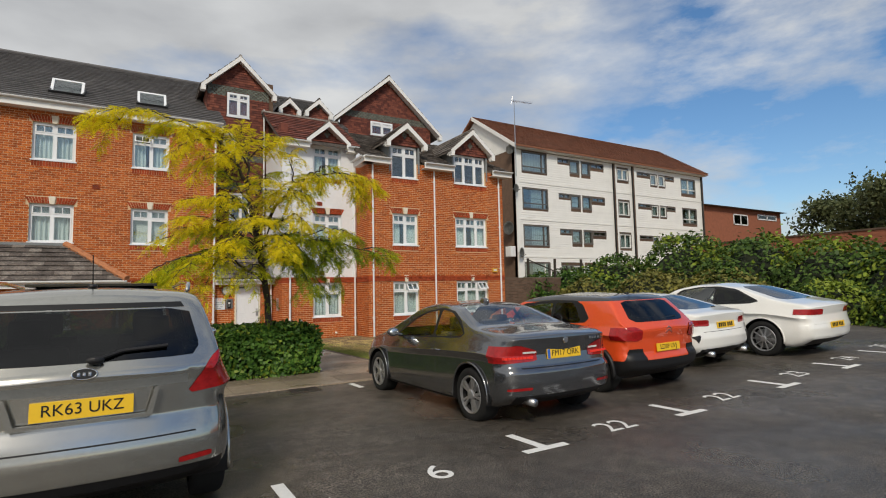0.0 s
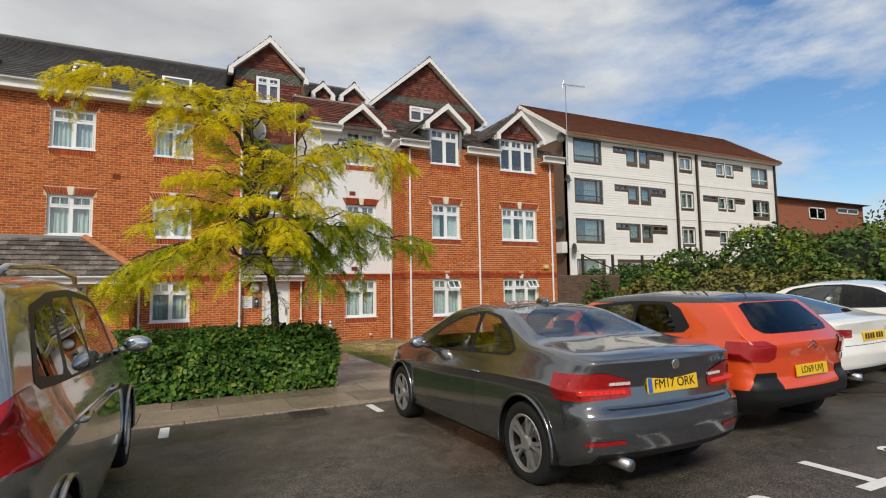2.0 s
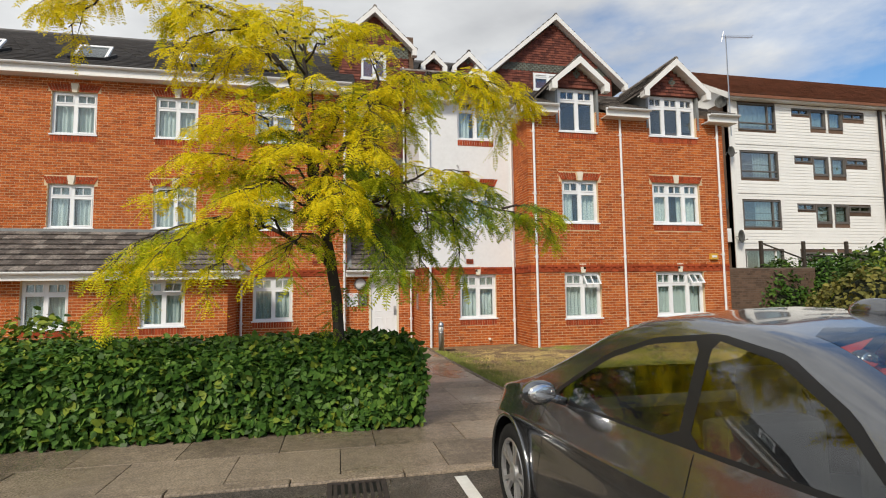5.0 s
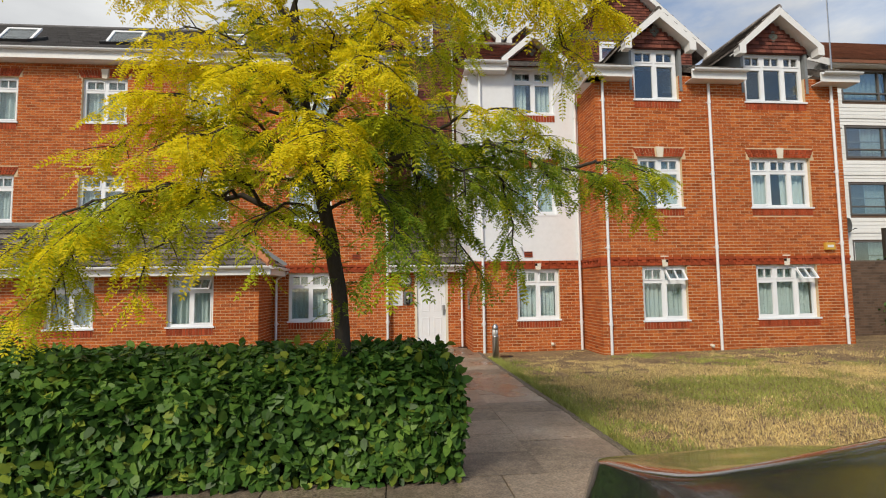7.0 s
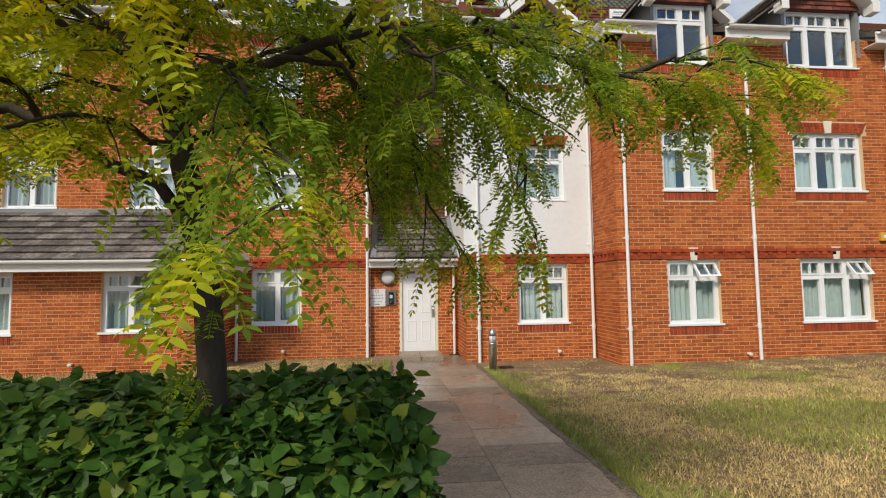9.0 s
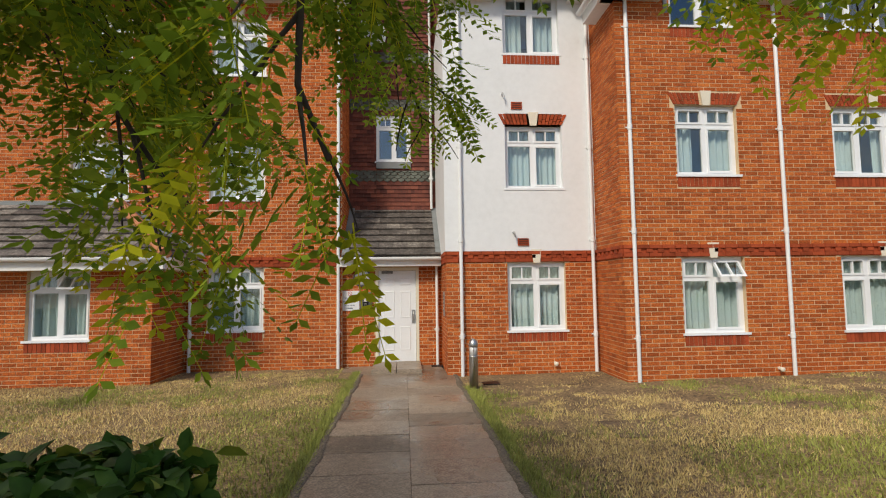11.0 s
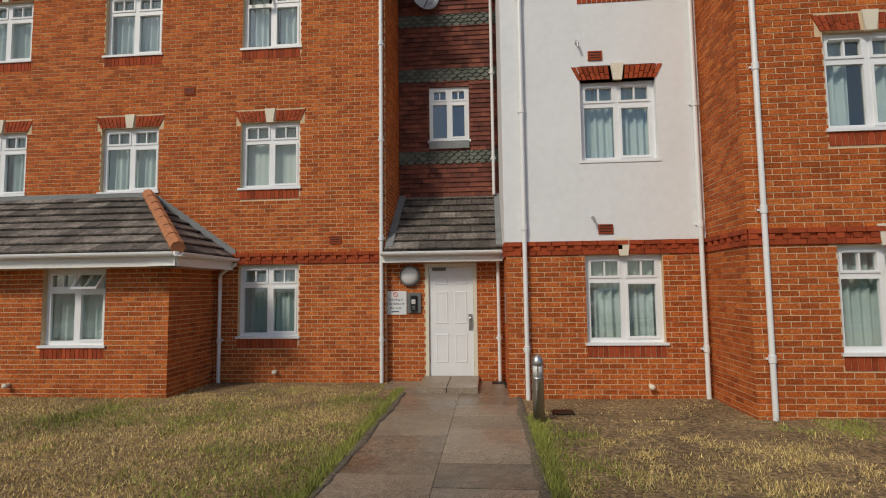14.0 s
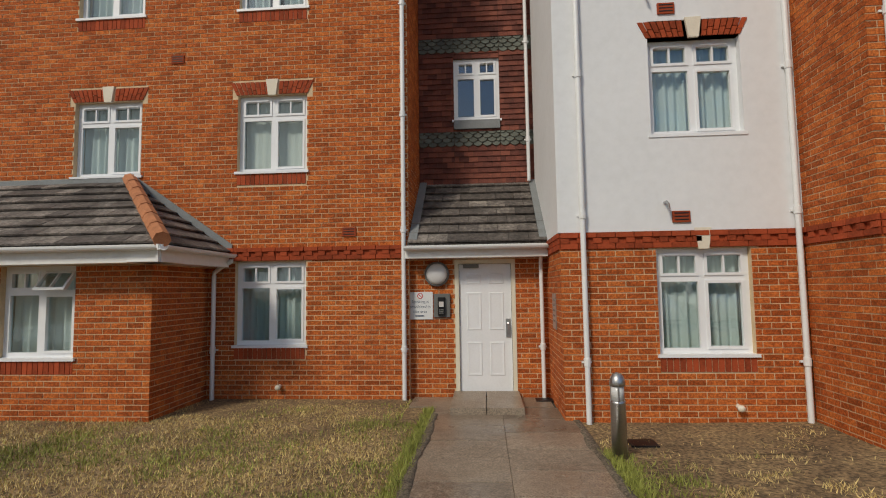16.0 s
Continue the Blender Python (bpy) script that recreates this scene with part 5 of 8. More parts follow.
# drain, manhole
dr = thing("drain_grate", "rusty cast iron gully grate in the asphalt", "drain", (3.02, 8.98, gz(3, 8.98)))
bm = bmesh.new()
box(bm, -0.23, 0.23, -0.21, -0.17, -0.02, 0.008), box(bm, -0.23, 0.23, 0.17, 0.21, -0.02, 0.008), box(bm, -0.23, -0.19, -0.17, 0.17, -0.02, 0.008), box(bm, 0.19, 0.23, -0.17, 0.17, -0.02, 0.008)
part("grate_frame", bm, IRON, dr)
for i in range(7):
    bm = bmesh.new()
    x = -0.165 + i * 0.055
    box(bm, x - 0.014, x + 0.014, -0.17, 0.17, -0.02, 0.005)
    part("grate_bar", bm, IRON, dr)
bm = bmesh.new()
box(bm, -0.19, 0.19, -0.17, 0.17, -0.03, 0.0015)
part("gully_pit", bm, BLACK, dr)
COVER = mat("soil_caked_iron", (0.15, 0.10, 0.06), 0.9, var=0.5, scale=7, bump=0.6, bscale=50, hue=(0.28, 0.2, 0.1))
mh = thing("manhole_cover", "rusty square inspection cover caked with soil in the lawn", "manhole", (7.15, 15.75, gz(7, 15.75) + 0.006))
bm = bmesh.new()
box(bm, -0.36, 0.36, -0.3, 0.3, -0.05, 0.006, 0.006)
part("cover_plate", bm, COVER, mh)
bm = bmesh.new()
for a in ((-0.4, 0.4, -0.34, -0.305), (-0.4, 0.4, 0.305, 0.34), (-0.4, -0.365, -0.305, 0.305), (0.365, 0.4, -0.305, 0.305)):
    box(bm, *a, -0.05, 0.01)
part("cover_frame", bm, COVER, mh)


# ---- cars ----
def smooth_table(tab, n, length, sig):
    ys = np.linspace(0, length, n)
    v = np.interp(ys, [p[0] for p in tab], [p[1] for p in tab])
    k = np.exp(-0.5 * (np.arange(-12, 13) / sig) ** 2)
    k /= k.sum()
    pad = np.concatenate([np.full(12, v[0]), v, np.full(12, v[-1])])
    return ys, np.convolve(pad, k, "valid")


def chaikin(p, times=2):
    for _ in range(times):
        q = [p[0]]
        for a, b in zip(p, p[1:]):
            q += [(a[0] * 0.75 + b[0] * 0.25, a[1] * 0.75 + b[1] * 0.25), (a[0] * 0.25 + b[0] * 0.75, a[1] * 0.25 + b[1] * 0.75)]
        q.append(p[-1])
        p = q
    return p


def tail_y(spec, x, z):
    """How far the tail stands forward of its rearmost point."""
    return spec.get("bow", 0.15) * min(1.0, abs(x) / (spec["W"] / 2)) ** 2.4 + lerp_table(spec["tail"], z)


def body_grid(spec):
    L, W = spec["L"], spec["W"]
    n = int(L / 0.045)
    ys, top = smooth_table(spec["top"], n, L, 1.4)
    _, belt = smooth_table(spec["belt"], n, L, 2.0)
    _, plan = smooth_table(spec["plan"], n, L, 0.9)
    _, bot = smooth_table(spec["bottom"], n, L, 1.0)
    bm = bmesh.new()
    rings = []
    for y, zt, zs, pl, zb in zip(ys, top, belt, plan, bot):
        w = W / 2 * pl
        zs = min(zs, zt - 0.015)
        h = zt - zs
        wr = 0.95 * w - h * spec.get("tumble", 0.42)
        half = [(0, zb), (0.80 * w, zb), (0.94 * w, zb + 0.03), (0.975 * w, zb + 0.12), (0.985 * w, zb + 0.24), (0.975 * w, (zb + zs) / 2 + 0.02), (0.962 * w, zs - 0.25), (0.960 * w, zs - 0.20), (0.997 * w, zs - 0.142), (1.0 * w, zs - 0.135), (0.992 * w, zs - 0.125), (0.955 * w, zs - 0.05), (0.93 * w, zs),
                (0.93 * w - (0.93 * w - wr) * 0.4, zs + 0.36 * h), (0.93 * w - (0.93 * w - wr) * 0.8, zs + 0.70 * h), (wr * 0.99, zs + 0.87 * h), (wr * 0.9, zs + 0.955 * h), (wr * 0.6, zs + 0.99 * h), (wr * 0.3, zt + 0.008), (0, zt + 0.012)]
        half = chaikin(half)
        full = [(x, z) for x, z in half] + [(-x, z) for x, z in half[-2:0:-1]]
        rings.append([bm.verts.new((x, y, z)) for x, z in full])
    m = len(rings[0])
    for r0, r1 in zip(rings, rings[1:]):
        for k in range(m):
            bm.faces.new((r0[k], r1[k], r1[(k + 1) % m], r0[(k + 1) % m]))
    # close the tail with a fine grid, then bow and sculpt it
    half_n = m // 2
    prev = [rings[0][0]]
    cols = 14
    for k in range(1, half_n):
        a, b = rings[0][k], rings[0][m - k]
        row = [a] + [bm.verts.new(a.co.lerp(b.co, j / cols)) for j in range(1, cols)] + [b]
        if len(prev) == 1:
            for j in range(cols):
                bm.faces.new((prev[0], row[j], row[j + 1]))
        else:
            for j in range(cols):
                bm.faces.new((prev[j], prev[j + 1], row[j + 1], row[j]))
        prev = row
    for j in range(cols):
        bm.faces.new((prev[j], prev[j + 1], rings[0][half_n]))
    bm.faces.new(rings[-1][::-1])
    for v in bm.verts:
        if v.co.y < 0.6:
            v.co.y += tail_y(spec, v.co.x, v.co.z) * (1 - v.co.y / 0.6)
    bmesh.ops.recalc_face_normals(bm, faces=bm.faces)
    return bm


def cut_region(bm, poly, axis, sel):
    """Cuts the mesh along the edges of a convex polygon, seen along an axis ('x': side view y,z; 'y': from behind x,z), and returns the faces inside."""
    i0, i1 = (1, 2) if axis == 'x' else (0, 2)
    lo = [min(p[k] for p in poly) - 0.03 for k in (0, 1)]
    hi = [max(p[k] for p in poly) + 0.03 for k in (0, 1)]
    area = sum(a[0] * b[1] - b[0] * a[1] for a, b in zip(poly, poly[1:] + poly[:1]))
    pl = poly if area > 0 else poly[::-1]
    planes = []
    for a, b in zip(pl, pl[1:] + pl[:1]):
        d = (b[0] - a[0], b[1] - a[1])
        nrm = (d[1], -d[0])
        l = math.hypot(*nrm)
        planes.append((a, (nrm[0] / l, nrm[1] / l)))
    def near(f):
        vs = f.verts
        return min(v.co[i0] for v in vs) < hi[0] and max(v.co[i0] for v in vs) > lo[0] and min(v.co[i1] for v in vs) < hi[1] and max(v.co[i1] for v in vs) > lo[1] and sel(f.calc_center_median())
    cand = [f for f in bm.faces if near(f)]
    for a, nm in planes:
        geo = list({v for f in cand for v in f.verts}) + list({e for f in cand for e in f.edges}) + cand
        co, no = [0, 0, 0], [0, 0, 0]
        co[i0], co[i1], no[i0], no[i1] = a[0], a[1], nm[0], nm[1]
        res = bmesh.ops.bisect_plane(bm, geom=geo, dist=1e-5, plane_co=co, plane_no=no)
        cand = [g for g in res["geom"] if isinstance(g, bmesh.types.BMFace)]
    out = []
    for f in cand:
        c = f.calc_center_median()
        if sel(c) and all((c[i0] - a[0]) * nm[0] + (c[i1] - a[1]) * nm[1] < 1e-5 for a, nm in planes):
            out.append(f)
    return out


def lift_out(bm, faces, off=0.0, inset=0.0):
    """Takes faces out of a mesh into a mesh of their own, moved outwards by off."""
    nb = bmesh.new()
    vm = {}
    bm.normal_update()
    for f in faces:
        for v in f.verts:
            if v not in vm:
                vm[v] = nb.verts.new(v.co + v.normal * off)
    for f in faces:
        try:
            nb.faces.new([vm[v] for v in f.verts])
        except ValueError:
            pass
    bmesh.ops.delete(bm, geom=faces, context='FACES')
    return nb


def round_poly(poly, k=0.10):
    """Cuts the corners of a convex outline."""
    out = []
    for i, b in enumerate(poly):
        a, c = poly[i - 1], poly[(i + 1) % len(poly)]
        out += [(b[0] + (a[0] - b[0]) * k, b[1] + (a[1] - b[1]) * k), (b[0] + (c[0] - b[0]) * k, b[1] + (c[1] - b[1]) * k)]
    return out


def side_sel(s, xmin=0.3):
    return lambda c: c.x * s > xmin


def wheel(parent, x, y, r, s, spokes, rim_mat, w=0.215, rr=None):
    wh = new("wheel")
    wh.parent = parent
    wh.matrix_local = pose(x, y, r, 0, 0, 0 if s > 0 else 180)
    rr = rr or r * 0.69
    def lathe_x(prof, seg=36):
        bm = bmesh.new()
        rings = [[bm.verts.new((px, pr * math.cos(k * 2 * math.pi / seg), pr * math.sin(k * 2 * math.pi / seg))) for k in range(seg)] for pr, px in prof]
        for r0, r1 in zip(rings, rings[1:]):
            for k in range(seg):
                bm.faces.new((r0[k], r0[(k + 1) % seg], r1[(k + 1) % seg], r1[k]))
        bmesh.ops.recalc_face_normals(bm, faces=bm.faces)
        return bm
    part("tyre", lathe_x([(rr, 0.0), (rr + 0.02, 0.012), (r - 0.03, 0.012), (r - 0.008, -0.005), (r, -0.035), (r, -w + 0.035), (r - 0.01, -w + 0.01), (rr, -w)]), RUBBER, wh, smooth=True)
    part("rim_barrel", lathe_x([(rr + 0.004, 0.004), (rr - 0.012, 0.0), (rr - 0.02, -0.03), (rr - 0.035, -w + 0.03), (0.02, -w + 0.05)]), BLACK, wh, smooth=True)
    sp = lathe_x([(rr + 0.002, 0.006), (rr - 0.004, 0.010), (rr - 0.018, 0.004), (rr - 0.02, -0.02)])
    for k in range(spokes):
        a0 = k * 2 * math.pi / spokes
        for da in ((-0.13, 0.13) if spokes == 5 else (0,)):
            wdt = (0.13 if spokes == 5 else 0.09) * rr
            pts = []
            for rad, ww, an in ((0.045, wdt * 0.75, a0 + da * 0.5), (rr - 0.012, wdt, a0 + da * 1.25)):
                d = Vector((0, math.cos(an), math.sin(an)))
                t = Vector((0, -math.sin(an), math.cos(an)))
                pts.append((d * rad - t * ww / 2, d * rad + t * ww / 2))
            vs = []
            for px in (0.004, -0.022):
                for (a, b), dx in zip(pts, (-0.008, 0.0)):
                    vs += [sp.verts.new(a + Vector((px + dx, 0, 0))), sp.verts.new(b + Vector((px + dx, 0, 0)))]
            for q in ((0, 1, 3, 2), (4, 6, 7, 5), (0, 2, 6, 4), (1, 5, 7, 3)):
                sp.faces.new([vs[i] for i in q])
    bmesh.ops.recalc_face_normals(sp, faces=sp.faces)
    part("spokes", sp, rim_mat, wh)
    part("hub_cap", lathe_x([(0.062, -0.02), (0.058, 0.002), (0.045, 0.008), (0.004, 0.009)]), rim_mat, wh)
    disc = lathe_x([(rr * 0.8, -0.07), (rr * 0.8, -0.085), (0.03, -0.085)])
    part("brake_disc", disc, STEEL, wh)
    return wh


def plate(parent, spec, x, y, z, txt, eu=True, tilt=0):
    p = bmesh.new()
    box(p, -0.26, 0.26, -0.006, 0.006, -0.056, 0.056, 0.002)
    po = part("number_plate", p, YELLOWP, parent, "yellow rear number plate")
    po.matrix_local = pose(x, y + tail_y(spec, x, z), z, tilt, 0, 0)
    if txt:
        me = text_mesh(txt, 0.094, 0.001)
        me.materials.append(BLACK)
    else:
        q = bmesh.new()
        for i in range(7):
            xx = -0.21 + i * 0.06 + (0.03 if i > 3 else 0)
            box(q, xx - 0.02, xx + 0.02, -0.035, 0.035, -0.001, 0.001)
        me = finish(q)
    t = part("plate_lettering", me, BLACK, po)
    t.matrix_local = pose(0.018 if eu else 0, -0.0075, 0.002, 90, 0, 0) @ Matrix.Diagonal((0.98, 1.0, 1, 1))
    if eu:
        b = bmesh.new()
        box(b, -0.255, -0.215, -0.0075, -0.0062, -0.052, 0.052)
        part("plate_band", b, BLUEP, po)


def seat(parent, x, y, h):
    s = bmesh.new()
    box(s, x - 0.24, x + 0.24, y - 0.05, y + 0.45, 0.35, 0.55, 0.05)
    box(s, x - 0.23, x + 0.23, y - 0.18, y - 0.02, 0.5, h - 0.42, 0.05)
    box(s, x - 0.12, x + 0.12, y - 0.19, y - 0.09, h - 0.40, h - 0.22, 0.04)
    part("seat", s, SEAT, parent)


def lump(bm, c, r, seg=12):
    """A rounded lump."""
    g = bmesh.ops.create_uvsphere(bm, u_segments=seg, v_segments=8, radius=1)
    for v in g["verts"]:
        v.co = Vector((c[0] + v.co.x * r[0], c[1] + v.co.y * r[1], c[2] + v.co.z * r[2]))


def car(name, spec, label, loc, rz=0):
    c = thing(name, label, "car", loc, group="cars in the parking bays", rz=rz)
    bm = body_grid(spec)
    W, H, ra, wb, r = spec["W"], spec["H"], spec["axle"], spec["wb"], spec["r"]
    # wheel openings
    R = r + 0.045
    for y in (ra, ra + wb):
        poly = [(y + R * math.cos(a), r + 0.01 + R * math.sin(a)) for a in np.linspace(0, 2 * math.pi, 25)[:-1]]
        for s in (1, -1):
            fs = cut_region(bm, poly, 'x', side_sel(s, W * 0.36))
            bmesh.ops.delete(bm, geom=fs, context='FACES')
    for yc in spec.get("cuts", ()):
        bmesh.ops.bisect_plane(bm, geom=bm.verts[:] + bm.edges[:] + bm.faces[:], dist=1e-5, plane_co=(0, yc, 0), plane_no=(0, 1, 0))
    groups = []
    for nm, poly, axis, sel, mt, off, lab in spec["regions"]:
        if mt in (CARGLASS, DARKGLASS, LAMP_RED) or nm == "window_trim":
            poly = round_poly(poly)
        for s in (1, -1):
            pl = poly if axis == 'x' else [(x * s, z) for x, z in poly]
            if axis == 'x':
                fs = cut_region(bm, pl, 'x', (lambda cc, s=s: cc.x * s > 0.3 and sel(cc)))
            else:
                fs = cut_region(bm, pl, 'y', (lambda cc, s=s: sel(cc)))
            if fs:
                groups.append((nm, lift_out(bm, fs, off), mt, lab))
            if axis == 'y' and min(p[0] for p in poly) < 0:
                break
    part("body", bm, spec["paint"], c, smooth=True)
    for nm, nb, mt, lab in groups:
        part(nm, nb, mt, c, lab, smooth=True)
    # arches, wells, wheels
    for y in (ra, ra + wb):
        for s in (1, -1):
            bm2 = bmesh.new()
            seg = 24
            rings = []
            for x in (W / 2 - 0.012, W / 2 - 0.32):
                rings.append([bm2.verts.new((s * x, y + (R + 0.004) * math.cos(a), r + 0.01 + (R + 0.004) * math.sin(a))) for a in np.linspace(-0.25, math.pi + 0.25, seg)])
            for k in range(seg - 1):
                bm2.faces.new((rings[0][k], rings[0][k + 1], rings[1][k + 1], rings[1][k]))
            bm2.faces.new(rings[1])
            part("wheel_well", bm2, BLACK, c)
            bm3 = bmesh.new()
            tube(bm3, [(s * (W / 2 * spec.get("archw", 0.985)), y + (R + 0.002) * math.cos(a), r + 0.01 + (R + 0.002) * math.sin(a)) for a in np.linspace(-0.2, math.pi + 0.2, 26)], spec.get("arch", 0.014), 6)
            part("wheel_arch", bm3, spec.get("archmat", spec["paint"]), c, smooth=True)
            wheel(c, s * (W / 2 - 0.035), y, r, s, spec["spokes"], spec["rim"])
    # inside
    tub = bmesh.new()
    zb = spec["belt"][len(spec["belt"]) // 2][1]
    box(tub, -W / 2 + 0.12, W / 2 - 0.12, 0.55, spec["L"] - 1.35, 0.24, 0.3)
    box(tub, -W / 2 + 0.12, W / 2 - 0.12, spec["L"] - 1.62, spec["L"] - 1.3, 0.55, zb - 0.03, 0.05)
    part("dashboard", tub, SEAT, c)
    if spec.get("shelf"):
        sh = bmesh.new()
        box(sh, -W / 2 + 0.2, W / 2 - 0.2, spec["shelf"][0], spec["shelf"][1], spec["shelf"][2] - 0.03, spec["shelf"][2])
        part("parcel_shelf", sh, SEAT, c)
    for sx in (-0.37, 0.37):
        seat(c, sx, spec["seats"][0], H)
        seat(c, sx, spec["seats"][1], H - 0.02)
    st = bmesh.new()
    tube(st, [(0.37 + 0.18 * math.cos(a), spec["seats"][0] + 0.55 + 0.06 * math.sin(a), zb - 0.04 + 0.16 * math.sin(a)) for a in np.linspace(0, 2 * math.pi, 20)], 0.014, 6)
    part("steering_wheel", st, BLACK, c)
    # door mirrors
    for s in (1, -1):
        m = bmesh.new()
        my, mz = spec["mirror"]
        lump(m, (s * (W / 2 + 0.085), my, mz), (0.10, 0.06, 0.065))
        tube(m, [(s * (W / 2 - 0.07), my + 0.02, mz - 0.06), (s * (W / 2 + 0.02), my, mz - 0.03)], 0.025, 6)
        mo = part("door_mirror", m, spec.get("mirrormat", spec["paint"]), c, smooth=True)
        g = bmesh.new()
        lump(g, (s * (W / 2 + 0.085), my - 0.052, mz), (0.078, 0.012, 0.048))
        part("mirror_glass", g, CHROME, mo, smooth=True)
    for (y, z) in spec.get("handles", ()):
        for s in (1, -1):
            hb = bmesh.new()
            xx = W / 2 * 0.995
            tube(hb, [(s * (xx - 0.01), y - 0.1, z), (s * (xx + 0.022), y - 0.085, z), (s * (xx + 0.026), y, z + 0.003), (s * (xx + 0.022), y + 0.085, z), (s * (xx - 0.01), y + 0.1, z)], 0.013, 6)
            part("door_handle", hb, spec.get("handlemat", spec["paint"]), c, smooth=True)
    return c


ALL = lambda c: True
REAR = lambda ym: (lambda c: c.y < ym)


def line_strip(y0, z0, y1, z1, w=0.006):
    return [(y0 - w / 2, z0), (y0 + w / 2, z0), (y1 + w / 2, z1), (y1 - w / 2, z1)]


PLAN = lambda L, tail=0.84, nose=0.72: [(0, tail), (0.05, tail + 0.07), (0.14, tail + 0.115), (0.35, 0.985), (0.8, 1.0), (L * 0.6, 1.0), (L - 0.9, 0.985), (L - 0.45, 0.93), (L - 0.15, 0.83), (L, nose)]

coupe = dict(cuts=(0.40,), tail=[(0.2, 0.12), (0.36, 0.03), (0.5, 0.0), (0.62, 0.0), (0.68, 0.045), (0.8, 0.07), (0.92, 0.04), (0.98, 0.02), (1.03, 0.03)], L=4.30, W=1.774, H=1.42, wb=2.65, axle=0.77, r=0.318, paint=P_GREY, rim=RIM, spokes=5,
             top=[(0, 0.98), (0.06, 1.03), (0.18, 1.045), (0.72, 1.09), (0.86, 1.13), (1.35, 1.335), (1.6, 1.385), (2.0, 1.41), (2.3, 1.385), (2.55, 1.31), (2.85, 1.165), (3.2, 1.0), (3.5, 0.92), (4.05, 0.79), (4.22, 0.69), (4.30, 0.58)],
             belt=[(0, 0.92), (0.5, 0.955), (1.2, 0.945), (2.2, 0.90), (3.2, 0.865), (3.8, 0.80), (4.3, 0.60)],
             bottom=[(0, 0.34), (0.08, 0.27), (0.3, 0.20), (1.2, 0.18), (3.8, 0.18), (4.2, 0.2), (4.3, 0.25)], plan=PLAN(4.30, 0.86), tumble=0.50,
             seats=(1.9, 1.15), mirror=(2.62, 0.985), handles=[(1.50, 0.80)], shelf=(0.75, 1.1, 1.0),
             regions=[
                 ("side_window", [(1.72, 0.955), (2.70, 0.925), (2.78, 0.95), (2.40, 1.17), (2.1, 1.265), (1.80, 1.30)], 'x', ALL, CARGLASS, 0.001, ""),
                 ("quarter_window", [(0.98, 1.02), (1.06, 0.985), (1.66, 0.96), (1.73, 1.31), (1.42, 1.265), (1.16, 1.15)], 'x', ALL, CARGLASS, 0.001, ""),
                 ("window_trim", [(0.945, 1.02), (1.04, 0.967), (2.74, 0.910), (2.83, 0.95), (2.42, 1.198), (2.1, 1.293), (1.72, 1.332), (1.38, 1.285), (1.12, 1.165)], 'x', ALL, BLACK, 0.002, "gloss black window surround"),
                 ("door_gap", line_strip(1.55, 0.32, 1.62, 0.94), 'x', ALL, BLACK, -0.002, ""),
                 ("door_gap", line_strip(2.98, 0.30, 2.86, 0.90), 'x', ALL, BLACK, -0.002, ""),
                 ("rear_window", [(-0.56, 1.118), (0.56, 1.118), (0.60, 1.15), (0.47, 1.36), (-0.47, 1.36), (-0.60, 1.15)], 'y', lambda c: 0.74 < c.y < 1.7, CARGLASS, 0.001, ""),
                 ("windscreen", [(-0.66, 1.01), (0.66, 1.01), (0.50, 1.36), (-0.50, 1.36)], 'y', lambda c: c.y > 2.4, CARGLASS, 0.001, ""),
                 ("tail_lamp", [(0.40, 0.735), (0.93, 0.715), (0.95, 0.90), (0.62, 0.915), (0.40, 0.85)], 'y', lambda c: c.y < 0.40, LAMP_RED, 0.006, "red wrap-round tail lamp"),
                 ("boot_gap", [(-0.60, 0.655), (0.60, 0.655), (0.62, 0.667), (-0.62, 0.667)], 'y', REAR(0.2), BLACK, -0.001, ""),
                 ("rear_diffuser", [(-0.64, 0.20), (0.64, 0.20), (0.70, 0.36), (-0.70, 0.36)], 'y', REAR(0.3), BLACK, 0.002, "black lower bumper insert"),
                 ("bumper_reflector", [(0.50, 0.425), (0.78, 0.425), (0.78, 0.455), (0.50, 0.455)], 'y', REAR(0.3), LAMP_RED, 0.004, "red reflector"),
                 ("sill_trim", [(1.15, 0.16), (3.05, 0.16), (3.05, 0.245), (1.15, 0.245)], 'x', ALL, BLACK, 0.002, ""),
             ])
bmw = car("coupe_car", coupe, "dark grey metallic two-door coupe with rain drops on its paint", (4.86, 4.74, 0.0))
bmw.matrix_world = pose(4.86, 4.78, gz(4.9, 6.8) + 0.01, -0.9, 0, 0)
plate(bmw, coupe, 0.0, -0.006, 0.80, "FM17 ORK", True, -4)
tp = bmesh.new()
tube(tp, [(-0.5, 0.02, 0.29), (-0.5, 0.28, 0.29)], 0.042, 16)
part("exhaust_tip", tp, STEEL, bmw, smooth=True)
em = bmesh.new()
lathe(em, [(0.038, 0), (0.036, 0.006), (0.03, 0.008)], (0, 0, 0), 20)
eo = part("boot_badge", em, CHROME, bmw, "round badge")
eo.matrix_local = pose(0, 0.028, 0.945, 90, 0, 0)
fin = bmesh.new()
lump(fin, (0, 1.62, 1.405), (0.035, 0.11, 0.05))
part("roof_antenna", fin, P_GREY, bmw, smooth=True)
bars = bmesh.new()
for i in range(4):
    box(bars, 0.40 + i * 0.045, 0.43 + i * 0.045, 0.045, 0.07, 0.935, 0.96)
part("model_lettering", bars, CHROME, bmw)
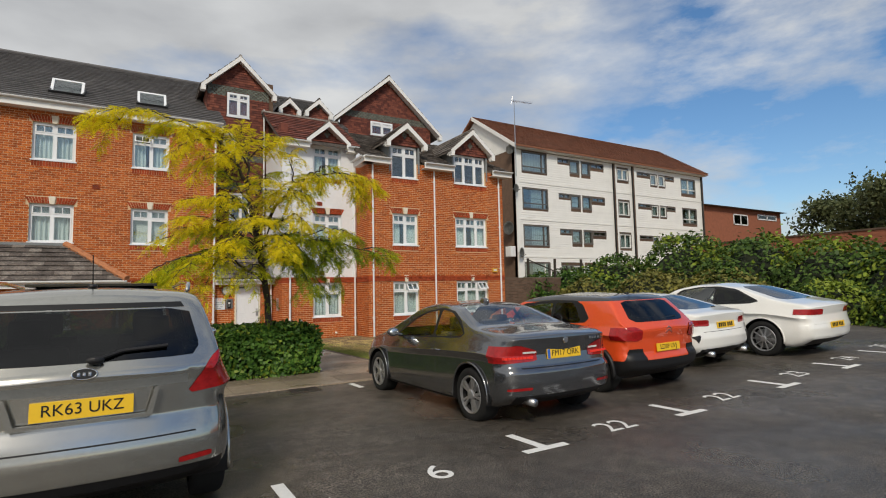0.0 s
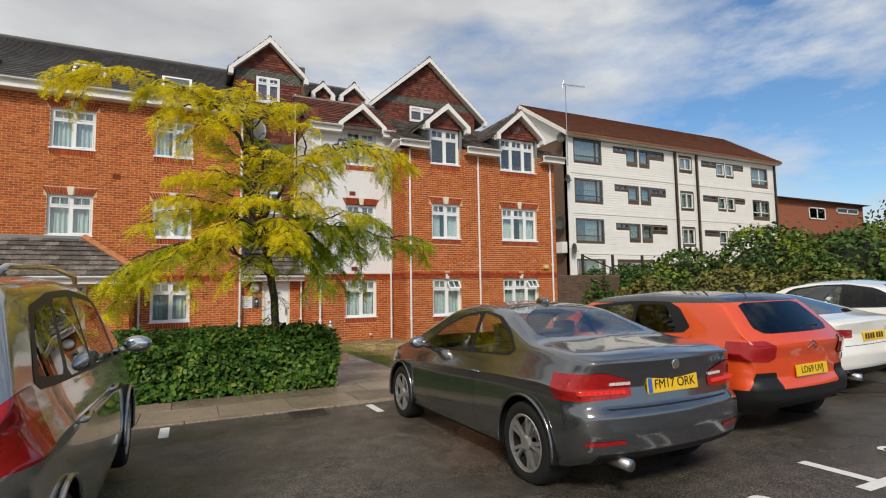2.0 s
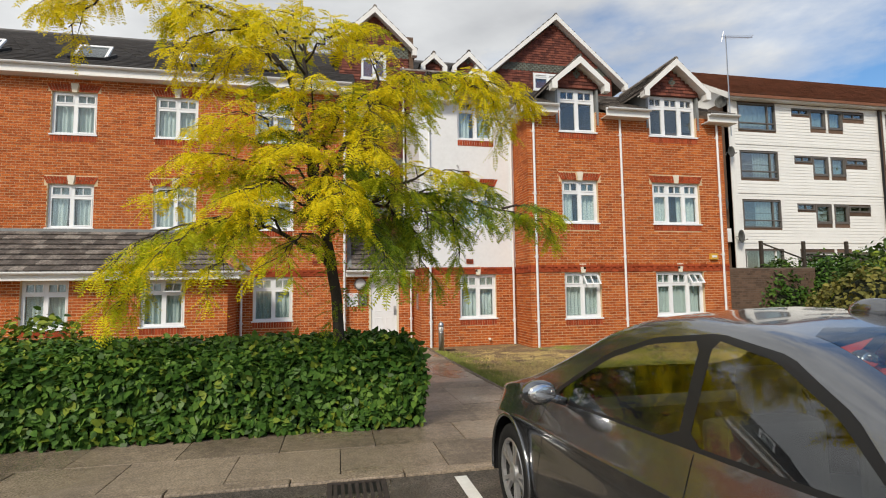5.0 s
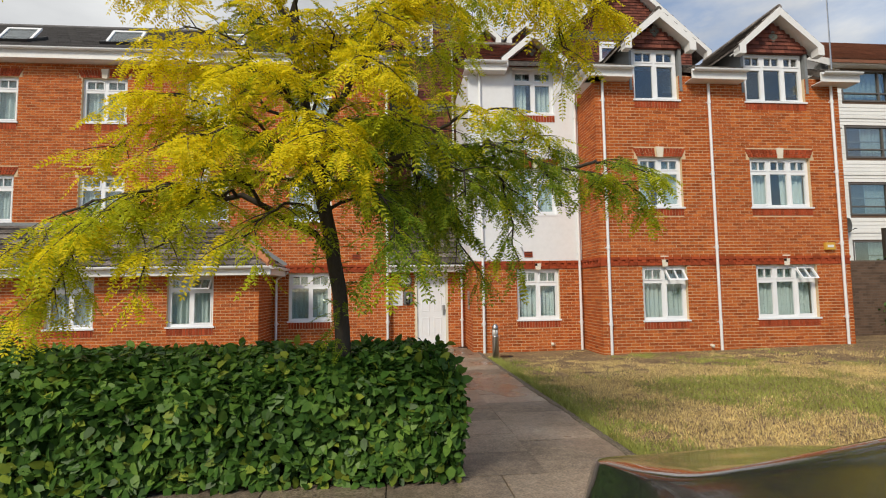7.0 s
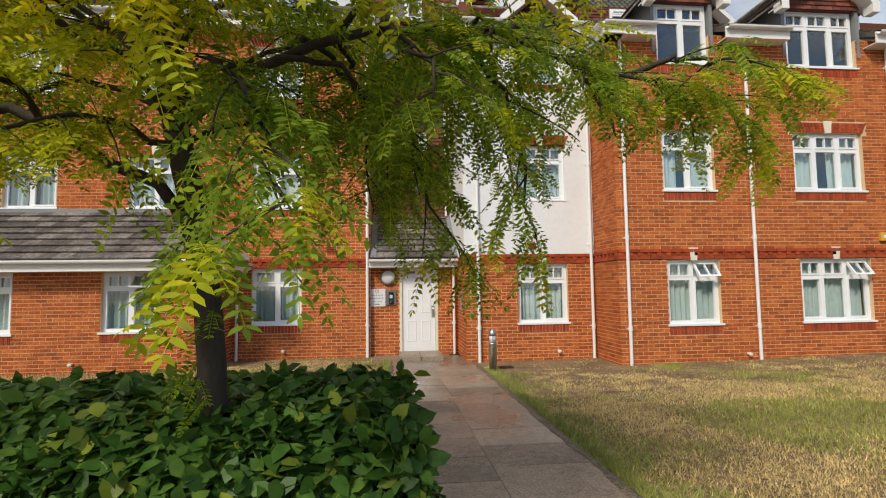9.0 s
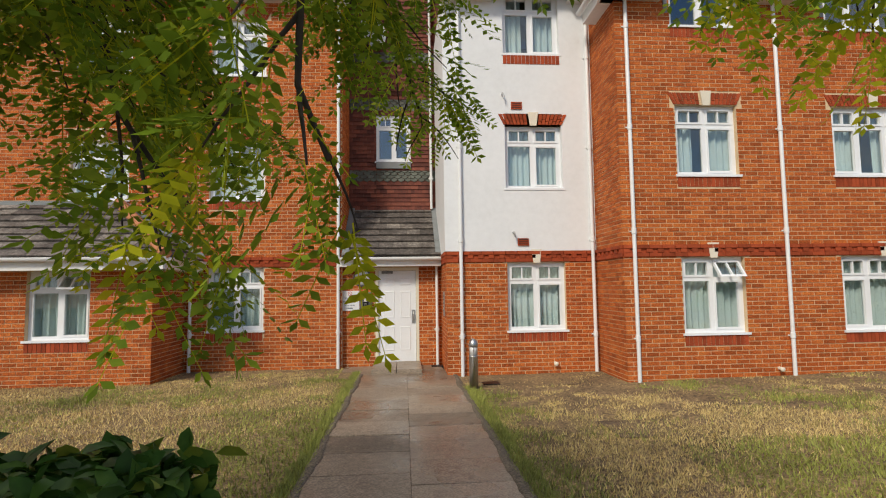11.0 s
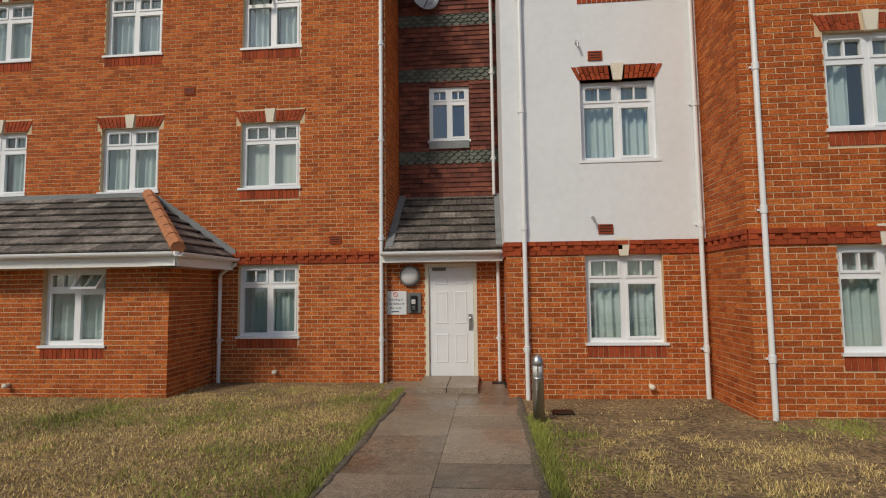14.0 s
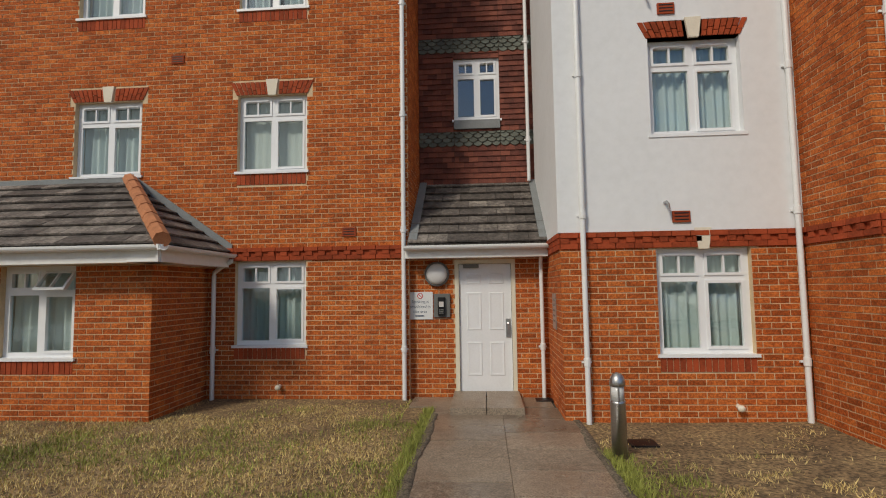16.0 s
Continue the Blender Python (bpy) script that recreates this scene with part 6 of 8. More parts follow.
for s in (1, -1):
    hb = bmesh.new()
    for k in range(8):
        x0 = 0.45 + 0.044 * k
        yy = tail_y(coupe, x0 + 0.02, 0.775)
        box(hb, min(s * x0, s * (x0 + 0.043)), max(s * x0, s * (x0 + 0.043)), yy - 0.016, yy + 0.02, 0.762, 0.788)
    part("lamp_light_bar", hb, LAMP_BRIGHT, bmw)
    hb = bmesh.new()
    for k in range(4):
        x0 = 0.41 + 0.042 * k
        yy = tail_y(coupe, x0 + 0.02, 0.835)
        box(hb, min(s * x0, s * (x0 + 0.041)), max(s * x0, s * (x0 + 0.041)), yy - 0.012, yy + 0.02, 0.822, 0.842)
    part("reversing_lamp", hb, LAMP_CLEAR, bmw, "clear reversing lamp strip")

mpv = dict(cuts=(0.42,), tail=[(0.25, 0.1), (0.42, 0.02), (0.56, 0.0), (0.64, 0.02), (0.75, 0.06), (0.95, 0.05), (1.05, 0.03), (1.2, 0.0)], L=4.07, W=1.765, H=1.60, wb=2.60, axle=0.72, r=0.315, paint=P_SILVER, rim=RIM, spokes=5,
           top=[(0, 0.98), (0.06, 1.06), (0.16, 1.18), (0.34, 1.44), (0.42, 1.545), (0.6, 1.565), (1.5, 1.60), (2.2, 1.575), (2.5, 1.52), (3.25, 1.08), (3.5, 1.02), (3.9, 0.88), (4.07, 0.62)],
           belt=[(0, 1.02), (0.6, 1.06), (1.5, 1.03), (2.6, 0.97), (3.3, 0.93), (4.07, 0.60)],
           bottom=[(0, 0.36), (0.08, 0.30), (0.3, 0.22), (1.2, 0.19), (3.8, 0.2), (4.07, 0.27)], plan=PLAN(4.07, 0.86, 0.74), tumble=0.30,
           seats=(1.75, 0.95), mirror=(2.58, 1.10), handles=[(0.95, 0.90), (1.95, 0.88)], mirrormat=P_SILVER,
           regions=[
               ("rear_door_window", [(0.98, 1.09), (1.62, 1.065), (1.62, 1.47), (1.15, 1.46)], 'x', ALL, DARKGLASS, 0.001, ""),
               ("front_door_window", [(1.68, 1.06), (2.68, 1.02), (2.45, 1.42), (1.68, 1.475)], 'x', ALL, CARGLASS, 0.001, ""),
               ("quarter_window", [(0.52, 1.15), (0.92, 1.11), (1.08, 1.44), (0.72, 1.40)], 'x', ALL, DARKGLASS, 0.001, ""),
               ("window_trim", [(0.46, 1.14), (0.52, 1.10), (2.74, 0.99), (2.80, 1.02), (2.50, 1.46), (1.68, 1.51), (1.1, 1.49), (0.68, 1.43)], 'x', ALL, BLACK, 0.002, ""),
               ("door_gap", line_strip(1.64, 0.32, 1.65, 1.05), 'x', ALL, BLACK, -0.002, ""),
               ("door_gap", line_strip(2.80, 0.30, 2.78, 1.0), 'x', ALL, BLACK, -0.002, ""),
               ("rear_window", [(-0.60, 1.105), (0.60, 1.105), (0.645, 1.17), (0.585, 1.42), (-0.585, 1.42), (-0.645, 1.17)], 'y', REAR(0.55), DARKGLASS, 0.002, ""),
               # black strip painted on as the shadow below the roof spoiler
               ("spoiler_shadow", [(-0.56, 1.43), (0.56, 1.43), (0.54, 1.465), (-0.54, 1.465)], 'y', REAR(0.55), BLACK, 0.002, ""),
               ("windscreen", [(-0.68, 1.09), (0.68, 1.09), (0.55, 1.48), (-0.55, 1.48)], 'y', lambda c: c.y > 2.3, CARGLASS, 0.001, ""),
               ("tail_lamp", [(0.56, 0.86), (0.93, 0.89), (0.95, 1.08), (0.80, 1.15), (0.72, 1.08)], 'y', REAR(0.42), LAMP_RED, 0.006, "large red tail lamp"),
               ("tailgate_gap", [(-0.62, 0.615), (0.62, 0.615), (0.62, 0.625), (-0.62, 0.625)], 'y', REAR(0.2), BLACK, -0.001, ""),
               ("handle_strip", [(-0.57, 0.935), (0.57, 0.935), (0.57, 0.99), (-0.57, 0.99)], 'y', REAR(0.2), GREYBOX, 0.0, "darker strip above the plate"),
               ("lower_bumper", [(-0.78, 0.2), (0.78, 0.2), (0.80, 0.405), (-0.80, 0.405)], 'y', REAR(0.3), BLACK, 0.002, "black lower bumper"),
               ("bumper_reflector", [(0.52, 0.43), (0.72, 0.44), (0.72, 0.475), (0.52, 0.465)], 'y', REAR(0.3), LAMP_RED, 0.004, "red reflector"),
           ])
kia = car("hatchback_car", mpv, "warm silver five-door hatchback parked tail outwards", (0.29, 4.12, 0.0))
plate(kia, mpv, 0.0, -0.008, 0.845, "RK63 UKZ", False, -3)
b = bmesh.new()
lathe(b, [(0.068, 0), (0.064, 0.008), (0.05, 0.009)], (0, 0, 0), 28)
ko = part("tailgate_badge", b, BLACK, kia, "oval badge with chrome rim")
ko.matrix_local = pose(0, 0.045, 1.045, 78, 0, 0) @ Matrix.Diagonal((1, 0.5, 1, 1))
b = bmesh.new()
tube(b, [(0.064 * math.cos(a), 0.064 * math.sin(a), 0.008) for a in np.linspace(0, 2 * math.pi, 30)], 0.006, 6)
for k in range(3):
    box(b, -0.036 + 0.028 * k, -0.020 + 0.028 * k, -0.022, 0.022, 0.009, 0.012)
part("badge_rim", b, CHROME, ko, smooth=True)
b = bmesh.new()
tube(b, [(0.02, 0.07, 1.115), (0.2, 0.125, 1.165), (0.45, 0.15, 1.18)], 0.013, 6)
lump(b, (0.05, 0.075, 1.12), (0.05, 0.02, 0.025))
part("rear_wiper", b, BLACK, kia)
for s in (1, -1):
    b = bmesh.new()
    tube(b, [(s * 0.60, 0.62, 1.55), (s * 0.615, 0.72, 1.60), (s * 0.625, 1.5, 1.63), (s * 0.61, 2.2, 1.60), (s * 0.60, 2.3, 1.56)], 0.016, 8)
    part("roof_rail", b, P_SILVER, kia, smooth=True)
b = bmesh.new()
lump(b, (0, 0.60, 1.585), (0.03, 0.04, 0.018))
tube(b, [(0, 0.60, 1.59), (0, 0.52, 1.80)], 0.004, 5)
part("roof_aerial", b, BLACK, kia)
b = bmesh.new()
box(b, -0.40, 0.40, 0.75, 1.6, 1.585, 1.606, 0.004)
part("glass_roof", b, DARKGLASS, kia)
b = bmesh.new()
vs = [(-0.36, 0.03, 0.755), (0.36, 0.03, 0.755), (0.33, 0.03, 0.778), (-0.33, 0.03, 0.778)]
poly_prism(b, vs, (0, 0.02, 0))
poly_prism(b, [(0.36, 0.03, 0.755), (0.40, 0.03, 0.93), (0.375, 0.03, 0.93), (0.33, 0.03, 0.778)], (0, 0.02, 0))
poly_prism(b, [(-0.36, 0.03, 0.755), (-0.40, 0.03, 0.93), (-0.375, 0.03, 0.93), (-0.33, 0.03, 0.778)], (0, 0.02, 0))
bmesh.ops.recalc_face_normals(b, faces=b.faces)
part("plate_recess", b, P_SILVER, kia)

city = dict(cuts=(0.36, 0.42), tail=[(0.25, 0.1), (0.4, 0.01), (0.52, 0.0), (0.6, 0.05), (0.8, 0.03), (0.9, 0.0), (1.1, 0.0)], L=4.0, W=1.75, H=1.47, wb=2.54, axle=0.68, r=0.32, paint=P_ORANGE, rim=RIM, spokes=5, archmat=BLACK, arch=0.035,
            top=[(0, 0.90), (0.06, 0.98), (0.14, 1.06), (0.42, 1.34), (0.50, 1.405), (0.7, 1.43), (1.6, 1.47), (2.3, 1.43), (2.55, 1.37), (3.1, 1.05), (3.4, 1.0), (3.8, 0.86), (4.0, 0.6)],
            belt=[(0, 0.98), (0.6, 1.0), (1.5, 0.97), (2.6, 0.93), (3.2, 0.9), (4.0, 0.6)],
            bottom=[(0, 0.38), (0.08, 0.30), (0.3, 0.22), (1.2, 0.19), (3.8, 0.2), (4.0, 0.27)], plan=PLAN(4.0, 0.86, 0.74), tumble=0.36,
            seats=(1.7, 0.95), mirror=(2.5, 1.02), handles=[(0.98, 0.86), (1.95, 0.84)], mirrormat=P_BLACK,
            regions=[
                ("rear_door_window", [(0.95, 1.03), (1.60, 1.005), (1.60, 1.33), (1.18, 1.325)], 'x', ALL, DARKGLASS, 0.001, ""),
                ("front_door_window", [(1.66, 1.0), (2.62, 0.97), (2.40, 1.27), (1.66, 1.335)], 'x', ALL, CARGLASS, 0.001, ""),
                ("window_trim", [(0.80, 1.09), (0.88, 1.02), (2.68, 0.945), (2.74, 0.97), (2.46, 1.31), (1.7, 1.37), (1.15, 1.36), (0.98, 1.29)], 'x', ALL, BLACK, 0.002, ""),
                ("roof_panel", [(0.44, 1.33), (0.9, 1.34), (2.3, 1.32), (2.75, 1.2), (2.75, 1.55), (0.44, 1.55)], 'x', lambda c: abs(c.x) > 0.0, P_BLACK, 0.001, "contrasting black roof"),
                ("door_gap", line_strip(1.62, 0.36, 1.63, 0.98), 'x', ALL, BLACK, -0.002, ""),
                ("door_gap", line_strip(0.90, 0.62, 0.78, 1.0), 'x', ALL, BLACK, -0.002, ""),
                ("rear_window", [(-0.52, 1.03), (0.52, 1.03), (0.60, 1.09), (0.50, 1.335), (-0.50, 1.335), (-0.60, 1.09)], 'y', REAR(0.6), DARKGLASS, 0.002, ""),
                ("roof_edge", [(-0.7, 1.345), (0.7, 1.345), (0.7, 1.6), (-0.7, 1.6)], 'y', lambda c: c.y < 2.9, P_BLACK, 0.001, "black roof"),
                ("windscreen", [(-0.64, 1.06), (0.64, 1.06), (0.52, 1.34), (-0.52, 1.34)], 'y', lambda c: c.y > 2.3, CARGLASS, 0.001, ""),
                ("tail_lamp", [(0.52, 0.80), (0.60, 0.77), (0.93, 0.80), (0.95, 0.96), (0.62, 0.965), (0.53, 0.92)], 'y', REAR(0.36), LAMP_RED, 0.012, "rounded red tail lamp"),
                ("lower_bumper", [(-0.95, 0.18), (0.95, 0.18), (0.95, 0.50), (-0.95, 0.50)], 'y', REAR(0.42), BLACK, 0.006, "matt black rear bumper"),
                ("bumper_corner", [(0.46, 0.49), (0.80, 0.49), (0.72, 0.66), (0.50, 0.66)], 'y', REAR(0.3), BLACK, 0.006, "matt black bumper corner"),
                ("sill_cladding", [(0.9, 0.16), (3.1, 0.16), (3.1, 0.36), (0.9, 0.36)], 'x', ALL, BLACK, 0.005, "black plastic sill cladding"),
            ])
c3 = car("city_car", city, "bright orange small hatchback with black roof and bumper", (7.42, 5.12, 0.0))
c3.matrix_world = pose(7.30, 5.2, gz(7.4, 7.1) + 0.005, -0.8, -0.6, 0)
plate(c3, city, 0.0, -0.014, 0.66, "LD69 UVJ", False, -3)
b = bmesh.new()
tube(b, [(0.0, 0.13, 1.05), (0.2, 0.16, 1.075), (0.4, 0.17, 1.08)], 0.012, 6)
part("rear_wiper", b, BLACK, c3)
b = bmesh.new()
tube(b, [(0, 0.72, 1.44), (0, 0.45, 1.68)], 0.005, 5)
lump(b, (0, 0.72, 1.44), (0.03, 0.05, 0.02))
part("roof_aerial", b, BLACK, c3)
b = bmesh.new()
for dz in (0.0, 0.04):
    poly_prism(b, [(-0.07, -0.002, 0.86 + dz), (0, -0.004, 0.90 + dz), (0.07, -0.002, 0.86 + dz), (0.07, -0.004, 0.875 + dz), (0, -0.004, 0.918 + dz), (-0.07, -0.004, 0.875 + dz)], (0, 0.012, 0))
bmesh.ops.recalc_face_normals(b, faces=b.faces)
part("tailgate_badge", b, CHROME, c3)

sport = dict(cuts=(0.30,), tail=[(0.2, 0.14), (0.4, 0.02), (0.55, 0.0), (0.68, 0.03), (0.8, 0.05), (0.92, 0.02), (1.0, 0.0)], L=4.19, W=1.83, H=1.35, wb=2.5, axle=0.85, r=0.335, paint=P_WHITE, rim=RIM, spokes=5,
             top=[(0, 0.93), (0.06, 0.99), (0.3, 1.01), (0.55, 1.06), (1.35, 1.30), (1.8, 1.345), (2.2, 1.335), (2.45, 1.28), (3.0, 0.95), (3.4, 0.88), (3.9, 0.76), (4.19, 0.55)],
             belt=[(0, 0.88), (0.8, 0.92), (2.0, 0.90), (3.0, 0.86), (4.19, 0.55)],
             bottom=[(0, 0.34), (0.1, 0.24), (0.3, 0.17), (3.8, 0.16), (4.19, 0.24)], plan=PLAN(4.19, 0.86, 0.74), tumble=0.52,
             seats=(1.85, 1.25), mirror=(2.5, 0.97), handles=[(1.5, 0.82)],
             regions=[
                 ("side_window", [(1.0, 0.985), (2.55, 0.92), (2.35, 1.18), (1.8, 1.275), (1.3, 1.22)], 'x', ALL, CARGLASS, 0.001, ""),
                 ("rear_window", [(-0.58, 1.045), (0.58, 1.045), (0.48, 1.285), (-0.48, 1.285)], 'y', lambda c: 0.4 < c.y < 1.6, DARKGLASS, 0.001, ""),
                 ("windscreen", [(-0.66, 0.96), (0.66, 0.96), (0.52, 1.29), (-0.52, 1.29)], 'y', lambda c: c.y > 2.1, CARGLASS, 0.001, ""),
                 ("tail_lamp", [(0.44, 0.76), (0.94, 0.78), (0.96, 0.89), (0.46, 0.87)], 'y', REAR(0.3), LAMP_RED, 0.004, "slim red tail lamp"),
                 ("boot_gap", [(-0.6, 0.66), (0.6, 0.66), (0.6, 0.668), (-0.6, 0.668)], 'y', REAR(0.2), BLACK, -0.001, ""),
                 ("rear_diffuser", [(-0.72, 0.16), (0.72, 0.16), (0.66, 0.37), (-0.66, 0.37)], 'y', REAR(0.3), BLACK, 0.003, "black rear diffuser"),
                 ("bumper_vent", [(0.74, 0.48), (0.84, 0.60), (0.70, 0.62), (0.68, 0.60)], 'y', REAR(0.3), BLACK, 0.003, ""),
                 ("door_gap", line_strip(1.45, 0.32, 1.5, 0.92), 'x', ALL, BLACK, -0.002, ""),
             ])
tt = car("sports_coupe", sport, "white compact sports coupe with sloping tail", (9.75, 5.75, 0.0))
tt.matrix_world = pose(9.72, 5.75, gz(9.7, 7.5), -0.5, -1.6, 0)
plate(tt, sport, 0.0, -0.008, 0.765, "", False, -3)
for s in (1, -1):
    b = bmesh.new()
    tube(b, [(s * 0.5, -0.02, 0.28), (s * 0.5, 0.2, 0.28)], 0.045, 14)
    part("exhaust_tip", b, CHROME, tt, smooth=True)

grand = dict(cuts=(0.36,), tail=[(0.2, 0.14), (0.4, 0.02), (0.55, 0.0), (0.68, 0.03), (0.8, 0.05), (0.92, 0.02), (1.0, 0.0)], L=4.83, W=1.86, H=1.43, wb=2.87, axle=0.92, r=0.345, paint=P_WHITE, rim=RIM, spokes=10,
             top=[(0, 0.93), (0.08, 1.0), (0.5, 1.06), (0.7, 1.10), (1.45, 1.35), (2.0, 1.425), (2.5, 1.42), (2.9, 1.35), (3.6, 1.0), (4.0, 0.93), (4.6, 0.8), (4.83, 0.55)],
             belt=[(0, 0.88), (0.9, 0.97), (2.2, 0.95), (3.6, 0.90), (4.83, 0.55)],
             bottom=[(0, 0.36), (0.1, 0.26), (0.3, 0.2), (4.5, 0.18), (4.83, 0.26)], plan=PLAN(4.83, 0.85, 0.74), tumble=0.50,
             seats=(2.2, 1.35), mirror=(3.05, 1.03), handles=[(1.8, 0.86)],
             regions=[
                 ("side_window", [(1.95, 1.01), (3.1, 0.975), (2.72, 1.28), (2.3, 1.345), (1.95, 1.35)], 'x', ALL, CARGLASS, 0.001, ""),
                 ("quarter_window", [(1.05, 1.07), (1.2, 1.04), (1.90, 1.015), (1.90, 1.345), (1.5, 1.28)], 'x', ALL, DARKGLASS, 0.001, ""),
                 ("window_trim", [(0.98, 1.07), (1.18, 1.02), (3.16, 0.955), (2.76, 1.31), (2.3, 1.372), (1.9, 1.375), (1.48, 1.31)], 'x', ALL, BLACK, 0.002, ""),
                 ("rear_window", [(-0.60, 1.085), (0.60, 1.085), (0.48, 1.355), (-0.48, 1.355)], 'y', lambda c: 0.5 < c.y < 1.8, DARKGLASS, 0.001, ""),
                 ("windscreen", [(-0.68, 1.02), (0.68, 1.02), (0.52, 1.37), (-0.52, 1.37)], 'y', lambda c: c.y > 2.6, CARGLASS, 0.001, ""),
                 ("tail_lamp", [(0.40, 0.80), (0.95, 0.82), (0.96, 0.92), (0.42, 0.91)], 'y', REAR(0.36), LAMP_RED, 0.004, "slim red tail lamp"),
                 ("rear_diffuser", [(-0.74, 0.18), (0.74, 0.18), (0.70, 0.36), (-0.70, 0.36)], 'y', REAR(0.3), BLACK, 0.003, "black rear diffuser"),
                 ("door_gap", line_strip(1.75, 0.34, 1.85, 0.98), 'x', ALL, BLACK, -0.002, ""),
             ])
merc = car("large_coupe", grand, "cream-white large coupe with multi-spoke wheels", (12.05, 5.0, 0.0))
merc.matrix_world = pose(12.05, 5.0, gz(12, 7), -0.3, -1.6, 0)
plate(merc, grand, 0.0, -0.008, 0.60, "", False, -3)


# ---- plants ----
def leaf_polys(P, D, N, L, Wd, fold=0.25):
    """Six-cornered leaves: base points, directions, normals, lengths, widths as arrays."""
    D = D / np.linalg.norm(D, axis=1, keepdims=True)
    S = np.cross(D, N)
    S /= np.linalg.norm(S, axis=1, keepdims=True) + 1e-9
    U = np.cross(S, D)
    L, Wd = L[:, None], Wd[:, None]
    V = np.zeros((len(P), 6, 3))
    V[:, 0] = P
    V[:, 1] = P + D * L * 0.30 + S * Wd * 0.5 + U * Wd * fold * 0.5
    V[:, 2] = P + D * L * 0.70 + S * Wd * 0.42 + U * Wd * fold * 0.3
    V[:, 3] = P + D * L - U * L * 0.12
    V[:, 4] = P + D * L * 0.70 - S * Wd * 0.42 + U * Wd * fold * 0.3
    V[:, 5] = P + D * L * 0.30 - S * Wd * 0.5 + U * Wd * fold * 0.5
    return V.reshape(-1, 3)


def unit(v):
    return v / (np.linalg.norm(v, axis=1, keepdims=True) + 1e-9)


def leaf_quads(P, D, N, L, Wd):
    """Four-cornered leaflets for the crown's far side."""
    S = unit(np.cross(D, N))
    D = unit(D)
    L, Wd = L[:, None], Wd[:, None]
    V = np.stack([P, P + D * L * 0.5 + S * Wd * 0.5, P + D * L, P + D * L * 0.5 - S * Wd * 0.5], 1)
    return V.reshape(-1, 3)


def in_way(p):
    """The crown has been pruned clear of the path to the door."""
    x, y, z = p
    if z < 2.0:
        for (ax, ay), (bx, by) in (((3.5, 8.0), (3.89, 8.95)), ((3.89, 8.95), (4.82, 10.62)), ((4.82, 10.62), (5.06, 11.66))):
            k = max(0.0, min(1.0, ((x - ax) * (bx - ax) + (y - ay) * (by - ay)) / ((bx - ax) ** 2 + (by - ay) ** 2)))
            if math.hypot(x - ax - k * (bx - ax), y - ay - k * (by - ay)) < 0.44:
                return True
    if y > 10.88 and x > 2.9:
        d = y - 10.77
        a, b = (x - 4.86) / d, (z - 1.39) / d
        if a > -0.92:
            return b < lerp_table([(-0.92, 0.22), (-0.60, 0.27), (-0.52, 0.45), (-0.32, 0.5), (-0.25, 0.36), (-0.05, 0.36), (0.05, 0.5), (0.9, 0.6)], a)
    return x > 3.2 and y < 9.3 and z < 2.2


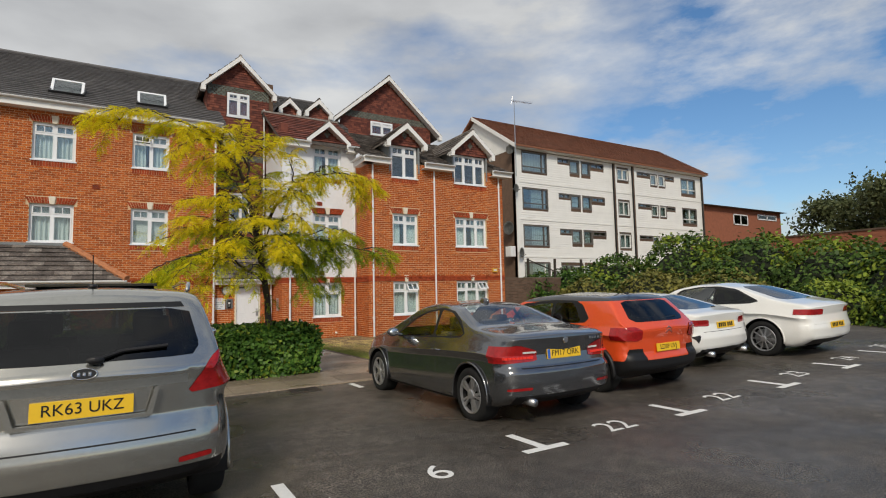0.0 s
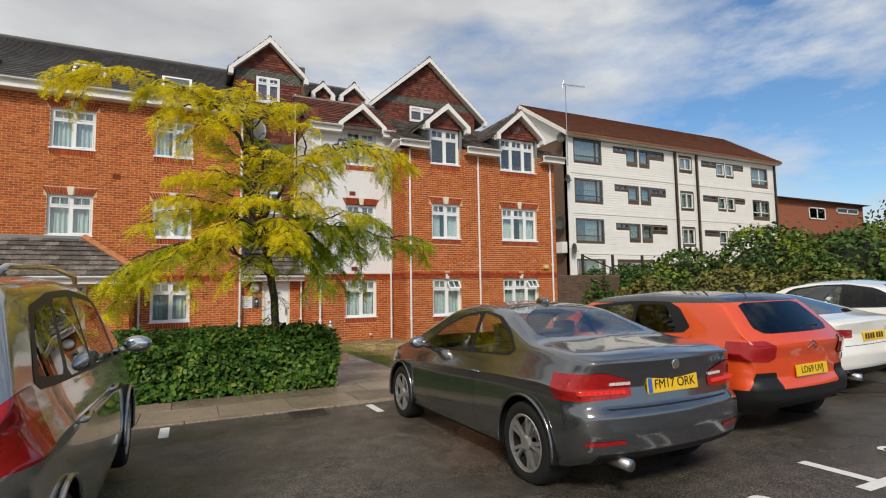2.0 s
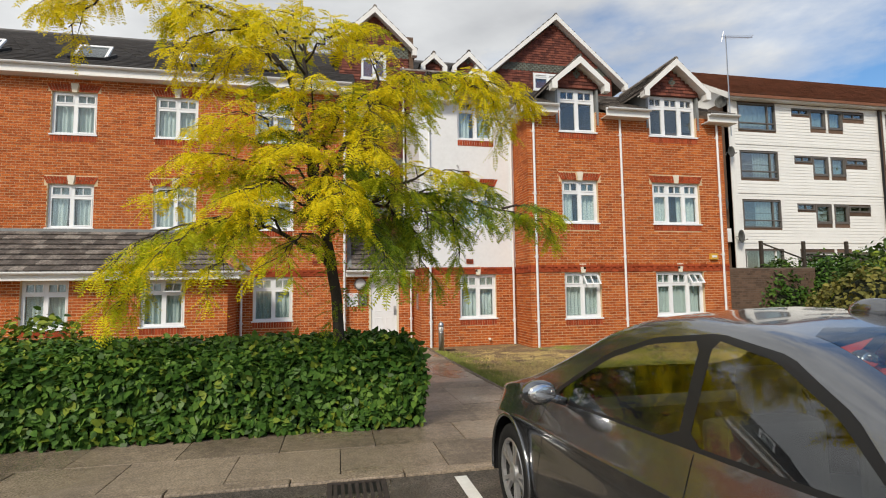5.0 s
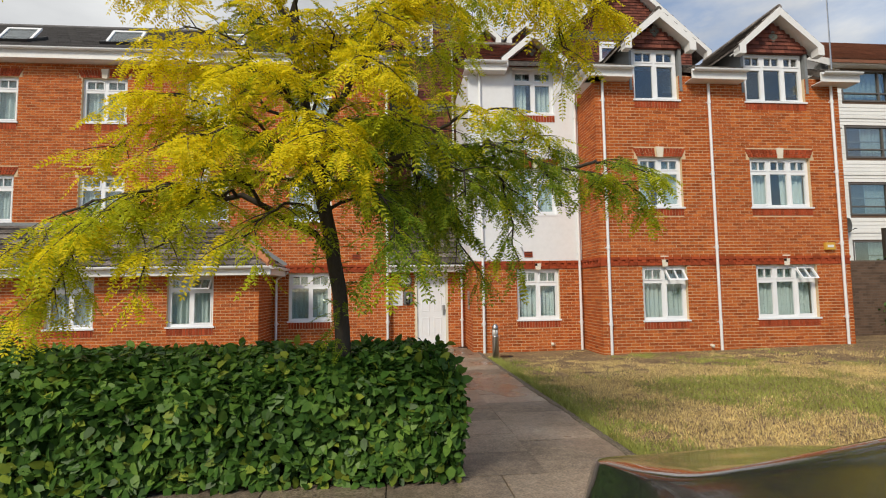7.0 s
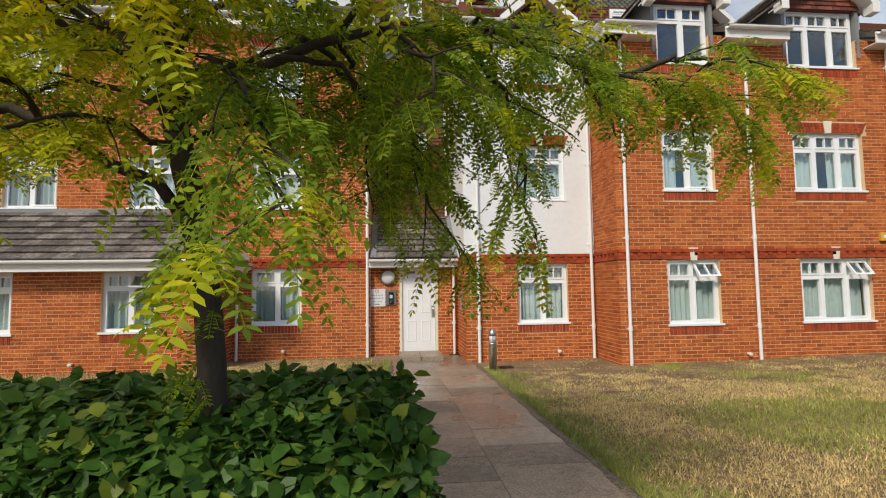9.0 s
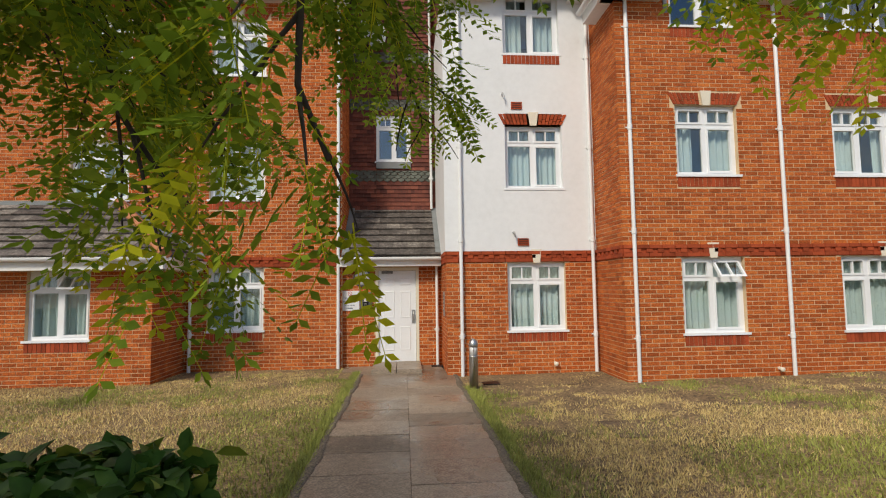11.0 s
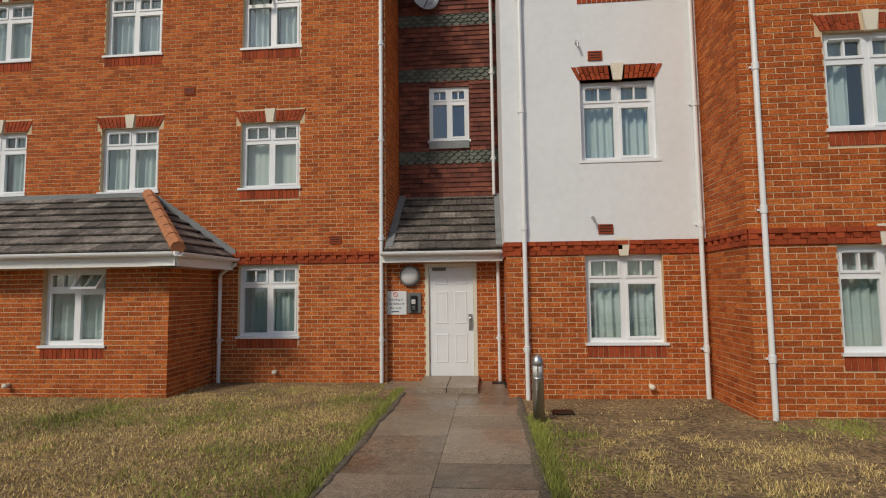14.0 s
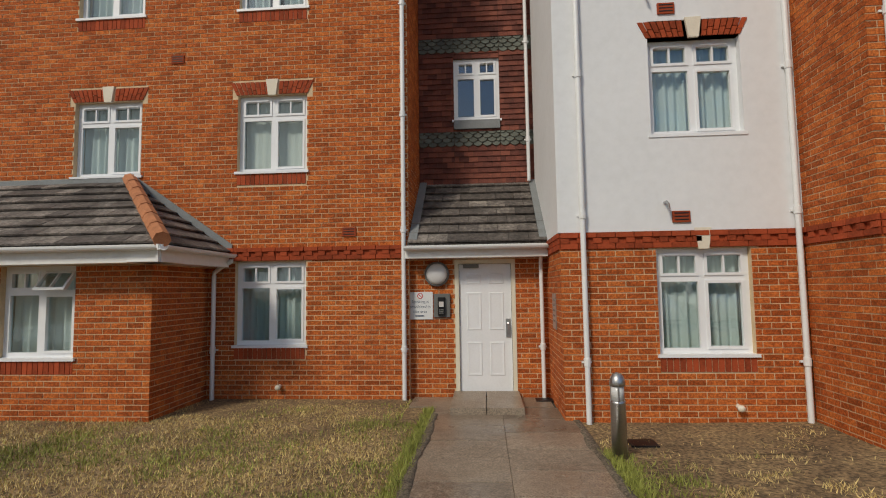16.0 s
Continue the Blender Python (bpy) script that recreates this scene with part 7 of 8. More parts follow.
def locust_tree():
    r = np.random.default_rng(21)
    t = thing("locust_tree", "golden honey locust tree with feathery yellow-green foliage rising from the hedge", "tree", (0, 0, 0))
    trunk = [(2.92, 11.08, -0.15), (2.91, 11.08, 0.3), (2.90, 11.07, 0.8), (2.87, 11.06, 1.3), (2.81, 11.03, 1.75), (2.74, 11.0, 2.1), (2.64, 11.03, 2.6), (2.55, 11.05, 3.1), (2.45, 11.06, 3.7)]
    tr = bmesh.new()
    fine = [tuple(np.interp(q, range(9), [p[k] for p in trunk]) + 0.012 * noise.noise(Vector((q * 1.7, k * 5.0, 1))) for k in range(3)) for q in np.linspace(0, 5, 26)]
    tube(tr, fine, 0.070, 14, True, 0.057)
    tube(tr, trunk[5:], 0.058, 10, True, 0.034)
    part("trunk", tr, BARK, t, smooth=True)
    tz = [p[2] for p in trunk]
    # main arms as paths: the long one reaches out to the west, the other spreads to the east
    arms = [[(2.45, 11.06, 3.7), (2.2, 11.02, 4.15), (1.92, 11.0, 4.48), (1.45, 10.98, 4.72), (0.75, 10.95, 4.86), (0.2, 10.92, 4.82), (-0.15, 10.9, 4.62)],
            [(2.62, 11.03, 2.6), (3.0, 11.0, 3.3), (3.5, 10.98, 3.85), (4.2, 10.95, 4.1), (4.8, 10.93, 4.05), (5.15, 10.9, 3.85)],
            [(2.5, 11.05, 3.4), (2.5, 11.1, 4.1), (2.42, 11.1, 4.6), (2.35, 11.1, 4.85)],
            [(2.70, 11.0, 2.1), (3.3, 10.95, 2.55), (4.1, 10.95, 2.65), (4.9, 11.0, 2.45), (5.55, 11.05, 2.2)],
            [(2.76, 10.98, 1.75), (2.2, 10.9, 2.15), (1.5, 10.85, 2.25), (0.95, 10.9, 1.85), (0.6, 10.95, 1.3)]]
    arm_r = [0.034, 0.036, 0.026, 0.03, 0.03]
    # limbs: root (trunk height, or arm and place along it), end, how much it arches
    limbs = [(("a", 0, 0.35), (1.05, 10.85, 4.05), 0.25), (("a", 0, 0.5), (1.35, 10.55, 4.35), 0.2), (("a", 0, 0.75), (0.1, 10.85, 4.25), 0.35), (("a", 0, 0.25), (1.45, 10.8, 3.75), 0.3), (("a", 0, 0.3), (2.0, 11.6, 4.8), 0.2),
             (("a", 0, 0.55), (0.9, 11.4, 4.75), 0.15), (("a", 0, 0.12), (1.75, 10.45, 4.0), 0.3),
             (("a", 1, 0.45), (3.6, 10.4, 3.85), 0.25), (("a", 1, 0.6), (4.5, 10.55, 3.7), 0.3), (("a", 1, 0.5), (4.2, 11.5, 4.35), 0.2), (("a", 1, 0.75), (5.0, 11.3, 3.55), 0.3), (("a", 1, 0.35), (3.3, 11.1, 4.45), 0.2), (("a", 1, 0.3), (3.2, 10.3, 3.4), 0.3), (("a", 1, 0.25), (3.9, 11.8, 3.7), 0.25),
             (("a", 2, 0.4), (2.9, 10.8, 4.5), 0.25), (("a", 2, 0.6), (3.2, 11.2, 4.75), 0.2), (("a", 2, 0.3), (2.1, 10.4, 4.3), 0.3), (("a", 2, 0.5), (1.8, 11.2, 4.85), 0.2),
             (("a", 3, 0.35), (3.9, 10.5, 2.1), 0.35), (("a", 3, 0.5), (4.35, 10.95, 1.62), 0.5), (("a", 3, 0.65), (4.75, 10.85, 2.05), 0.35), (("a", 3, 0.55), (4.9, 11.5, 2.75), 0.3), (("a", 3, 0.2), (4.0, 11.15, 1.62), 0.5), (("a", 3, 0.4), (4.3, 11.7, 2.5), 0.3), (("a", 3, 0.3), (4.3, 10.4, 2.75), 0.3), (("a", 3, 0.75), (5.3, 10.7, 2.35), 0.25), (("a", 3, 0.25), (3.85, 12.0, 1.9), 0.3), (("a", 3, 0.3), (3.6, 11.9, 1.9), 0.3), (("a", 3, 0.5), (4.6, 12.3, 2.1), 0.3),
             (("a", 4, 0.4), (1.2, 10.3, 1.75), 0.35), (("a", 4, 0.55), (0.65, 10.6, 1.75), 0.3), (("a", 4, 0.3), (1.6, 10.35, 1.55), 0.45), (("a", 4, 0.5), (1.1, 11.4, 1.9), 0.3), (("a", 4, 0.75), (0.45, 11.1, 1.45), 0.25), (("a", 4, 0.2), (1.9, 10.4, 2.3), 0.35),
             (2.3, (1.3, 10.75, 2.95), 0.3), (2.6, (1.45, 10.9, 3.3), 0.25), (2.45, (1.0, 10.95, 2.55), 0.35), (2.8, (1.85, 10.35, 3.3), 0.3), (2.2, (1.9, 10.1, 2.45), 0.35), (2.5, (2.4, 9.95, 2.85), 0.35), (2.9, (2.6, 10.25, 3.6), 0.3), (2.35, (2.9, 9.75, 2.35), 0.4), (2.2, (3.45, 9.9, 1.60), 0.42), (2.5, (3.3, 9.95, 2.9), 0.35),
             (2.4, (3.55, 10.1, 2.5), 0.35), (2.1, (2.9, 9.75, 2.25), 0.35), (2.0, (2.3, 10.25, 1.75), 0.4), (2.7, (2.9, 10.4, 3.3), 0.3), (3.0, (3.4, 10.7, 3.75), 0.3), (2.3, (2.6, 12.1, 2.6), 0.35), (2.6, (3.3, 12.1, 3.1), 0.3), (2.9, (2.2, 12.0, 3.6), 0.3), (2.5, (1.6, 11.9, 2.7), 0.35), (3.1, (3.0, 11.8, 4.1), 0.25), (2.2, (1.4, 11.6, 2.2), 0.35), (3.3, (1.9, 11.7, 4.1), 0.25), (2.05, (3.35, 11.35, 2.25), 0.3), (2.3, (3.6, 11.6, 2.75), 0.3)]

    def along(pts, u):
        n = len(pts) - 1
        i = min(int(u * n), n - 1)
        return np.array(pts[i]) + (np.array(pts[i + 1]) - np.array(pts[i])) * (u * n - i)

    curves = [(np.array([along(a, q) for q in np.linspace(0, 1, 16)]), rad, 1.0) for a, rad in zip(arms, arm_r)]
    for root, e, arch in limbs:
        a = along(arms[root[1]], root[2]) if isinstance(root, tuple) else np.array([np.interp(root, tz, [p[k] for p in trunk]) for k in range(3)])
        e = np.array(e)
        ctrl = a + (e - a) * 0.55 + np.array([0, 0, arch * np.linalg.norm(e - a)])
        s = np.linspace(0, 1, 12)[:, None]
        curves.append(((1 - s) ** 2 * a + 2 * s * (1 - s) * ctrl + s ** 2 * e, 0.017, 0.0))
    FP, FD, FL, FY = [], [], [], []

    def frond(p, d, length, score):
        FP.append(p)
        FD.append(d / np.linalg.norm(d))
        FL.append(length)
        FY.append(score)

    for P, rad, is_arm in curves:
        n = len(P)
        P = P.copy()
        P[1:] += r.normal(0, 0.022, (n - 1, 3))
        while len(P) > 4 and in_way(P[-1]):
            P = P[:-1]
        n = len(P)
        lb = bmesh.new()
        tube(lb, [tuple(p) for p in P], rad, 7, True, 0.005)
        seglen = float(np.sum(np.linalg.norm(np.diff(P, axis=0), axis=1)))
        nb = int(seglen * 9.5)
        for k in range(nb):
            u = (0.30 if is_arm else 0.22) + (0.70 if is_arm else 0.78) * (k + r.uniform(0, 1)) / nb
            i = min(int(u * (n - 1)), n - 2)
            b = P[i] + (P[i + 1] - P[i]) * (u * (n - 1) - i)
            dirm = unit((P[i + 1] - P[i])[None])[0]
            side = np.cross(dirm, [0, 0, 1.0])
            side /= np.linalg.norm(side) + 1e-9
            sg = 1 if k % 2 else -1
            d = dirm * r.uniform(0.4, 1.0) + side * sg * r.uniform(0.4, 0.9) + np.array([0, 0, r.uniform(-0.1, 0.28)])
            d /= np.linalg.norm(d)
            bl = r.uniform(0.22, 0.50) * (1.1 - 0.35 * u)
            m = 5
            tw = [b]
            dd = d.copy()
            for j in range(m):
                dd = dd + np.array([0, 0, -0.11]) + r.normal(0, 0.06, 3)
                dd /= np.linalg.norm(dd)
                tw.append(tw[-1] + dd * bl / m)
            if any(in_way(p) for p in tw):
                continue
            tube(lb, [tuple(p) for p in tw], 0.0055, 4, False, 0.002)
            flat = np.cross(dd, [0, 0, 1.0])
            flat /= np.linalg.norm(flat) + 1e-9
            for j in range(1, m + 1):
                q = tw[j]
                # golden tips, plus sunny south and shaded low rear painted as leaf colour
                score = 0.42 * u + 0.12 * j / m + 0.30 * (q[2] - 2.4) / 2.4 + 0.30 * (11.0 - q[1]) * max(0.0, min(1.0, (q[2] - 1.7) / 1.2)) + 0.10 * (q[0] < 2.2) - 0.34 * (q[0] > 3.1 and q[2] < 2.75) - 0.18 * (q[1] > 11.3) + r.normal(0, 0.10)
                for sd in ((1, -1) if j < m else (1, -1, 0.35, -0.35, 0)):
                    fd = dd * r.uniform(0.35, 0.75) + flat * sd * r.uniform(0.6, 1.0) + np.array([0, 0, r.uniform(-0.45, 0.12)]) + r.normal(0, 0.14, 3)
                    frond(q + r.normal(0, 0.01, 3), fd, r.uniform(0.12, 0.22), score)
        part("limb", lb, BARK, t, smooth=True)
    # water shoots and a few leaves low on the trunk
    for z in np.linspace(0.95, 2.0, 26):
        a = np.array([np.interp(z, tz, [p[k] for p in trunk]) for k in range(3)])
        an = r.uniform(0, 2 * np.pi)
        d = np.array([math.cos(an), math.sin(an), r.uniform(-0.5, 0.3)])
        for q in range(2):
            frond(a + d * 0.07, d + r.normal(0, 0.4, 3), r.uniform(0.13, 0.22), 0.1)
    FP, FD, FL, FY = np.array(FP), np.array(FD), np.array(FL), np.array(FY)
    tips = FP + FD * FL[:, None] + np.array([0, 0, -0.3]) * FL[:, None]
    clear = np.array([not in_way(a) and not in_way(b) for a, b in zip(FP, tips)])
    FP, FD, FL, FY = FP[clear], FD[clear], FL[clear], FY[clear]
    nf = len(FP)
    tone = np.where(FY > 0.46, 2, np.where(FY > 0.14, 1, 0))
    near = (FP[:, 1] < 10.75) & (FP[:, 2] < 2.9) & (FP[:, 0] > 2.2)
    S = unit(np.cross(FD, np.tile([0, 0, 1.0], (nf, 1)) + r.normal(0, 0.3, (nf, 3))))
    N = unit(np.cross(S, FD))
    V6, V4 = {k: [] for k in range(3)}, {k: [] for k in range(3)}

    def leaflets(base, dirn, nn, ll, wide):
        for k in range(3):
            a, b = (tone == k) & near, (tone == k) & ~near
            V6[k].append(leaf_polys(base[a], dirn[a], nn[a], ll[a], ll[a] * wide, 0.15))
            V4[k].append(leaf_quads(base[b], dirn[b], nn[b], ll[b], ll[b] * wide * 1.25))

    K = 8
    for k in range(K):
        f = 0.14 + 0.82 * k / (K - 1)
        base = FP + FD * (FL * f)[:, None] + np.array([0, 0, -0.30 * f * f]) * FL[:, None]
        ll = FL * (0.225 - 0.09 * abs(f - 0.45)) * r.uniform(0.9, 1.1, nf)
        for sg in (1, -1):
            leaflets(base, S * sg * 0.9 + FD * 0.45 + N * -0.15 + r.normal(0, 0.08, (nf, 3)), N + r.normal(0, 0.2, (nf, 3)), ll, 0.36)
    leaflets(FP + FD * (FL * 0.97)[:, None] + np.array([0, 0, -0.29]) * FL[:, None], FD, N, FL * 0.18, 0.36)
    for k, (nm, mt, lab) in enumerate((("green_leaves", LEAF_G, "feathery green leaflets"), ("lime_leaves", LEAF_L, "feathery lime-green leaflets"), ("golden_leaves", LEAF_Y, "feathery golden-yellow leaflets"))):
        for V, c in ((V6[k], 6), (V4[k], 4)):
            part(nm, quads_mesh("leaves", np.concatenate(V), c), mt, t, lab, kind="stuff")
    # leaf stalks
    w = 0.0018
    Q = np.zeros((nf, 4, 3))
    tip = FP + FD * FL[:, None] + np.array([0, 0, -0.28]) * FL[:, None]
    Q[:, 0], Q[:, 1], Q[:, 2], Q[:, 3] = FP - S * w, FP + S * w, tip + S * w * 0.5, tip - S * w * 0.5
    part("stalk", quads_mesh("stalks", Q.reshape(-1, 3), 4), LEAF_L, t, kind="stuff")


locust_tree()


def surface_leaves(r, n, pts, nrm, size, spread=0.8, up=0.3, wide=0.52):
    D = np.cross(nrm, r.normal(0, 1, (n, 3)))
    D = unit(D) * 0.8 + nrm * 0.35 + np.array([0, 0, -0.25])
    Nn = unit(nrm + r.normal(0, spread * 0.5, (n, 3)) + np.array([0, 0, up]))
    L = r.uniform(0.75, 1.25, n) * size
    return leaf_polys(pts, D, Nn, L, L * wide, 0.3)


def hedge(x0, x1, y0, y1, top, n, seed):
    r = np.random.default_rng(seed)
    h = thing("laurel_hedge", "clipped laurel hedge with glossy dark green leaves", "hedge")
    zf = lambda x, y: top + 0.05 * noise.noise(Vector((x * 1.1, y * 1.1, 7))) + 0.035 * noise.noise(Vector((x * 3.5, y * 3.5, 9)))
    # near-black box painted as the shade deep between the leaves
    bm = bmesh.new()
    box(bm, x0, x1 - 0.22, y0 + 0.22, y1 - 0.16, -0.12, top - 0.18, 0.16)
    part("hedge_shade_core", bm, mat("hedge_shade", (0.012, 0.02, 0.008), 0.95, var=0.5, scale=12, bump=0.8, bscale=30), h)
    P, N = [], []
    W, D, H = x1 - x0, y1 - y0, top + 0.1
    areas = np.array([W * H, W * D, D * H, W * H * 0.4])
    for face, cnt in enumerate((areas / areas.sum() * n).astype(int)):
        u, v = r.uniform(0, 1, cnt), r.uniform(0, 1, cnt)
        for a, b in zip(u, v):
            dp = abs(r.normal(0, 0.07))
            if face == 0:
                x, z = x0 + a * W, -0.06 + b * (top + 0.02)
                y = y0 + dp + 0.06 * noise.noise(Vector((x * 2, z * 2, 2))) + 0.30 * max(0, (z - top + 0.32) / 0.32) ** 2
                nn = (0, -1, 0.35)
            elif face == 1:
                x, y = x0 + a * W, y0 + b * D
                z = zf(x, y) - dp - 0.22 * max(0, 1 - (y - y0) / 0.32) ** 2 - 0.16 * max(0, 1 - (x1 - x) / 0.30) ** 2
                nn = (0, -0.15, 1)
            elif face == 2:
                y, z = y0 + a * D, -0.06 + b * (top + 0.02)
                x = x1 - dp - 0.06 * noise.noise(Vector((y * 2, z * 2, 4))) - 0.24 * max(0, (z - top + 0.3) / 0.3) ** 2
                nn = (1, -0.1, 0.35)
            else:
                x, z = x0 + a * W, top * (0.3 + 0.7 * b)
                y = y1 - dp
                nn = (0, 1, 0.4)
            P.append((x, y, z))
            N.append(nn)
    P, N = np.array(P), unit(np.array(N, dtype=float) + r.normal(0, 0.35, (len(P), 3)))
    m = len(P)
    V = surface_leaves(r, m, P, N, 0.096, wide=0.58).reshape(m, 6, 3)
    young = r.uniform(0, 1, m) < 0.09
    part("leaves", quads_mesh("hl", V[~young].reshape(-1, 3), 6), LEAF_H, h, "glossy dark green laurel leaves", kind="stuff")
    part("young_leaves", quads_mesh("hy", V[young].reshape(-1, 3), 6), LEAF_HY, h, "pale young leaves", kind="stuff")
    return h


hedge(-7.5, 3.84, 10.76, 11.98, 0.87, 38000, 5)


def shrub(name, label, lumps, n, size, mats, seed, category="shrub", core=True, base=-0.1):
    """A mass of leaves over overlapping mounds, with gaps and sprays that stick out."""
    r = np.random.default_rng(seed)
    s = thing(name, label, category)
    if core:
        # near-black mounds under the leaves give the shrub's inner shade as colour
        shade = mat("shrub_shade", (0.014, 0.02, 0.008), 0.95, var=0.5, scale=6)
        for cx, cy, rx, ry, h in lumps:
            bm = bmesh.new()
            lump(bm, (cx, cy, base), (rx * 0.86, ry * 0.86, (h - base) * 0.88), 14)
            part("shade_mound", bm, shade, s)
    P, N, T = [], [], []
    w = np.array([l[2] * l[3] + (l[2] + l[3]) * l[4] for l in lumps])
    for (cx, cy, rx, ry, h), cnt in zip(lumps, (w / w.sum() * n).astype(int)):
        th = r.uniform(0, 2 * np.pi, cnt)
        cz = r.uniform(0.0, 1, cnt)
        sr = np.sqrt(1 - cz ** 2)
        d = np.stack([np.cos(th) * sr, np.sin(th) * sr, cz], 1)
        k = np.array([1 + 0.16 * noise.noise(Vector((cx + q[0] * 2.4, cy + q[1] * 2.4, q[2] * 2.4))) + 0.07 * noise.noise(Vector((cx + q[0] * 7, cy + q[1] * 7, q[2] * 7))) for q in d])
        k += r.normal(0, 0.03, cnt) + (r.uniform(0, 1, cnt) < 0.03) * r.uniform(0, 0.12, cnt)
        P.append(np.stack([cx + d[:, 0] * rx * k, cy + d[:, 1] * ry * k, base + d[:, 2] * (h - base) * k], 1))
        N.append(d)
        T.append(np.array([noise.noise(Vector((p[0] * 0.45, p[1] * 0.45, p[2] * 0.6))) for p in P[-1]]) + r.normal(0, 0.12, cnt))
    P, N, T = np.concatenate(P), np.concatenate(N), np.concatenate(T)
    V = surface_leaves(r, len(P), P, unit(N + r.normal(0, 0.5, N.shape)), size, 1.0, 0.5, 0.62).reshape(len(P), 6, 3)
    pick = T > 0.16
    part("leaves", quads_mesh("sl", V[~pick].reshape(-1, 3), 6), mats[0], s, kind="stuff")
    part("lighter_leaves", quads_mesh("sm", V[pick].reshape(-1, 3), 6), mats[1], s, kind="stuff")
    return s


shrub("bramble_bank", "overgrown bank of brambles and ivy, dark green", [(20.8, 17.8, 2.6, 2.3, 2.95), (22.8, 15.2, 3.1, 2.6, 3.65), (23.0, 12.2, 3.2, 2.6, 3.45), (22.6, 9.2, 2.7, 2.3, 3.05), (21.6, 6.6, 2.2, 2.0, 2.6), (22, 4.0, 2.4, 2.2, 2.5)], 26000, 0.17, (LEAF_B, LEAF_HY), 31)
shrub("bramble_slope", "dry olive-green bramble slope below the bank", [(18.9, 17.4, 1.9, 2.0, 1.95), (19.2, 14.6, 2.0, 2.2, 2.1), (19.6, 11.6, 1.9, 2.1, 1.95)], 11000, 0.15, (LEAF_B2, LEAF_B), 32)
shrub("clipped_shrub", "low clipped green shrub at the end of the car park", [(19.4, 8.2, 1.4, 1.7, 1.5), (18.8, 5.2, 1.3, 2.0, 1.4)], 7000, 0.13, (LEAF_B, LEAF_HY), 33)
shrub("ivy_mass", "dark green ivy climbing over the boundary wall", [(18.4, 20.6, 1.5, 0.7, 2.25), (20.5, 20.6, 1.8, 1.0, 2.5)], 6500, 0.13, (LEAF_H, LEAF_B), 34)
shrub("variegated_shrub", "pale variegated shrub growing through the hedge", [(-0.5, 11.6, 1.1, 0.75, 1.08), (-2.2, 11.7, 1.4, 0.85, 1.32), (-4.2, 11.8, 1.3, 0.85, 1.35)], 9000, 0.085, (LEAF_H, LEAF_HY), 35, core=False)
shrub("purple_shrub", "small dark red-leaved shrub by the lawn", [(0.35, 14.2, 0.35, 0.3, 0.35)], 500, 0.07, (mat("red_leaf", (0.16, 0.04, 0.03), 0.5, var=0.4, per=0.6), LEAF_B), 36, core=False)


def far_tree(x, y, z0, h, rad, seed):
    r = np.random.default_rng(seed)
    t = thing("far_tree", "grey-green broadleaf tree beyond the boundary wall", "tree", group="trees beyond the wall")
    bm = bmesh.new()
    tube(bm, [(x, y, z0), (x + 0.2, y, z0 + h * 0.35), (x - 0.1, y, z0 + h * 0.8)], 0.25, 8, True, 0.06)
    for k in range(6):
        a = k * 1.05
        tube(bm, [(x, y, z0 + h * (0.3 + 0.06 * k)), (x + rad * 0.4 * math.cos(a), y + rad * 0.4 * math.sin(a), z0 + h * (0.5 + 0.06 * k)), (x + rad * 0.75 * math.cos(a), y + rad * 0.75 * math.sin(a), z0 + h * (0.6 + 0.06 * k))], 0.09, 5, True, 0.02)
    part("trunk", bm, BARK, t)
    P = []
    for k in range(26):
        a, rr, hh = r.uniform(0, 6.28), rad * math.sqrt(r.uniform(0, 0.85)), r.uniform(0.38, 0.95)
        rr *= math.sqrt(max(0.12, 1 - ((hh - 0.55) / 0.5) ** 2))
        c = np.array([x + rr * math.cos(a), y + rr * math.sin(a), z0 + h * hh])
        P.append(c + r.normal(0, 1, (190, 3)) * np.array([0.2, 0.2, 0.14]) * rad)
    P = np.concatenate(P)
    V = surface_leaves(r, len(P), P, unit(r.normal(0, 1, P.shape)), 0.42)
    part("crown", quads_mesh("ft", V, 6), LEAF_F, t, kind="stuff")


for i, (x, y, h, rad) in enumerate(((64, 25, 12.5, 4.2), (61, 19, 13.6, 4.4), (58, 13.5, 14.4, 4.6), (56, 8.5, 14.8, 4.6), (60, 4, 15.5, 5.0), (70, 22, 15.0, 5.0))):
    far_tree(x, y, -0.3, h * 0.86, rad, 50 + i)


# ---- boundary wall, white building, distance ----
bw = structure("wall_boundary", "dark brown brick boundary wall beside the east wing")
bm = bmesh.new()
wall_mass(bm, south(20.2), 14.9, 19.5, -0.4, 2.05, [])
part("mortar_bed", bm, mat("old_mortar", (0.14, 0.11, 0.085), 0.95, var=0.3), bw)
bricks(bw, south(20.2), 'x', 14.9, 19.5, -0.3, 2.05, [], material=BRICK_OLD)
for px in (17.7, 19.5, 21.4):
    p = thing("fence_post", "weathered dark timber fence post behind the wall", "post", group="fence posts")
    bm = bmesh.new()
    box(bm, px - 0.05, px + 0.05, 20.55, 20.65, -0.3, 3.02, 0.01)
    part("post", bm, BARK, p)
    if px < 21:
        bm = bmesh.new()
        tube(bm, [(px, 20.6, 2.95 if px < 18 else 2.5), (px + 1.85, 20.6, 2.35 if px < 18 else 2.45)], 0.03, 6)
        part("rail", bm, BARK, p)
lwall = structure("wall_far_boundary", "long red brick boundary wall above the shrubs")
bm = bmesh.new()
box(bm, 28.0, 28.25, -12, 18.5, -0.4, 3.72)
part("wall_core", bm, BRICK_FAR, lwall)
bricks(lwall, west(28.0), 'y', -2, 18.5, 2.2, 3.70, [], material=BRICK_FAR)
bm = bmesh.new()
box(bm, 27.95, 28.3, -12, 18.5, 3.72, 3.80)
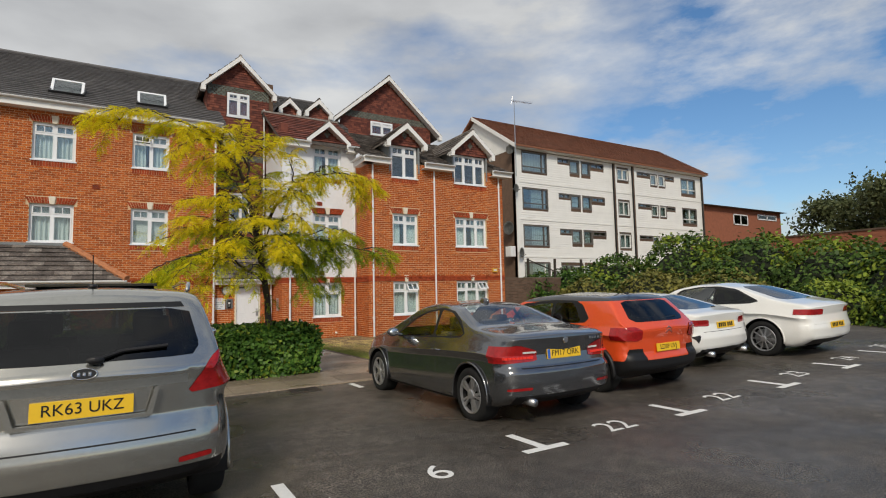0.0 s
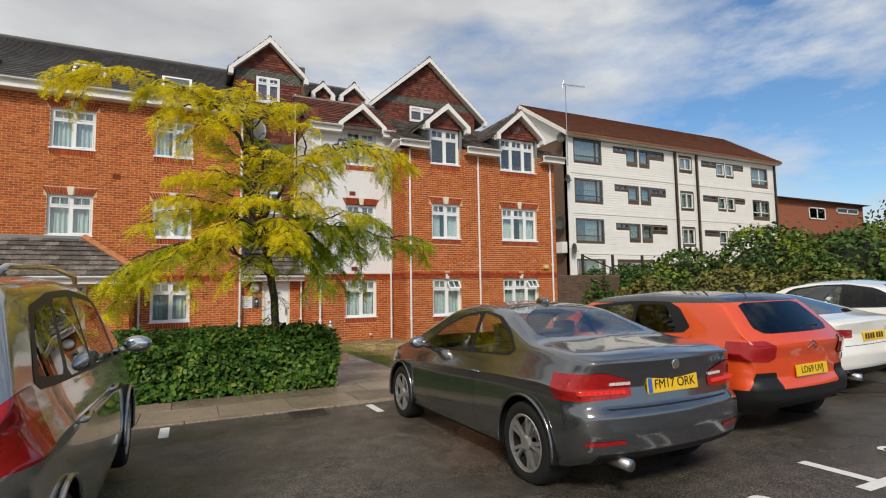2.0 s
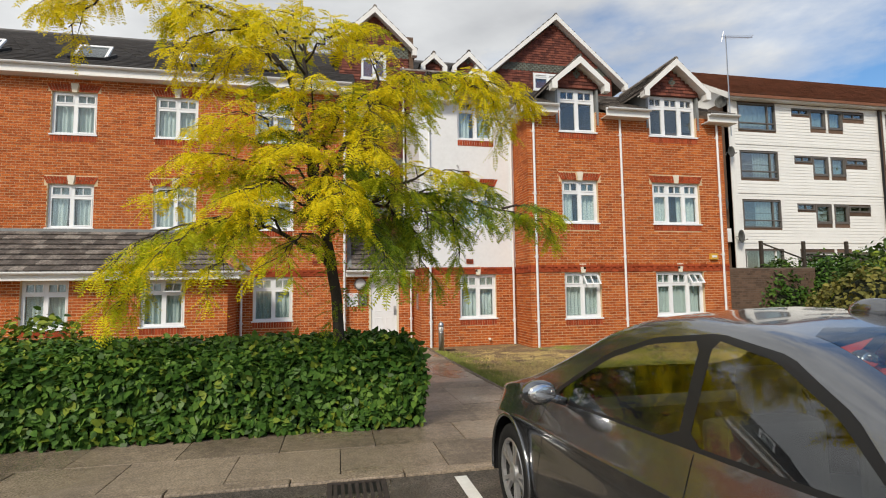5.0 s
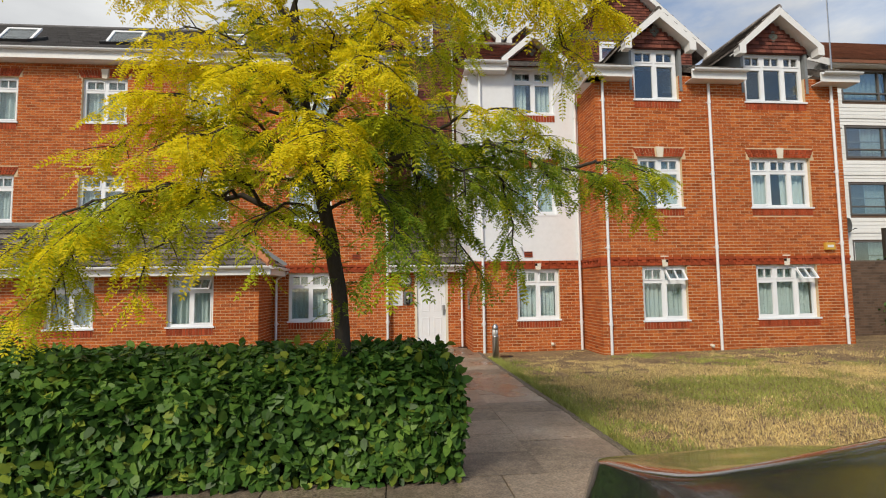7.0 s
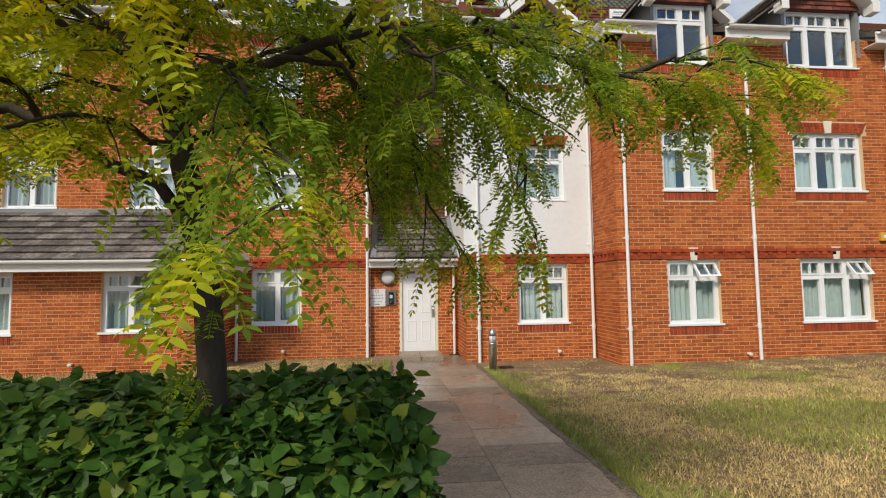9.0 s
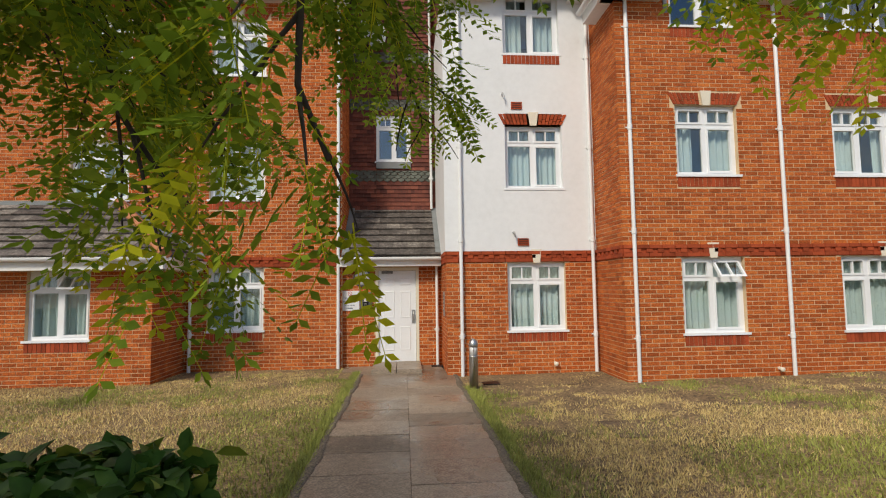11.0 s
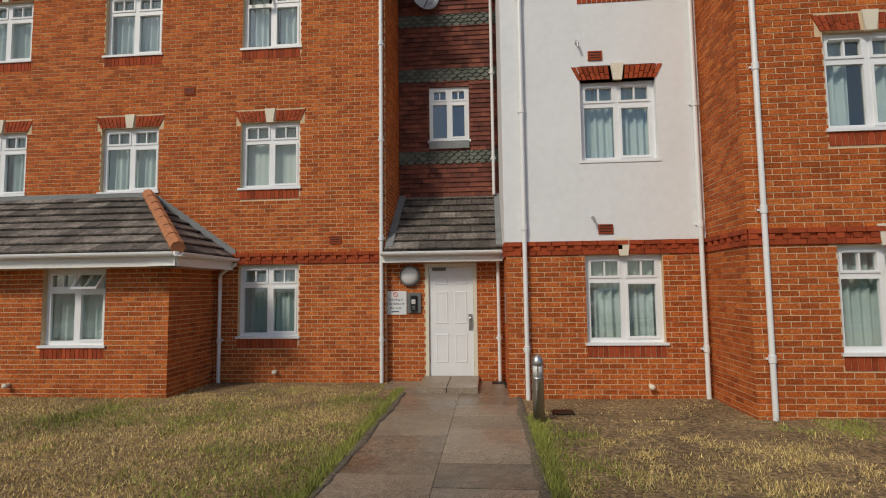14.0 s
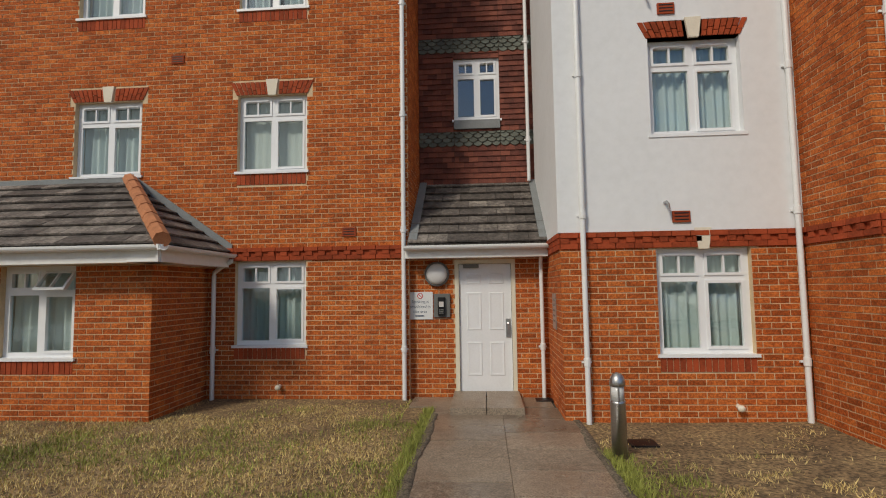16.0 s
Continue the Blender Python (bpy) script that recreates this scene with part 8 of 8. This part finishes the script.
part("coping", bm, BRICK_OLD, lwall)

wb_ = thing("apartment_building", "four-storey white weatherboarded apartment building with brown tiled roof", "building")
YB = 27.5
BW = []
for k in range(4):
    dz = -2.56 * k
    BW += [("bay", 23.22, 25.54, 9.50 + dz, 10.94 + dz), ("slot", 26.55, 27.66, 10.46 + dz, 10.80 + dz), ("tall", 27.70, 28.72, 9.76 + dz, 10.80 + dz), ("tall", 28.86, 29.84, 9.76 + dz, 10.80 + dz), ("slot", 29.88, 31.28, 10.40 + dz, 10.74 + dz)]
    BW += [("mid", 32.72, 34.08, 9.62 + dz + (0.12 if k == 0 else -0.1), 10.72 + dz)]
    BW += [("slot", 35.05, 36.62, 10.36 + dz, 10.64 + dz), ("tall", 36.66, 37.60, 9.66 + dz, 10.64 + dz), ("tall", 37.72, 38.62, 9.66 + dz, 10.64 + dz), ("slot", 38.66, 39.80, 10.32 + dz, 10.58 + dz), ("bay", 40.68, 42.72, 9.30 + dz, 10.60 + dz)]
hol = [w[1:] for w in BW]
f = south(YB)
bm = bmesh.new()
wall_mass(bm, f, 22.65, 43.7, -0.4, 11.1, hol)
part("wall", bm, BRICK_OLD, wb_)
bm = bmesh.new()
z = 0.1
BOARD = mat("white_weatherboard", (0.80, 0.80, 0.77), 0.5, var=0.07, scale=1.5, per=0.25)
while z < 10.95:
    cuts = sorted((h[0], h[1]) for h in hol if h[2] - 0.16 < z + 0.08 < h[3] + 0.10)
    u = 22.95
    for c0, c1 in cuts + [(43.5, 43.5)]:
        if c0 - u > 0.06:
            vs = [bm.verts.new(f(uu, dd, zz)) for uu in (u, c0) for dd, zz in ((0.0, z), (0.035, z), (0.016, z + 0.165), (0.0, z + 0.165))]
            for q in ((0, 1, 5, 4), (1, 2, 6, 5), (2, 3, 7, 6), (0, 3, 2, 1), (4, 5, 6, 7)):
                bm.faces.new([vs[i] for i in q])
        u = max(u, c1)
    z += 0.16
bmesh.ops.recalc_face_normals(bm, faces=bm.faces)
part("weatherboarding", bm, BOARD, wb_, "white overlapping weatherboards")
DARKFRAME = mat("dark_window_frame", (0.12, 0.11, 0.10), 0.5, var=0.2)
for kind, u0, u1, z0, z1 in BW:
    if z1 < 1.4:
        continue
    w = new("window")
    w.parent = wb_
    white = (kind in ("tall", "bay") and u0 > 35) or (z0 < 2.8 and kind != "slot")
    bm = bmesh.new()
    for a in ((u0, u0 + 0.07, z0, z1), (u1 - 0.07, u1, z0, z1), (u0 + 0.07, u1 - 0.07, z0, z0 + 0.07), (u0 + 0.07, u1 - 0.07, z1 - 0.07, z1)):
        fbox(bm, f, a[0], a[1], -0.1, 0.03, a[2], a[3])
    part("frame", bm, DARKFRAME, w)
    bm = bmesh.new()
    if kind == "bay":
        s = u1 - 0.5 if u0 < 30 else (u0 + u1) / 2
        fbox(bm, f, s, s + 0.06, -0.09, 0.01, z0 + 0.07, z1 - 0.07)
        fbox(bm, f, u0 + 0.07, u1 - 0.07, -0.085, 0.005, z0 + 0.36, z0 + 0.42)
        fbox(bm, f, u0 + 0.07, u0 + 0.12, -0.085, 0.0, z0 + 0.07, z1 - 0.07)
    elif kind == "slot":
        fbox(bm, f, (u0 + u1) / 2, (u0 + u1) / 2 + 0.04, -0.09, 0.0, z0 + 0.07, z1 - 0.07)
    else:
        for a in ((u0 + 0.07, u0 + 0.13, z0 + 0.07, z1 - 0.07), (u1 - 0.13, u1 - 0.07, z0 + 0.07, z1 - 0.07), (u0 + 0.13, u1 - 0.13, z0 + 0.07, z0 + 0.13), (u0 + 0.13, u1 - 0.13, z1 - 0.13, z1 - 0.07)):
            fbox(bm, f, a[0], a[1], -0.09, 0.008, a[2], a[3])
        if kind == "mid":
            fbox(bm, f, (u0 + u1) / 2 - 0.03, (u0 + u1) / 2 + 0.03, -0.09, 0.005, z0 + 0.13, z1 - 0.13)
    part("casement", bm, UPVC_OLD if (white or kind == "mid") else DARKFRAME, w)
    bm = bmesh.new()
    fbox(bm, f, u0 + 0.07, u1 - 0.07, -0.06, -0.05, z0 + 0.07, z1 - 0.07)
    part("pane", bm, PANE_FAR, w)
    bm = bmesh.new()
    if kind == "slot":
        fbox(bm, f, u0, u1, -0.35, -0.3, z0, z1)
        part("dark_lining", bm, GREYBOX, w)
    else:
        n = 24
        a, b = (u0 + 0.1, u1 - 0.1) if kind != "bay" else (u0 + (u1 - u0) * (0.12 if z0 > 8 else 0.4), u1 - 0.1)
        rows = [[bm.verts.new(f(a + (b - a) * i / n, -0.22 - 0.025 * math.sin(i * 1.9 + u0), zz)) for i in range(n + 1)] for zz in (z0 + 0.05, z1 - 0.05)]
        for i in range(n):
            bm.faces.new((rows[0][i], rows[0][i + 1], rows[1][i + 1], rows[1][i]))
        part("curtain", bm, CURTAIN if int(u0 * 7 + z0) % 3 else CURTAIN_W, w)
for x0, x1 in ((32.22, 32.44), (34.42, 34.64), (43.5, 43.72)):
    bm = bmesh.new()
    fbox(bm, f, x0, x1, 0.0, 0.10, -0.3, 11.0)
    part("brick_pilaster", bm, BRICK_OLD, wb_)
    bm = bmesh.new()
    tube(bm, [f(x0 - 0.03, 0.12, -0.3), f(x0 - 0.03, 0.12, 10.9)], 0.05, 8)
    part("rain_pipe", bm, BLACK, wb_)
bm = bmesh.new()
fbox(bm, f, 22.66, 22.95, 0.0, 0.06, 0, 11.0)
part("corner_board", bm, BOARD, wb_)
bm = bmesh.new()
fbox(bm, f, 22.4, 43.9, 0.0, 0.42, 11.02, 11.22)
part("eaves_board", bm, UPVC_OLD, wb_)
for dz in (0, 2.56, 5.12):
    bm = bmesh.new()
    fbox(bm, f, 22.95, 43.5, 0.03, 0.06, 8.72 - dz, 8.84 - dz)
    part("storey_board", bm, BOARD, wb_)
bm = bmesh.new()
roof_slab(bm, [(22.3, 27.0, 11.22), (44.0, 27.0, 11.22), (44.0, 32.0, 14.5), (22.3, 32.0, 14.5)], 0.15)
roof_slab(bm, [(22.3, 32.0, 14.5), (44.0, 32.0, 14.5), (44.0, 37.0, 11.22), (22.3, 37.0, 11.22)], 0.15)
bmesh.ops.recalc_face_normals(bm, faces=bm.faces)
rf = part("roof", bm, ROOFBROWN, wb_, "brown tiled pitched roof")
tile_field("roof_tiles", rf, (22.3, 27.0, 11.22), (1, 0, 0), (0, 5.0, 3.28), 21.7, math.hypot(5, 3.28), 0.42, 0.3, ROOFBROWN, 0.03)
bm = bmesh.new()
wall_mass(bm, west(22.65), 27.51, 36.6, -0.4, 11.1, [])
box(bm, 43.42, 43.7, 27.8, 36.6, -0.4, 11.1)
box(bm, 22.7, 43.6, 36.4, 36.7, -0.4, 11.1)
part("end_wall", bm, BRICK_OLD, wb_)
bm = bmesh.new()
poly_prism(bm, [(22.62, 27.3, 11.0), (22.62, 36.7, 11.0), (22.62, 32.0, 14.25)], (0.1, 0, 0))
bmesh.ops.recalc_face_normals(bm, faces=bm.faces)
part("gable_boarding", bm, BOARD, wb_)
bm = bmesh.new()
poly_prism(bm, [(43.65, 27.3, 11.0), (43.65, 36.7, 11.0), (43.65, 32.0, 14.25)], (0.1, 0, 0))
bmesh.ops.recalc_face_normals(bm, faces=bm.faces)
part("gable_boarding", bm, BOARD, wb_)
bm = bmesh.new()
poly_prism(bm, [(22.28, 26.95, 11.2), (22.28, 32.0, 14.5), (22.28, 32.0, 14.2), (22.28, 26.95, 10.9)], (0.06, 0, 0))
bmesh.ops.recalc_face_normals(bm, faces=bm.faces)
part("bargeboard", bm, UPVC_OLD, wb_)
bm = bmesh.new()
for z in (2.6, 5.15, 7.7):
    fbox(bm, south(YB), 22.96, 31.8, -0.3, -0.2, z, z + 0.05)
box(bm, 22.95, 43.4, 30.5, 30.6, -0.3, 11.0)
part("room_lining", bm, ROOM, wb_)


def dish(x, y, z, r=0.33, rz=0, m=GREYBOX, label="grey satellite dish on a bracket"):
    d = thing("satellite_dish", label, "satellite dish", (x, y, z), group="satellite dishes", rz=rz)
    bm = bmesh.new()
    seg, rings = 20, []
    for k in range(5):
        q = k / 4
        rings.append([bm.verts.new((r * q * math.cos(a), -0.1 + 0.12 * (1 - q * q), r * q * math.sin(a) * 1.1)) for a in np.linspace(0, 2 * math.pi, seg, endpoint=False)])
    for r0, r1 in zip(rings, rings[1:]):
        for i in range(seg):
            bm.faces.new((r0[i], r0[(i + 1) % seg], r1[(i + 1) % seg], r1[i]))
    bmesh.ops.solidify(bm, geom=bm.faces[:], thickness=0.012)
    part("reflector", bm, m, d, smooth=True)
    bm = bmesh.new()
    tube(bm, [(0, -0.02, -r), (0, -0.34, -r * 0.6)], 0.012, 6)
    box(bm, -0.03, 0.03, -0.4, -0.32, -r * 0.65, -r * 0.5)
    part("feed_arm", bm, GREYBOX, d)
    bm = bmesh.new()
    tube(bm, [(0, 0.05, 0), (0, 0.2, 0), (0, 0.22, -0.1)], 0.02, 6)
    part("bracket", bm, STEEL, d)


dish(22.35, 27.9, 5.6, 0.42, -70)
dish(22.7, 27.2, 3.9, 0.3, 20)
dish(22.4, 27.2, 8.2, 0.25, 10)
dish(22.35, 27.5, 10.9, 0.3, -60)
dish(3.75, 22.3, 7.6, 0.36, 35, GUTTER, "white satellite dish high on the tiled stair wall")
bx = thing("meter_box", "white meter cabinet fixed to the brick gable end", "box", (22.4, 27.9, 4.0))
bm = bmesh.new()
box(bm, -0.2, 0.2, -0.3, 0.3, -0.35, 0.35, 0.03)
part("cabinet", bm, GUTTER, bx)
bm = bmesh.new()
box(bm, -0.212, -0.2, -0.25, 0.25, -0.3, 0.3)
part("cabinet_door", bm, UPVC_OLD, bx)
ae = thing("television_aerial", "thin metal aerial mast on the gable end", "aerial", (22.2, 26.8, 8.9))
bm = bmesh.new()
tube(bm, [(0, 0, 0), (0, 0, 5.2)], 0.03, 6)
part("mast", bm, STEEL, ae)
bm = bmesh.new()
tube(bm, [(-0.25, 0, 5.1), (1.3, -0.3, 5.05)], 0.02, 5)
for k in range(9):
    x = k * 0.15
    tube(bm, [(x, -0.25 - 0.2 * x, 5.08), (x, 0.2 - 0.2 * x, 5.08)], 0.008, 4)
tube(bm, [(-0.25, 0, 4.85), (-0.1, 0, 5.4)], 0.015, 4)
part("aerial_rods", bm, STEEL, ae)

fb = thing("brick_house", "two-storey brown brick building with a grey hipped roof", "building")
bm = bmesh.new()
box(bm, 50.8, 66.0, 32.0, 44.0, -0.4, 9.7)
part("wall", bm, BRICK_FAR, fb)
bm = bmesh.new()
apex = [(55.5, 38.0, 10.9), (61.0, 38.0, 10.9)]
e = [(50.2, 31.4, 9.7), (66.6, 31.4, 9.7), (66.6, 44.6, 9.7), (50.2, 44.6, 9.7)]
vs = [bm.verts.new(p) for p in e + apex]
for q in ((0, 1, 5, 4), (1, 2, 5), (2, 3, 4, 5), (3, 0, 4), (3, 2, 1, 0)):
    bm.faces.new([vs[i] for i in q])
part("roof", bm, ROOFFAR, fb)
for u0, u1, z0, z1 in ((56.2, 59.0, 7.9, 9.1), (61.0, 65.0, 8.7, 9.3)):
    w = new("window")
    w.parent = fb
    f = south(32.0)
    bm = bmesh.new()
    for a in ((u0, u0 + 0.12, z0, z1), (u1 - 0.12, u1, z0, z1), (u0, u1, z0, z0 + 0.12), (u0, u1, z1 - 0.12, z1), ((u0 + u1) / 2 - 0.06, (u0 + u1) / 2 + 0.06, z0, z1)):
        fbox(bm, f, a[0], a[1], 0.0, 0.06, a[2], a[3])
    part("frame", bm, UPVC, w)
    bm = bmesh.new()
    fbox(bm, f, u0, u1, 0.002, 0.02, z0, z1)
    part("pane", bm, DARKGLASS, w)

# ---- small things at the entrance ----
f = south(21.2)
lamp = thing("bulkhead_lamp", "round white bulkhead lamp with grey rim, unlit", "wall lamp", (3.62, 21.19, 1.65))
bm = bmesh.new()
lathe(bm, [(0.19, 0.0), (0.19, 0.05), (0.178, 0.065), (0.16, 0.065)], (0, 0, 0), 28)
o = part("lamp_body", bm, GREYBOX, lamp)
o.matrix_local = pose(0, 0, 0, 90, 0, 0)
bm = bmesh.new()
lathe(bm, [(0.162, 0.05), (0.155, 0.085), (0.12, 0.112), (0.06, 0.126), (0.005, 0.13)], (0, 0, 0), 28)
o = part("diffuser", bm, OPAL, lamp, "opal white dome", smooth=True)
o.matrix_local = pose(0, 0, 0, 90, 0, 0)
sg = thing("notice_sign", "white wall notice forbidding smoking in this area", "sign", (3.355, 21.185, 1.17))
bm = bmesh.new()
box(bm, -0.195, 0.195, -0.006, 0.006, -0.21, 0.21, 0.003)
part("sign_board", bm, SIGNW, sg)
for s, z in (("Smoking is", 0.06), ("prohibited in", -0.015), ("this area", -0.09)):
    me = text_mesh(s, 0.062, 0.0006)
    me.materials.append(INK)
    o = part("sign_lettering", me, INK, sg)
    o.matrix_local = pose(0, -0.0075, z, 90, 0, 0)
bm = bmesh.new()
ring = [(0.04 * math.cos(a), -0.008, 0.15 + 0.04 * math.sin(a)) for a in np.linspace(0, 2 * math.pi, 24)]
tube(bm, ring, 0.0055, 5)
tube(bm, [(-0.028, -0.008, 0.178), (0.028, -0.008, 0.122)], 0.005, 5)
part("prohibition_ring", bm, REDINK, sg)
bm = bmesh.new()
box(bm, -0.05, 0.06, -0.0085, -0.006, -0.165, -0.145), box(bm, -0.075, -0.058, -0.0085, -0.006, -0.168, -0.142)
part("small_print", bm, INK, sg)
ic = thing("door_intercom", "dark grey door entry panel beside the door", "intercom", (3.69, 21.19, 1.17))
bm = bmesh.new()
box(bm, -0.125, 0.125, -0.03, 0.008, -0.18, 0.18, 0.006)
part("back_plate", bm, GREYBOX, ic)
bm = bmesh.new()
box(bm, -0.06, 0.05, -0.07, -0.03, -0.15, 0.13, 0.01)
part("handset_cover", bm, BLACK, ic)
bm = bmesh.new()
box(bm, -0.04, 0.03, -0.078, -0.07, -0.02, 0.06, 0.002)
part("display", bm, LAMP_CLEAR, ic)
bm = bmesh.new()
for i in range(3):
    for j in range(3):
        box(bm, -0.035 + i * 0.022, -0.02 + i * 0.022, -0.076, -0.07, -0.12 + j * 0.025, -0.105 + j * 0.025)
part("keypad", bm, STEEL, ic)
pl = thing("call_panel", "flat stainless steel panel on the side wall", "panel", (5.295, 20.45, 1.1))
bm = bmesh.new()
box(bm, -0.012, 0.004, -0.16, 0.16, -0.24, 0.24, 0.003)
part("steel_plate", bm, STEEL, pl)
bm = bmesh.new()
for j in range(5):
    box(bm, -0.016, -0.011, -0.09, 0.09, -0.14 + j * 0.07, -0.115 + j * 0.07)
part("buttons", bm, GREYBOX, pl)
bo = thing("bollard_light", "stainless steel bollard light on the lawn edge", "bollard", (5.60, 18.42, gz(5.6, 18.42)))
bm = bmesh.new()
lathe(bm, [(0.072, -0.05), (0.072, 0.52), (0.075, 0.54)], (0, 0, 0), 24)
part("post", bm, STEEL, bo, smooth=True)
bm = bmesh.new()
lathe(bm, [(0.06, 0.54), (0.06, 0.69)], (0, 0, 0), 24)
part("light_window", bm, OPAL, bo, "frosted light band", smooth=True)
bm = bmesh.new()
lathe(bm, [(0.073, 0.685), (0.075, 0.71), (0.066, 0.755), (0.042, 0.795), (0.006, 0.81)], (0, 0, 0), 24)
part("cap", bm, STEEL, bo, smooth=True)
for k in range(3):
    bm = bmesh.new()
    a = k * 2.094 + 0.4
    tube(bm, [(0.069 * math.cos(a), 0.069 * math.sin(a), 0.52), (0.069 * math.cos(a), 0.069 * math.sin(a), 0.71)], 0.007, 5)
    part("cage_rod", bm, STEEL, bo)


def air_brick(f, u, z, m=BRICK_DARK):
    a = thing("air_brick", "terracotta air brick with slots", "vent", group="air bricks")
    bm = bmesh.new()
    fbox(bm, f, u - 0.105, u + 0.105, 0.0, 0.024, z - 0.07, z + 0.07)
    part("grille_body", bm, m, a)
    bm = bmesh.new()
    for k in range(3):
        fbox(bm, f, u - 0.085, u + 0.085, 0.0245, 0.027, z - 0.045 + k * 0.04, z - 0.030 + k * 0.04)
    part("slots", bm, BLACK, a)


fw = south(YW - 0.022)
air_brick(fw, 6.77, 2.27), air_brick(fw, 6.70, 4.93)
air_brick(south(YL), 2.28, 2.32), air_brick(south(YL), -0.55, 5.2)
for u, z in ((6.58, 2.45), (6.42, 5.15)):
    p = thing("overflow_pipe", "short bent overflow pipe in the render", "pipe", group="overflow pipes")
    bm = bmesh.new()
    tube(bm, [fw(u, 0, z), fw(u, 0.07, z), fw(u + 0.01, 0.10, z - 0.03), fw(u + 0.02, 0.10, z - 0.1)], 0.018, 8)
    part("pipe", bm, STEEL, p)
al = thing("alarm_box", "small yellow alarm box high on the brick wall", "alarm", (14.05, YE - 0.01, 2.33))
bm = bmesh.new()
box(bm, -0.13, 0.13, -0.07, 0.005, -0.09, 0.09, 0.01)
part("housing", bm, mat("alarm_yellow", (0.62, 0.36, 0.05), 0.5, var=0.1), al)
bm = bmesh.new()
box(bm, -0.08, 0.08, -0.075, -0.068, -0.03, 0.03)
part("label_plate", bm, SIGNW, al)
for u, yv in ((7.33, YW), (10.85, YE), (1.2, YL), (-2.6, YP)):
    p = thing("gas_terminal", "small pale vent terminal low on the wall", "vent", group="low wall vents")
    bm = bmesh.new()
    f5 = south(yv)
    tube(bm, [f5(u, 0, -0.02), f5(u, 0.08, -0.03)], 0.03, 8)
    lump(bm, f5(u, 0.09, -0.03), (0.045, 0.03, 0.04))
    part("cowl", bm, STONE, p)
gl = thing("gully_cover", "black gully cover by the downpipe", "drain", (5.95, 18.9, gz(6, 18.9) + 0.012))
bm = bmesh.new()
box(bm, -0.14, 0.14, -0.12, 0.12, -0.05, 0.008, 0.004)
part("cover", bm, BLACK, gl)
gl = thing("gully_cover", "black gully cover by the downpipe", "drain", (5.17, 20.95, gz(5, 20.9) + 0.022))
bm = bmesh.new()
box(bm, -0.12, 0.12, -0.1, 0.1, -0.05, 0.008, 0.004)
part("cover", bm, BLACK, gl)
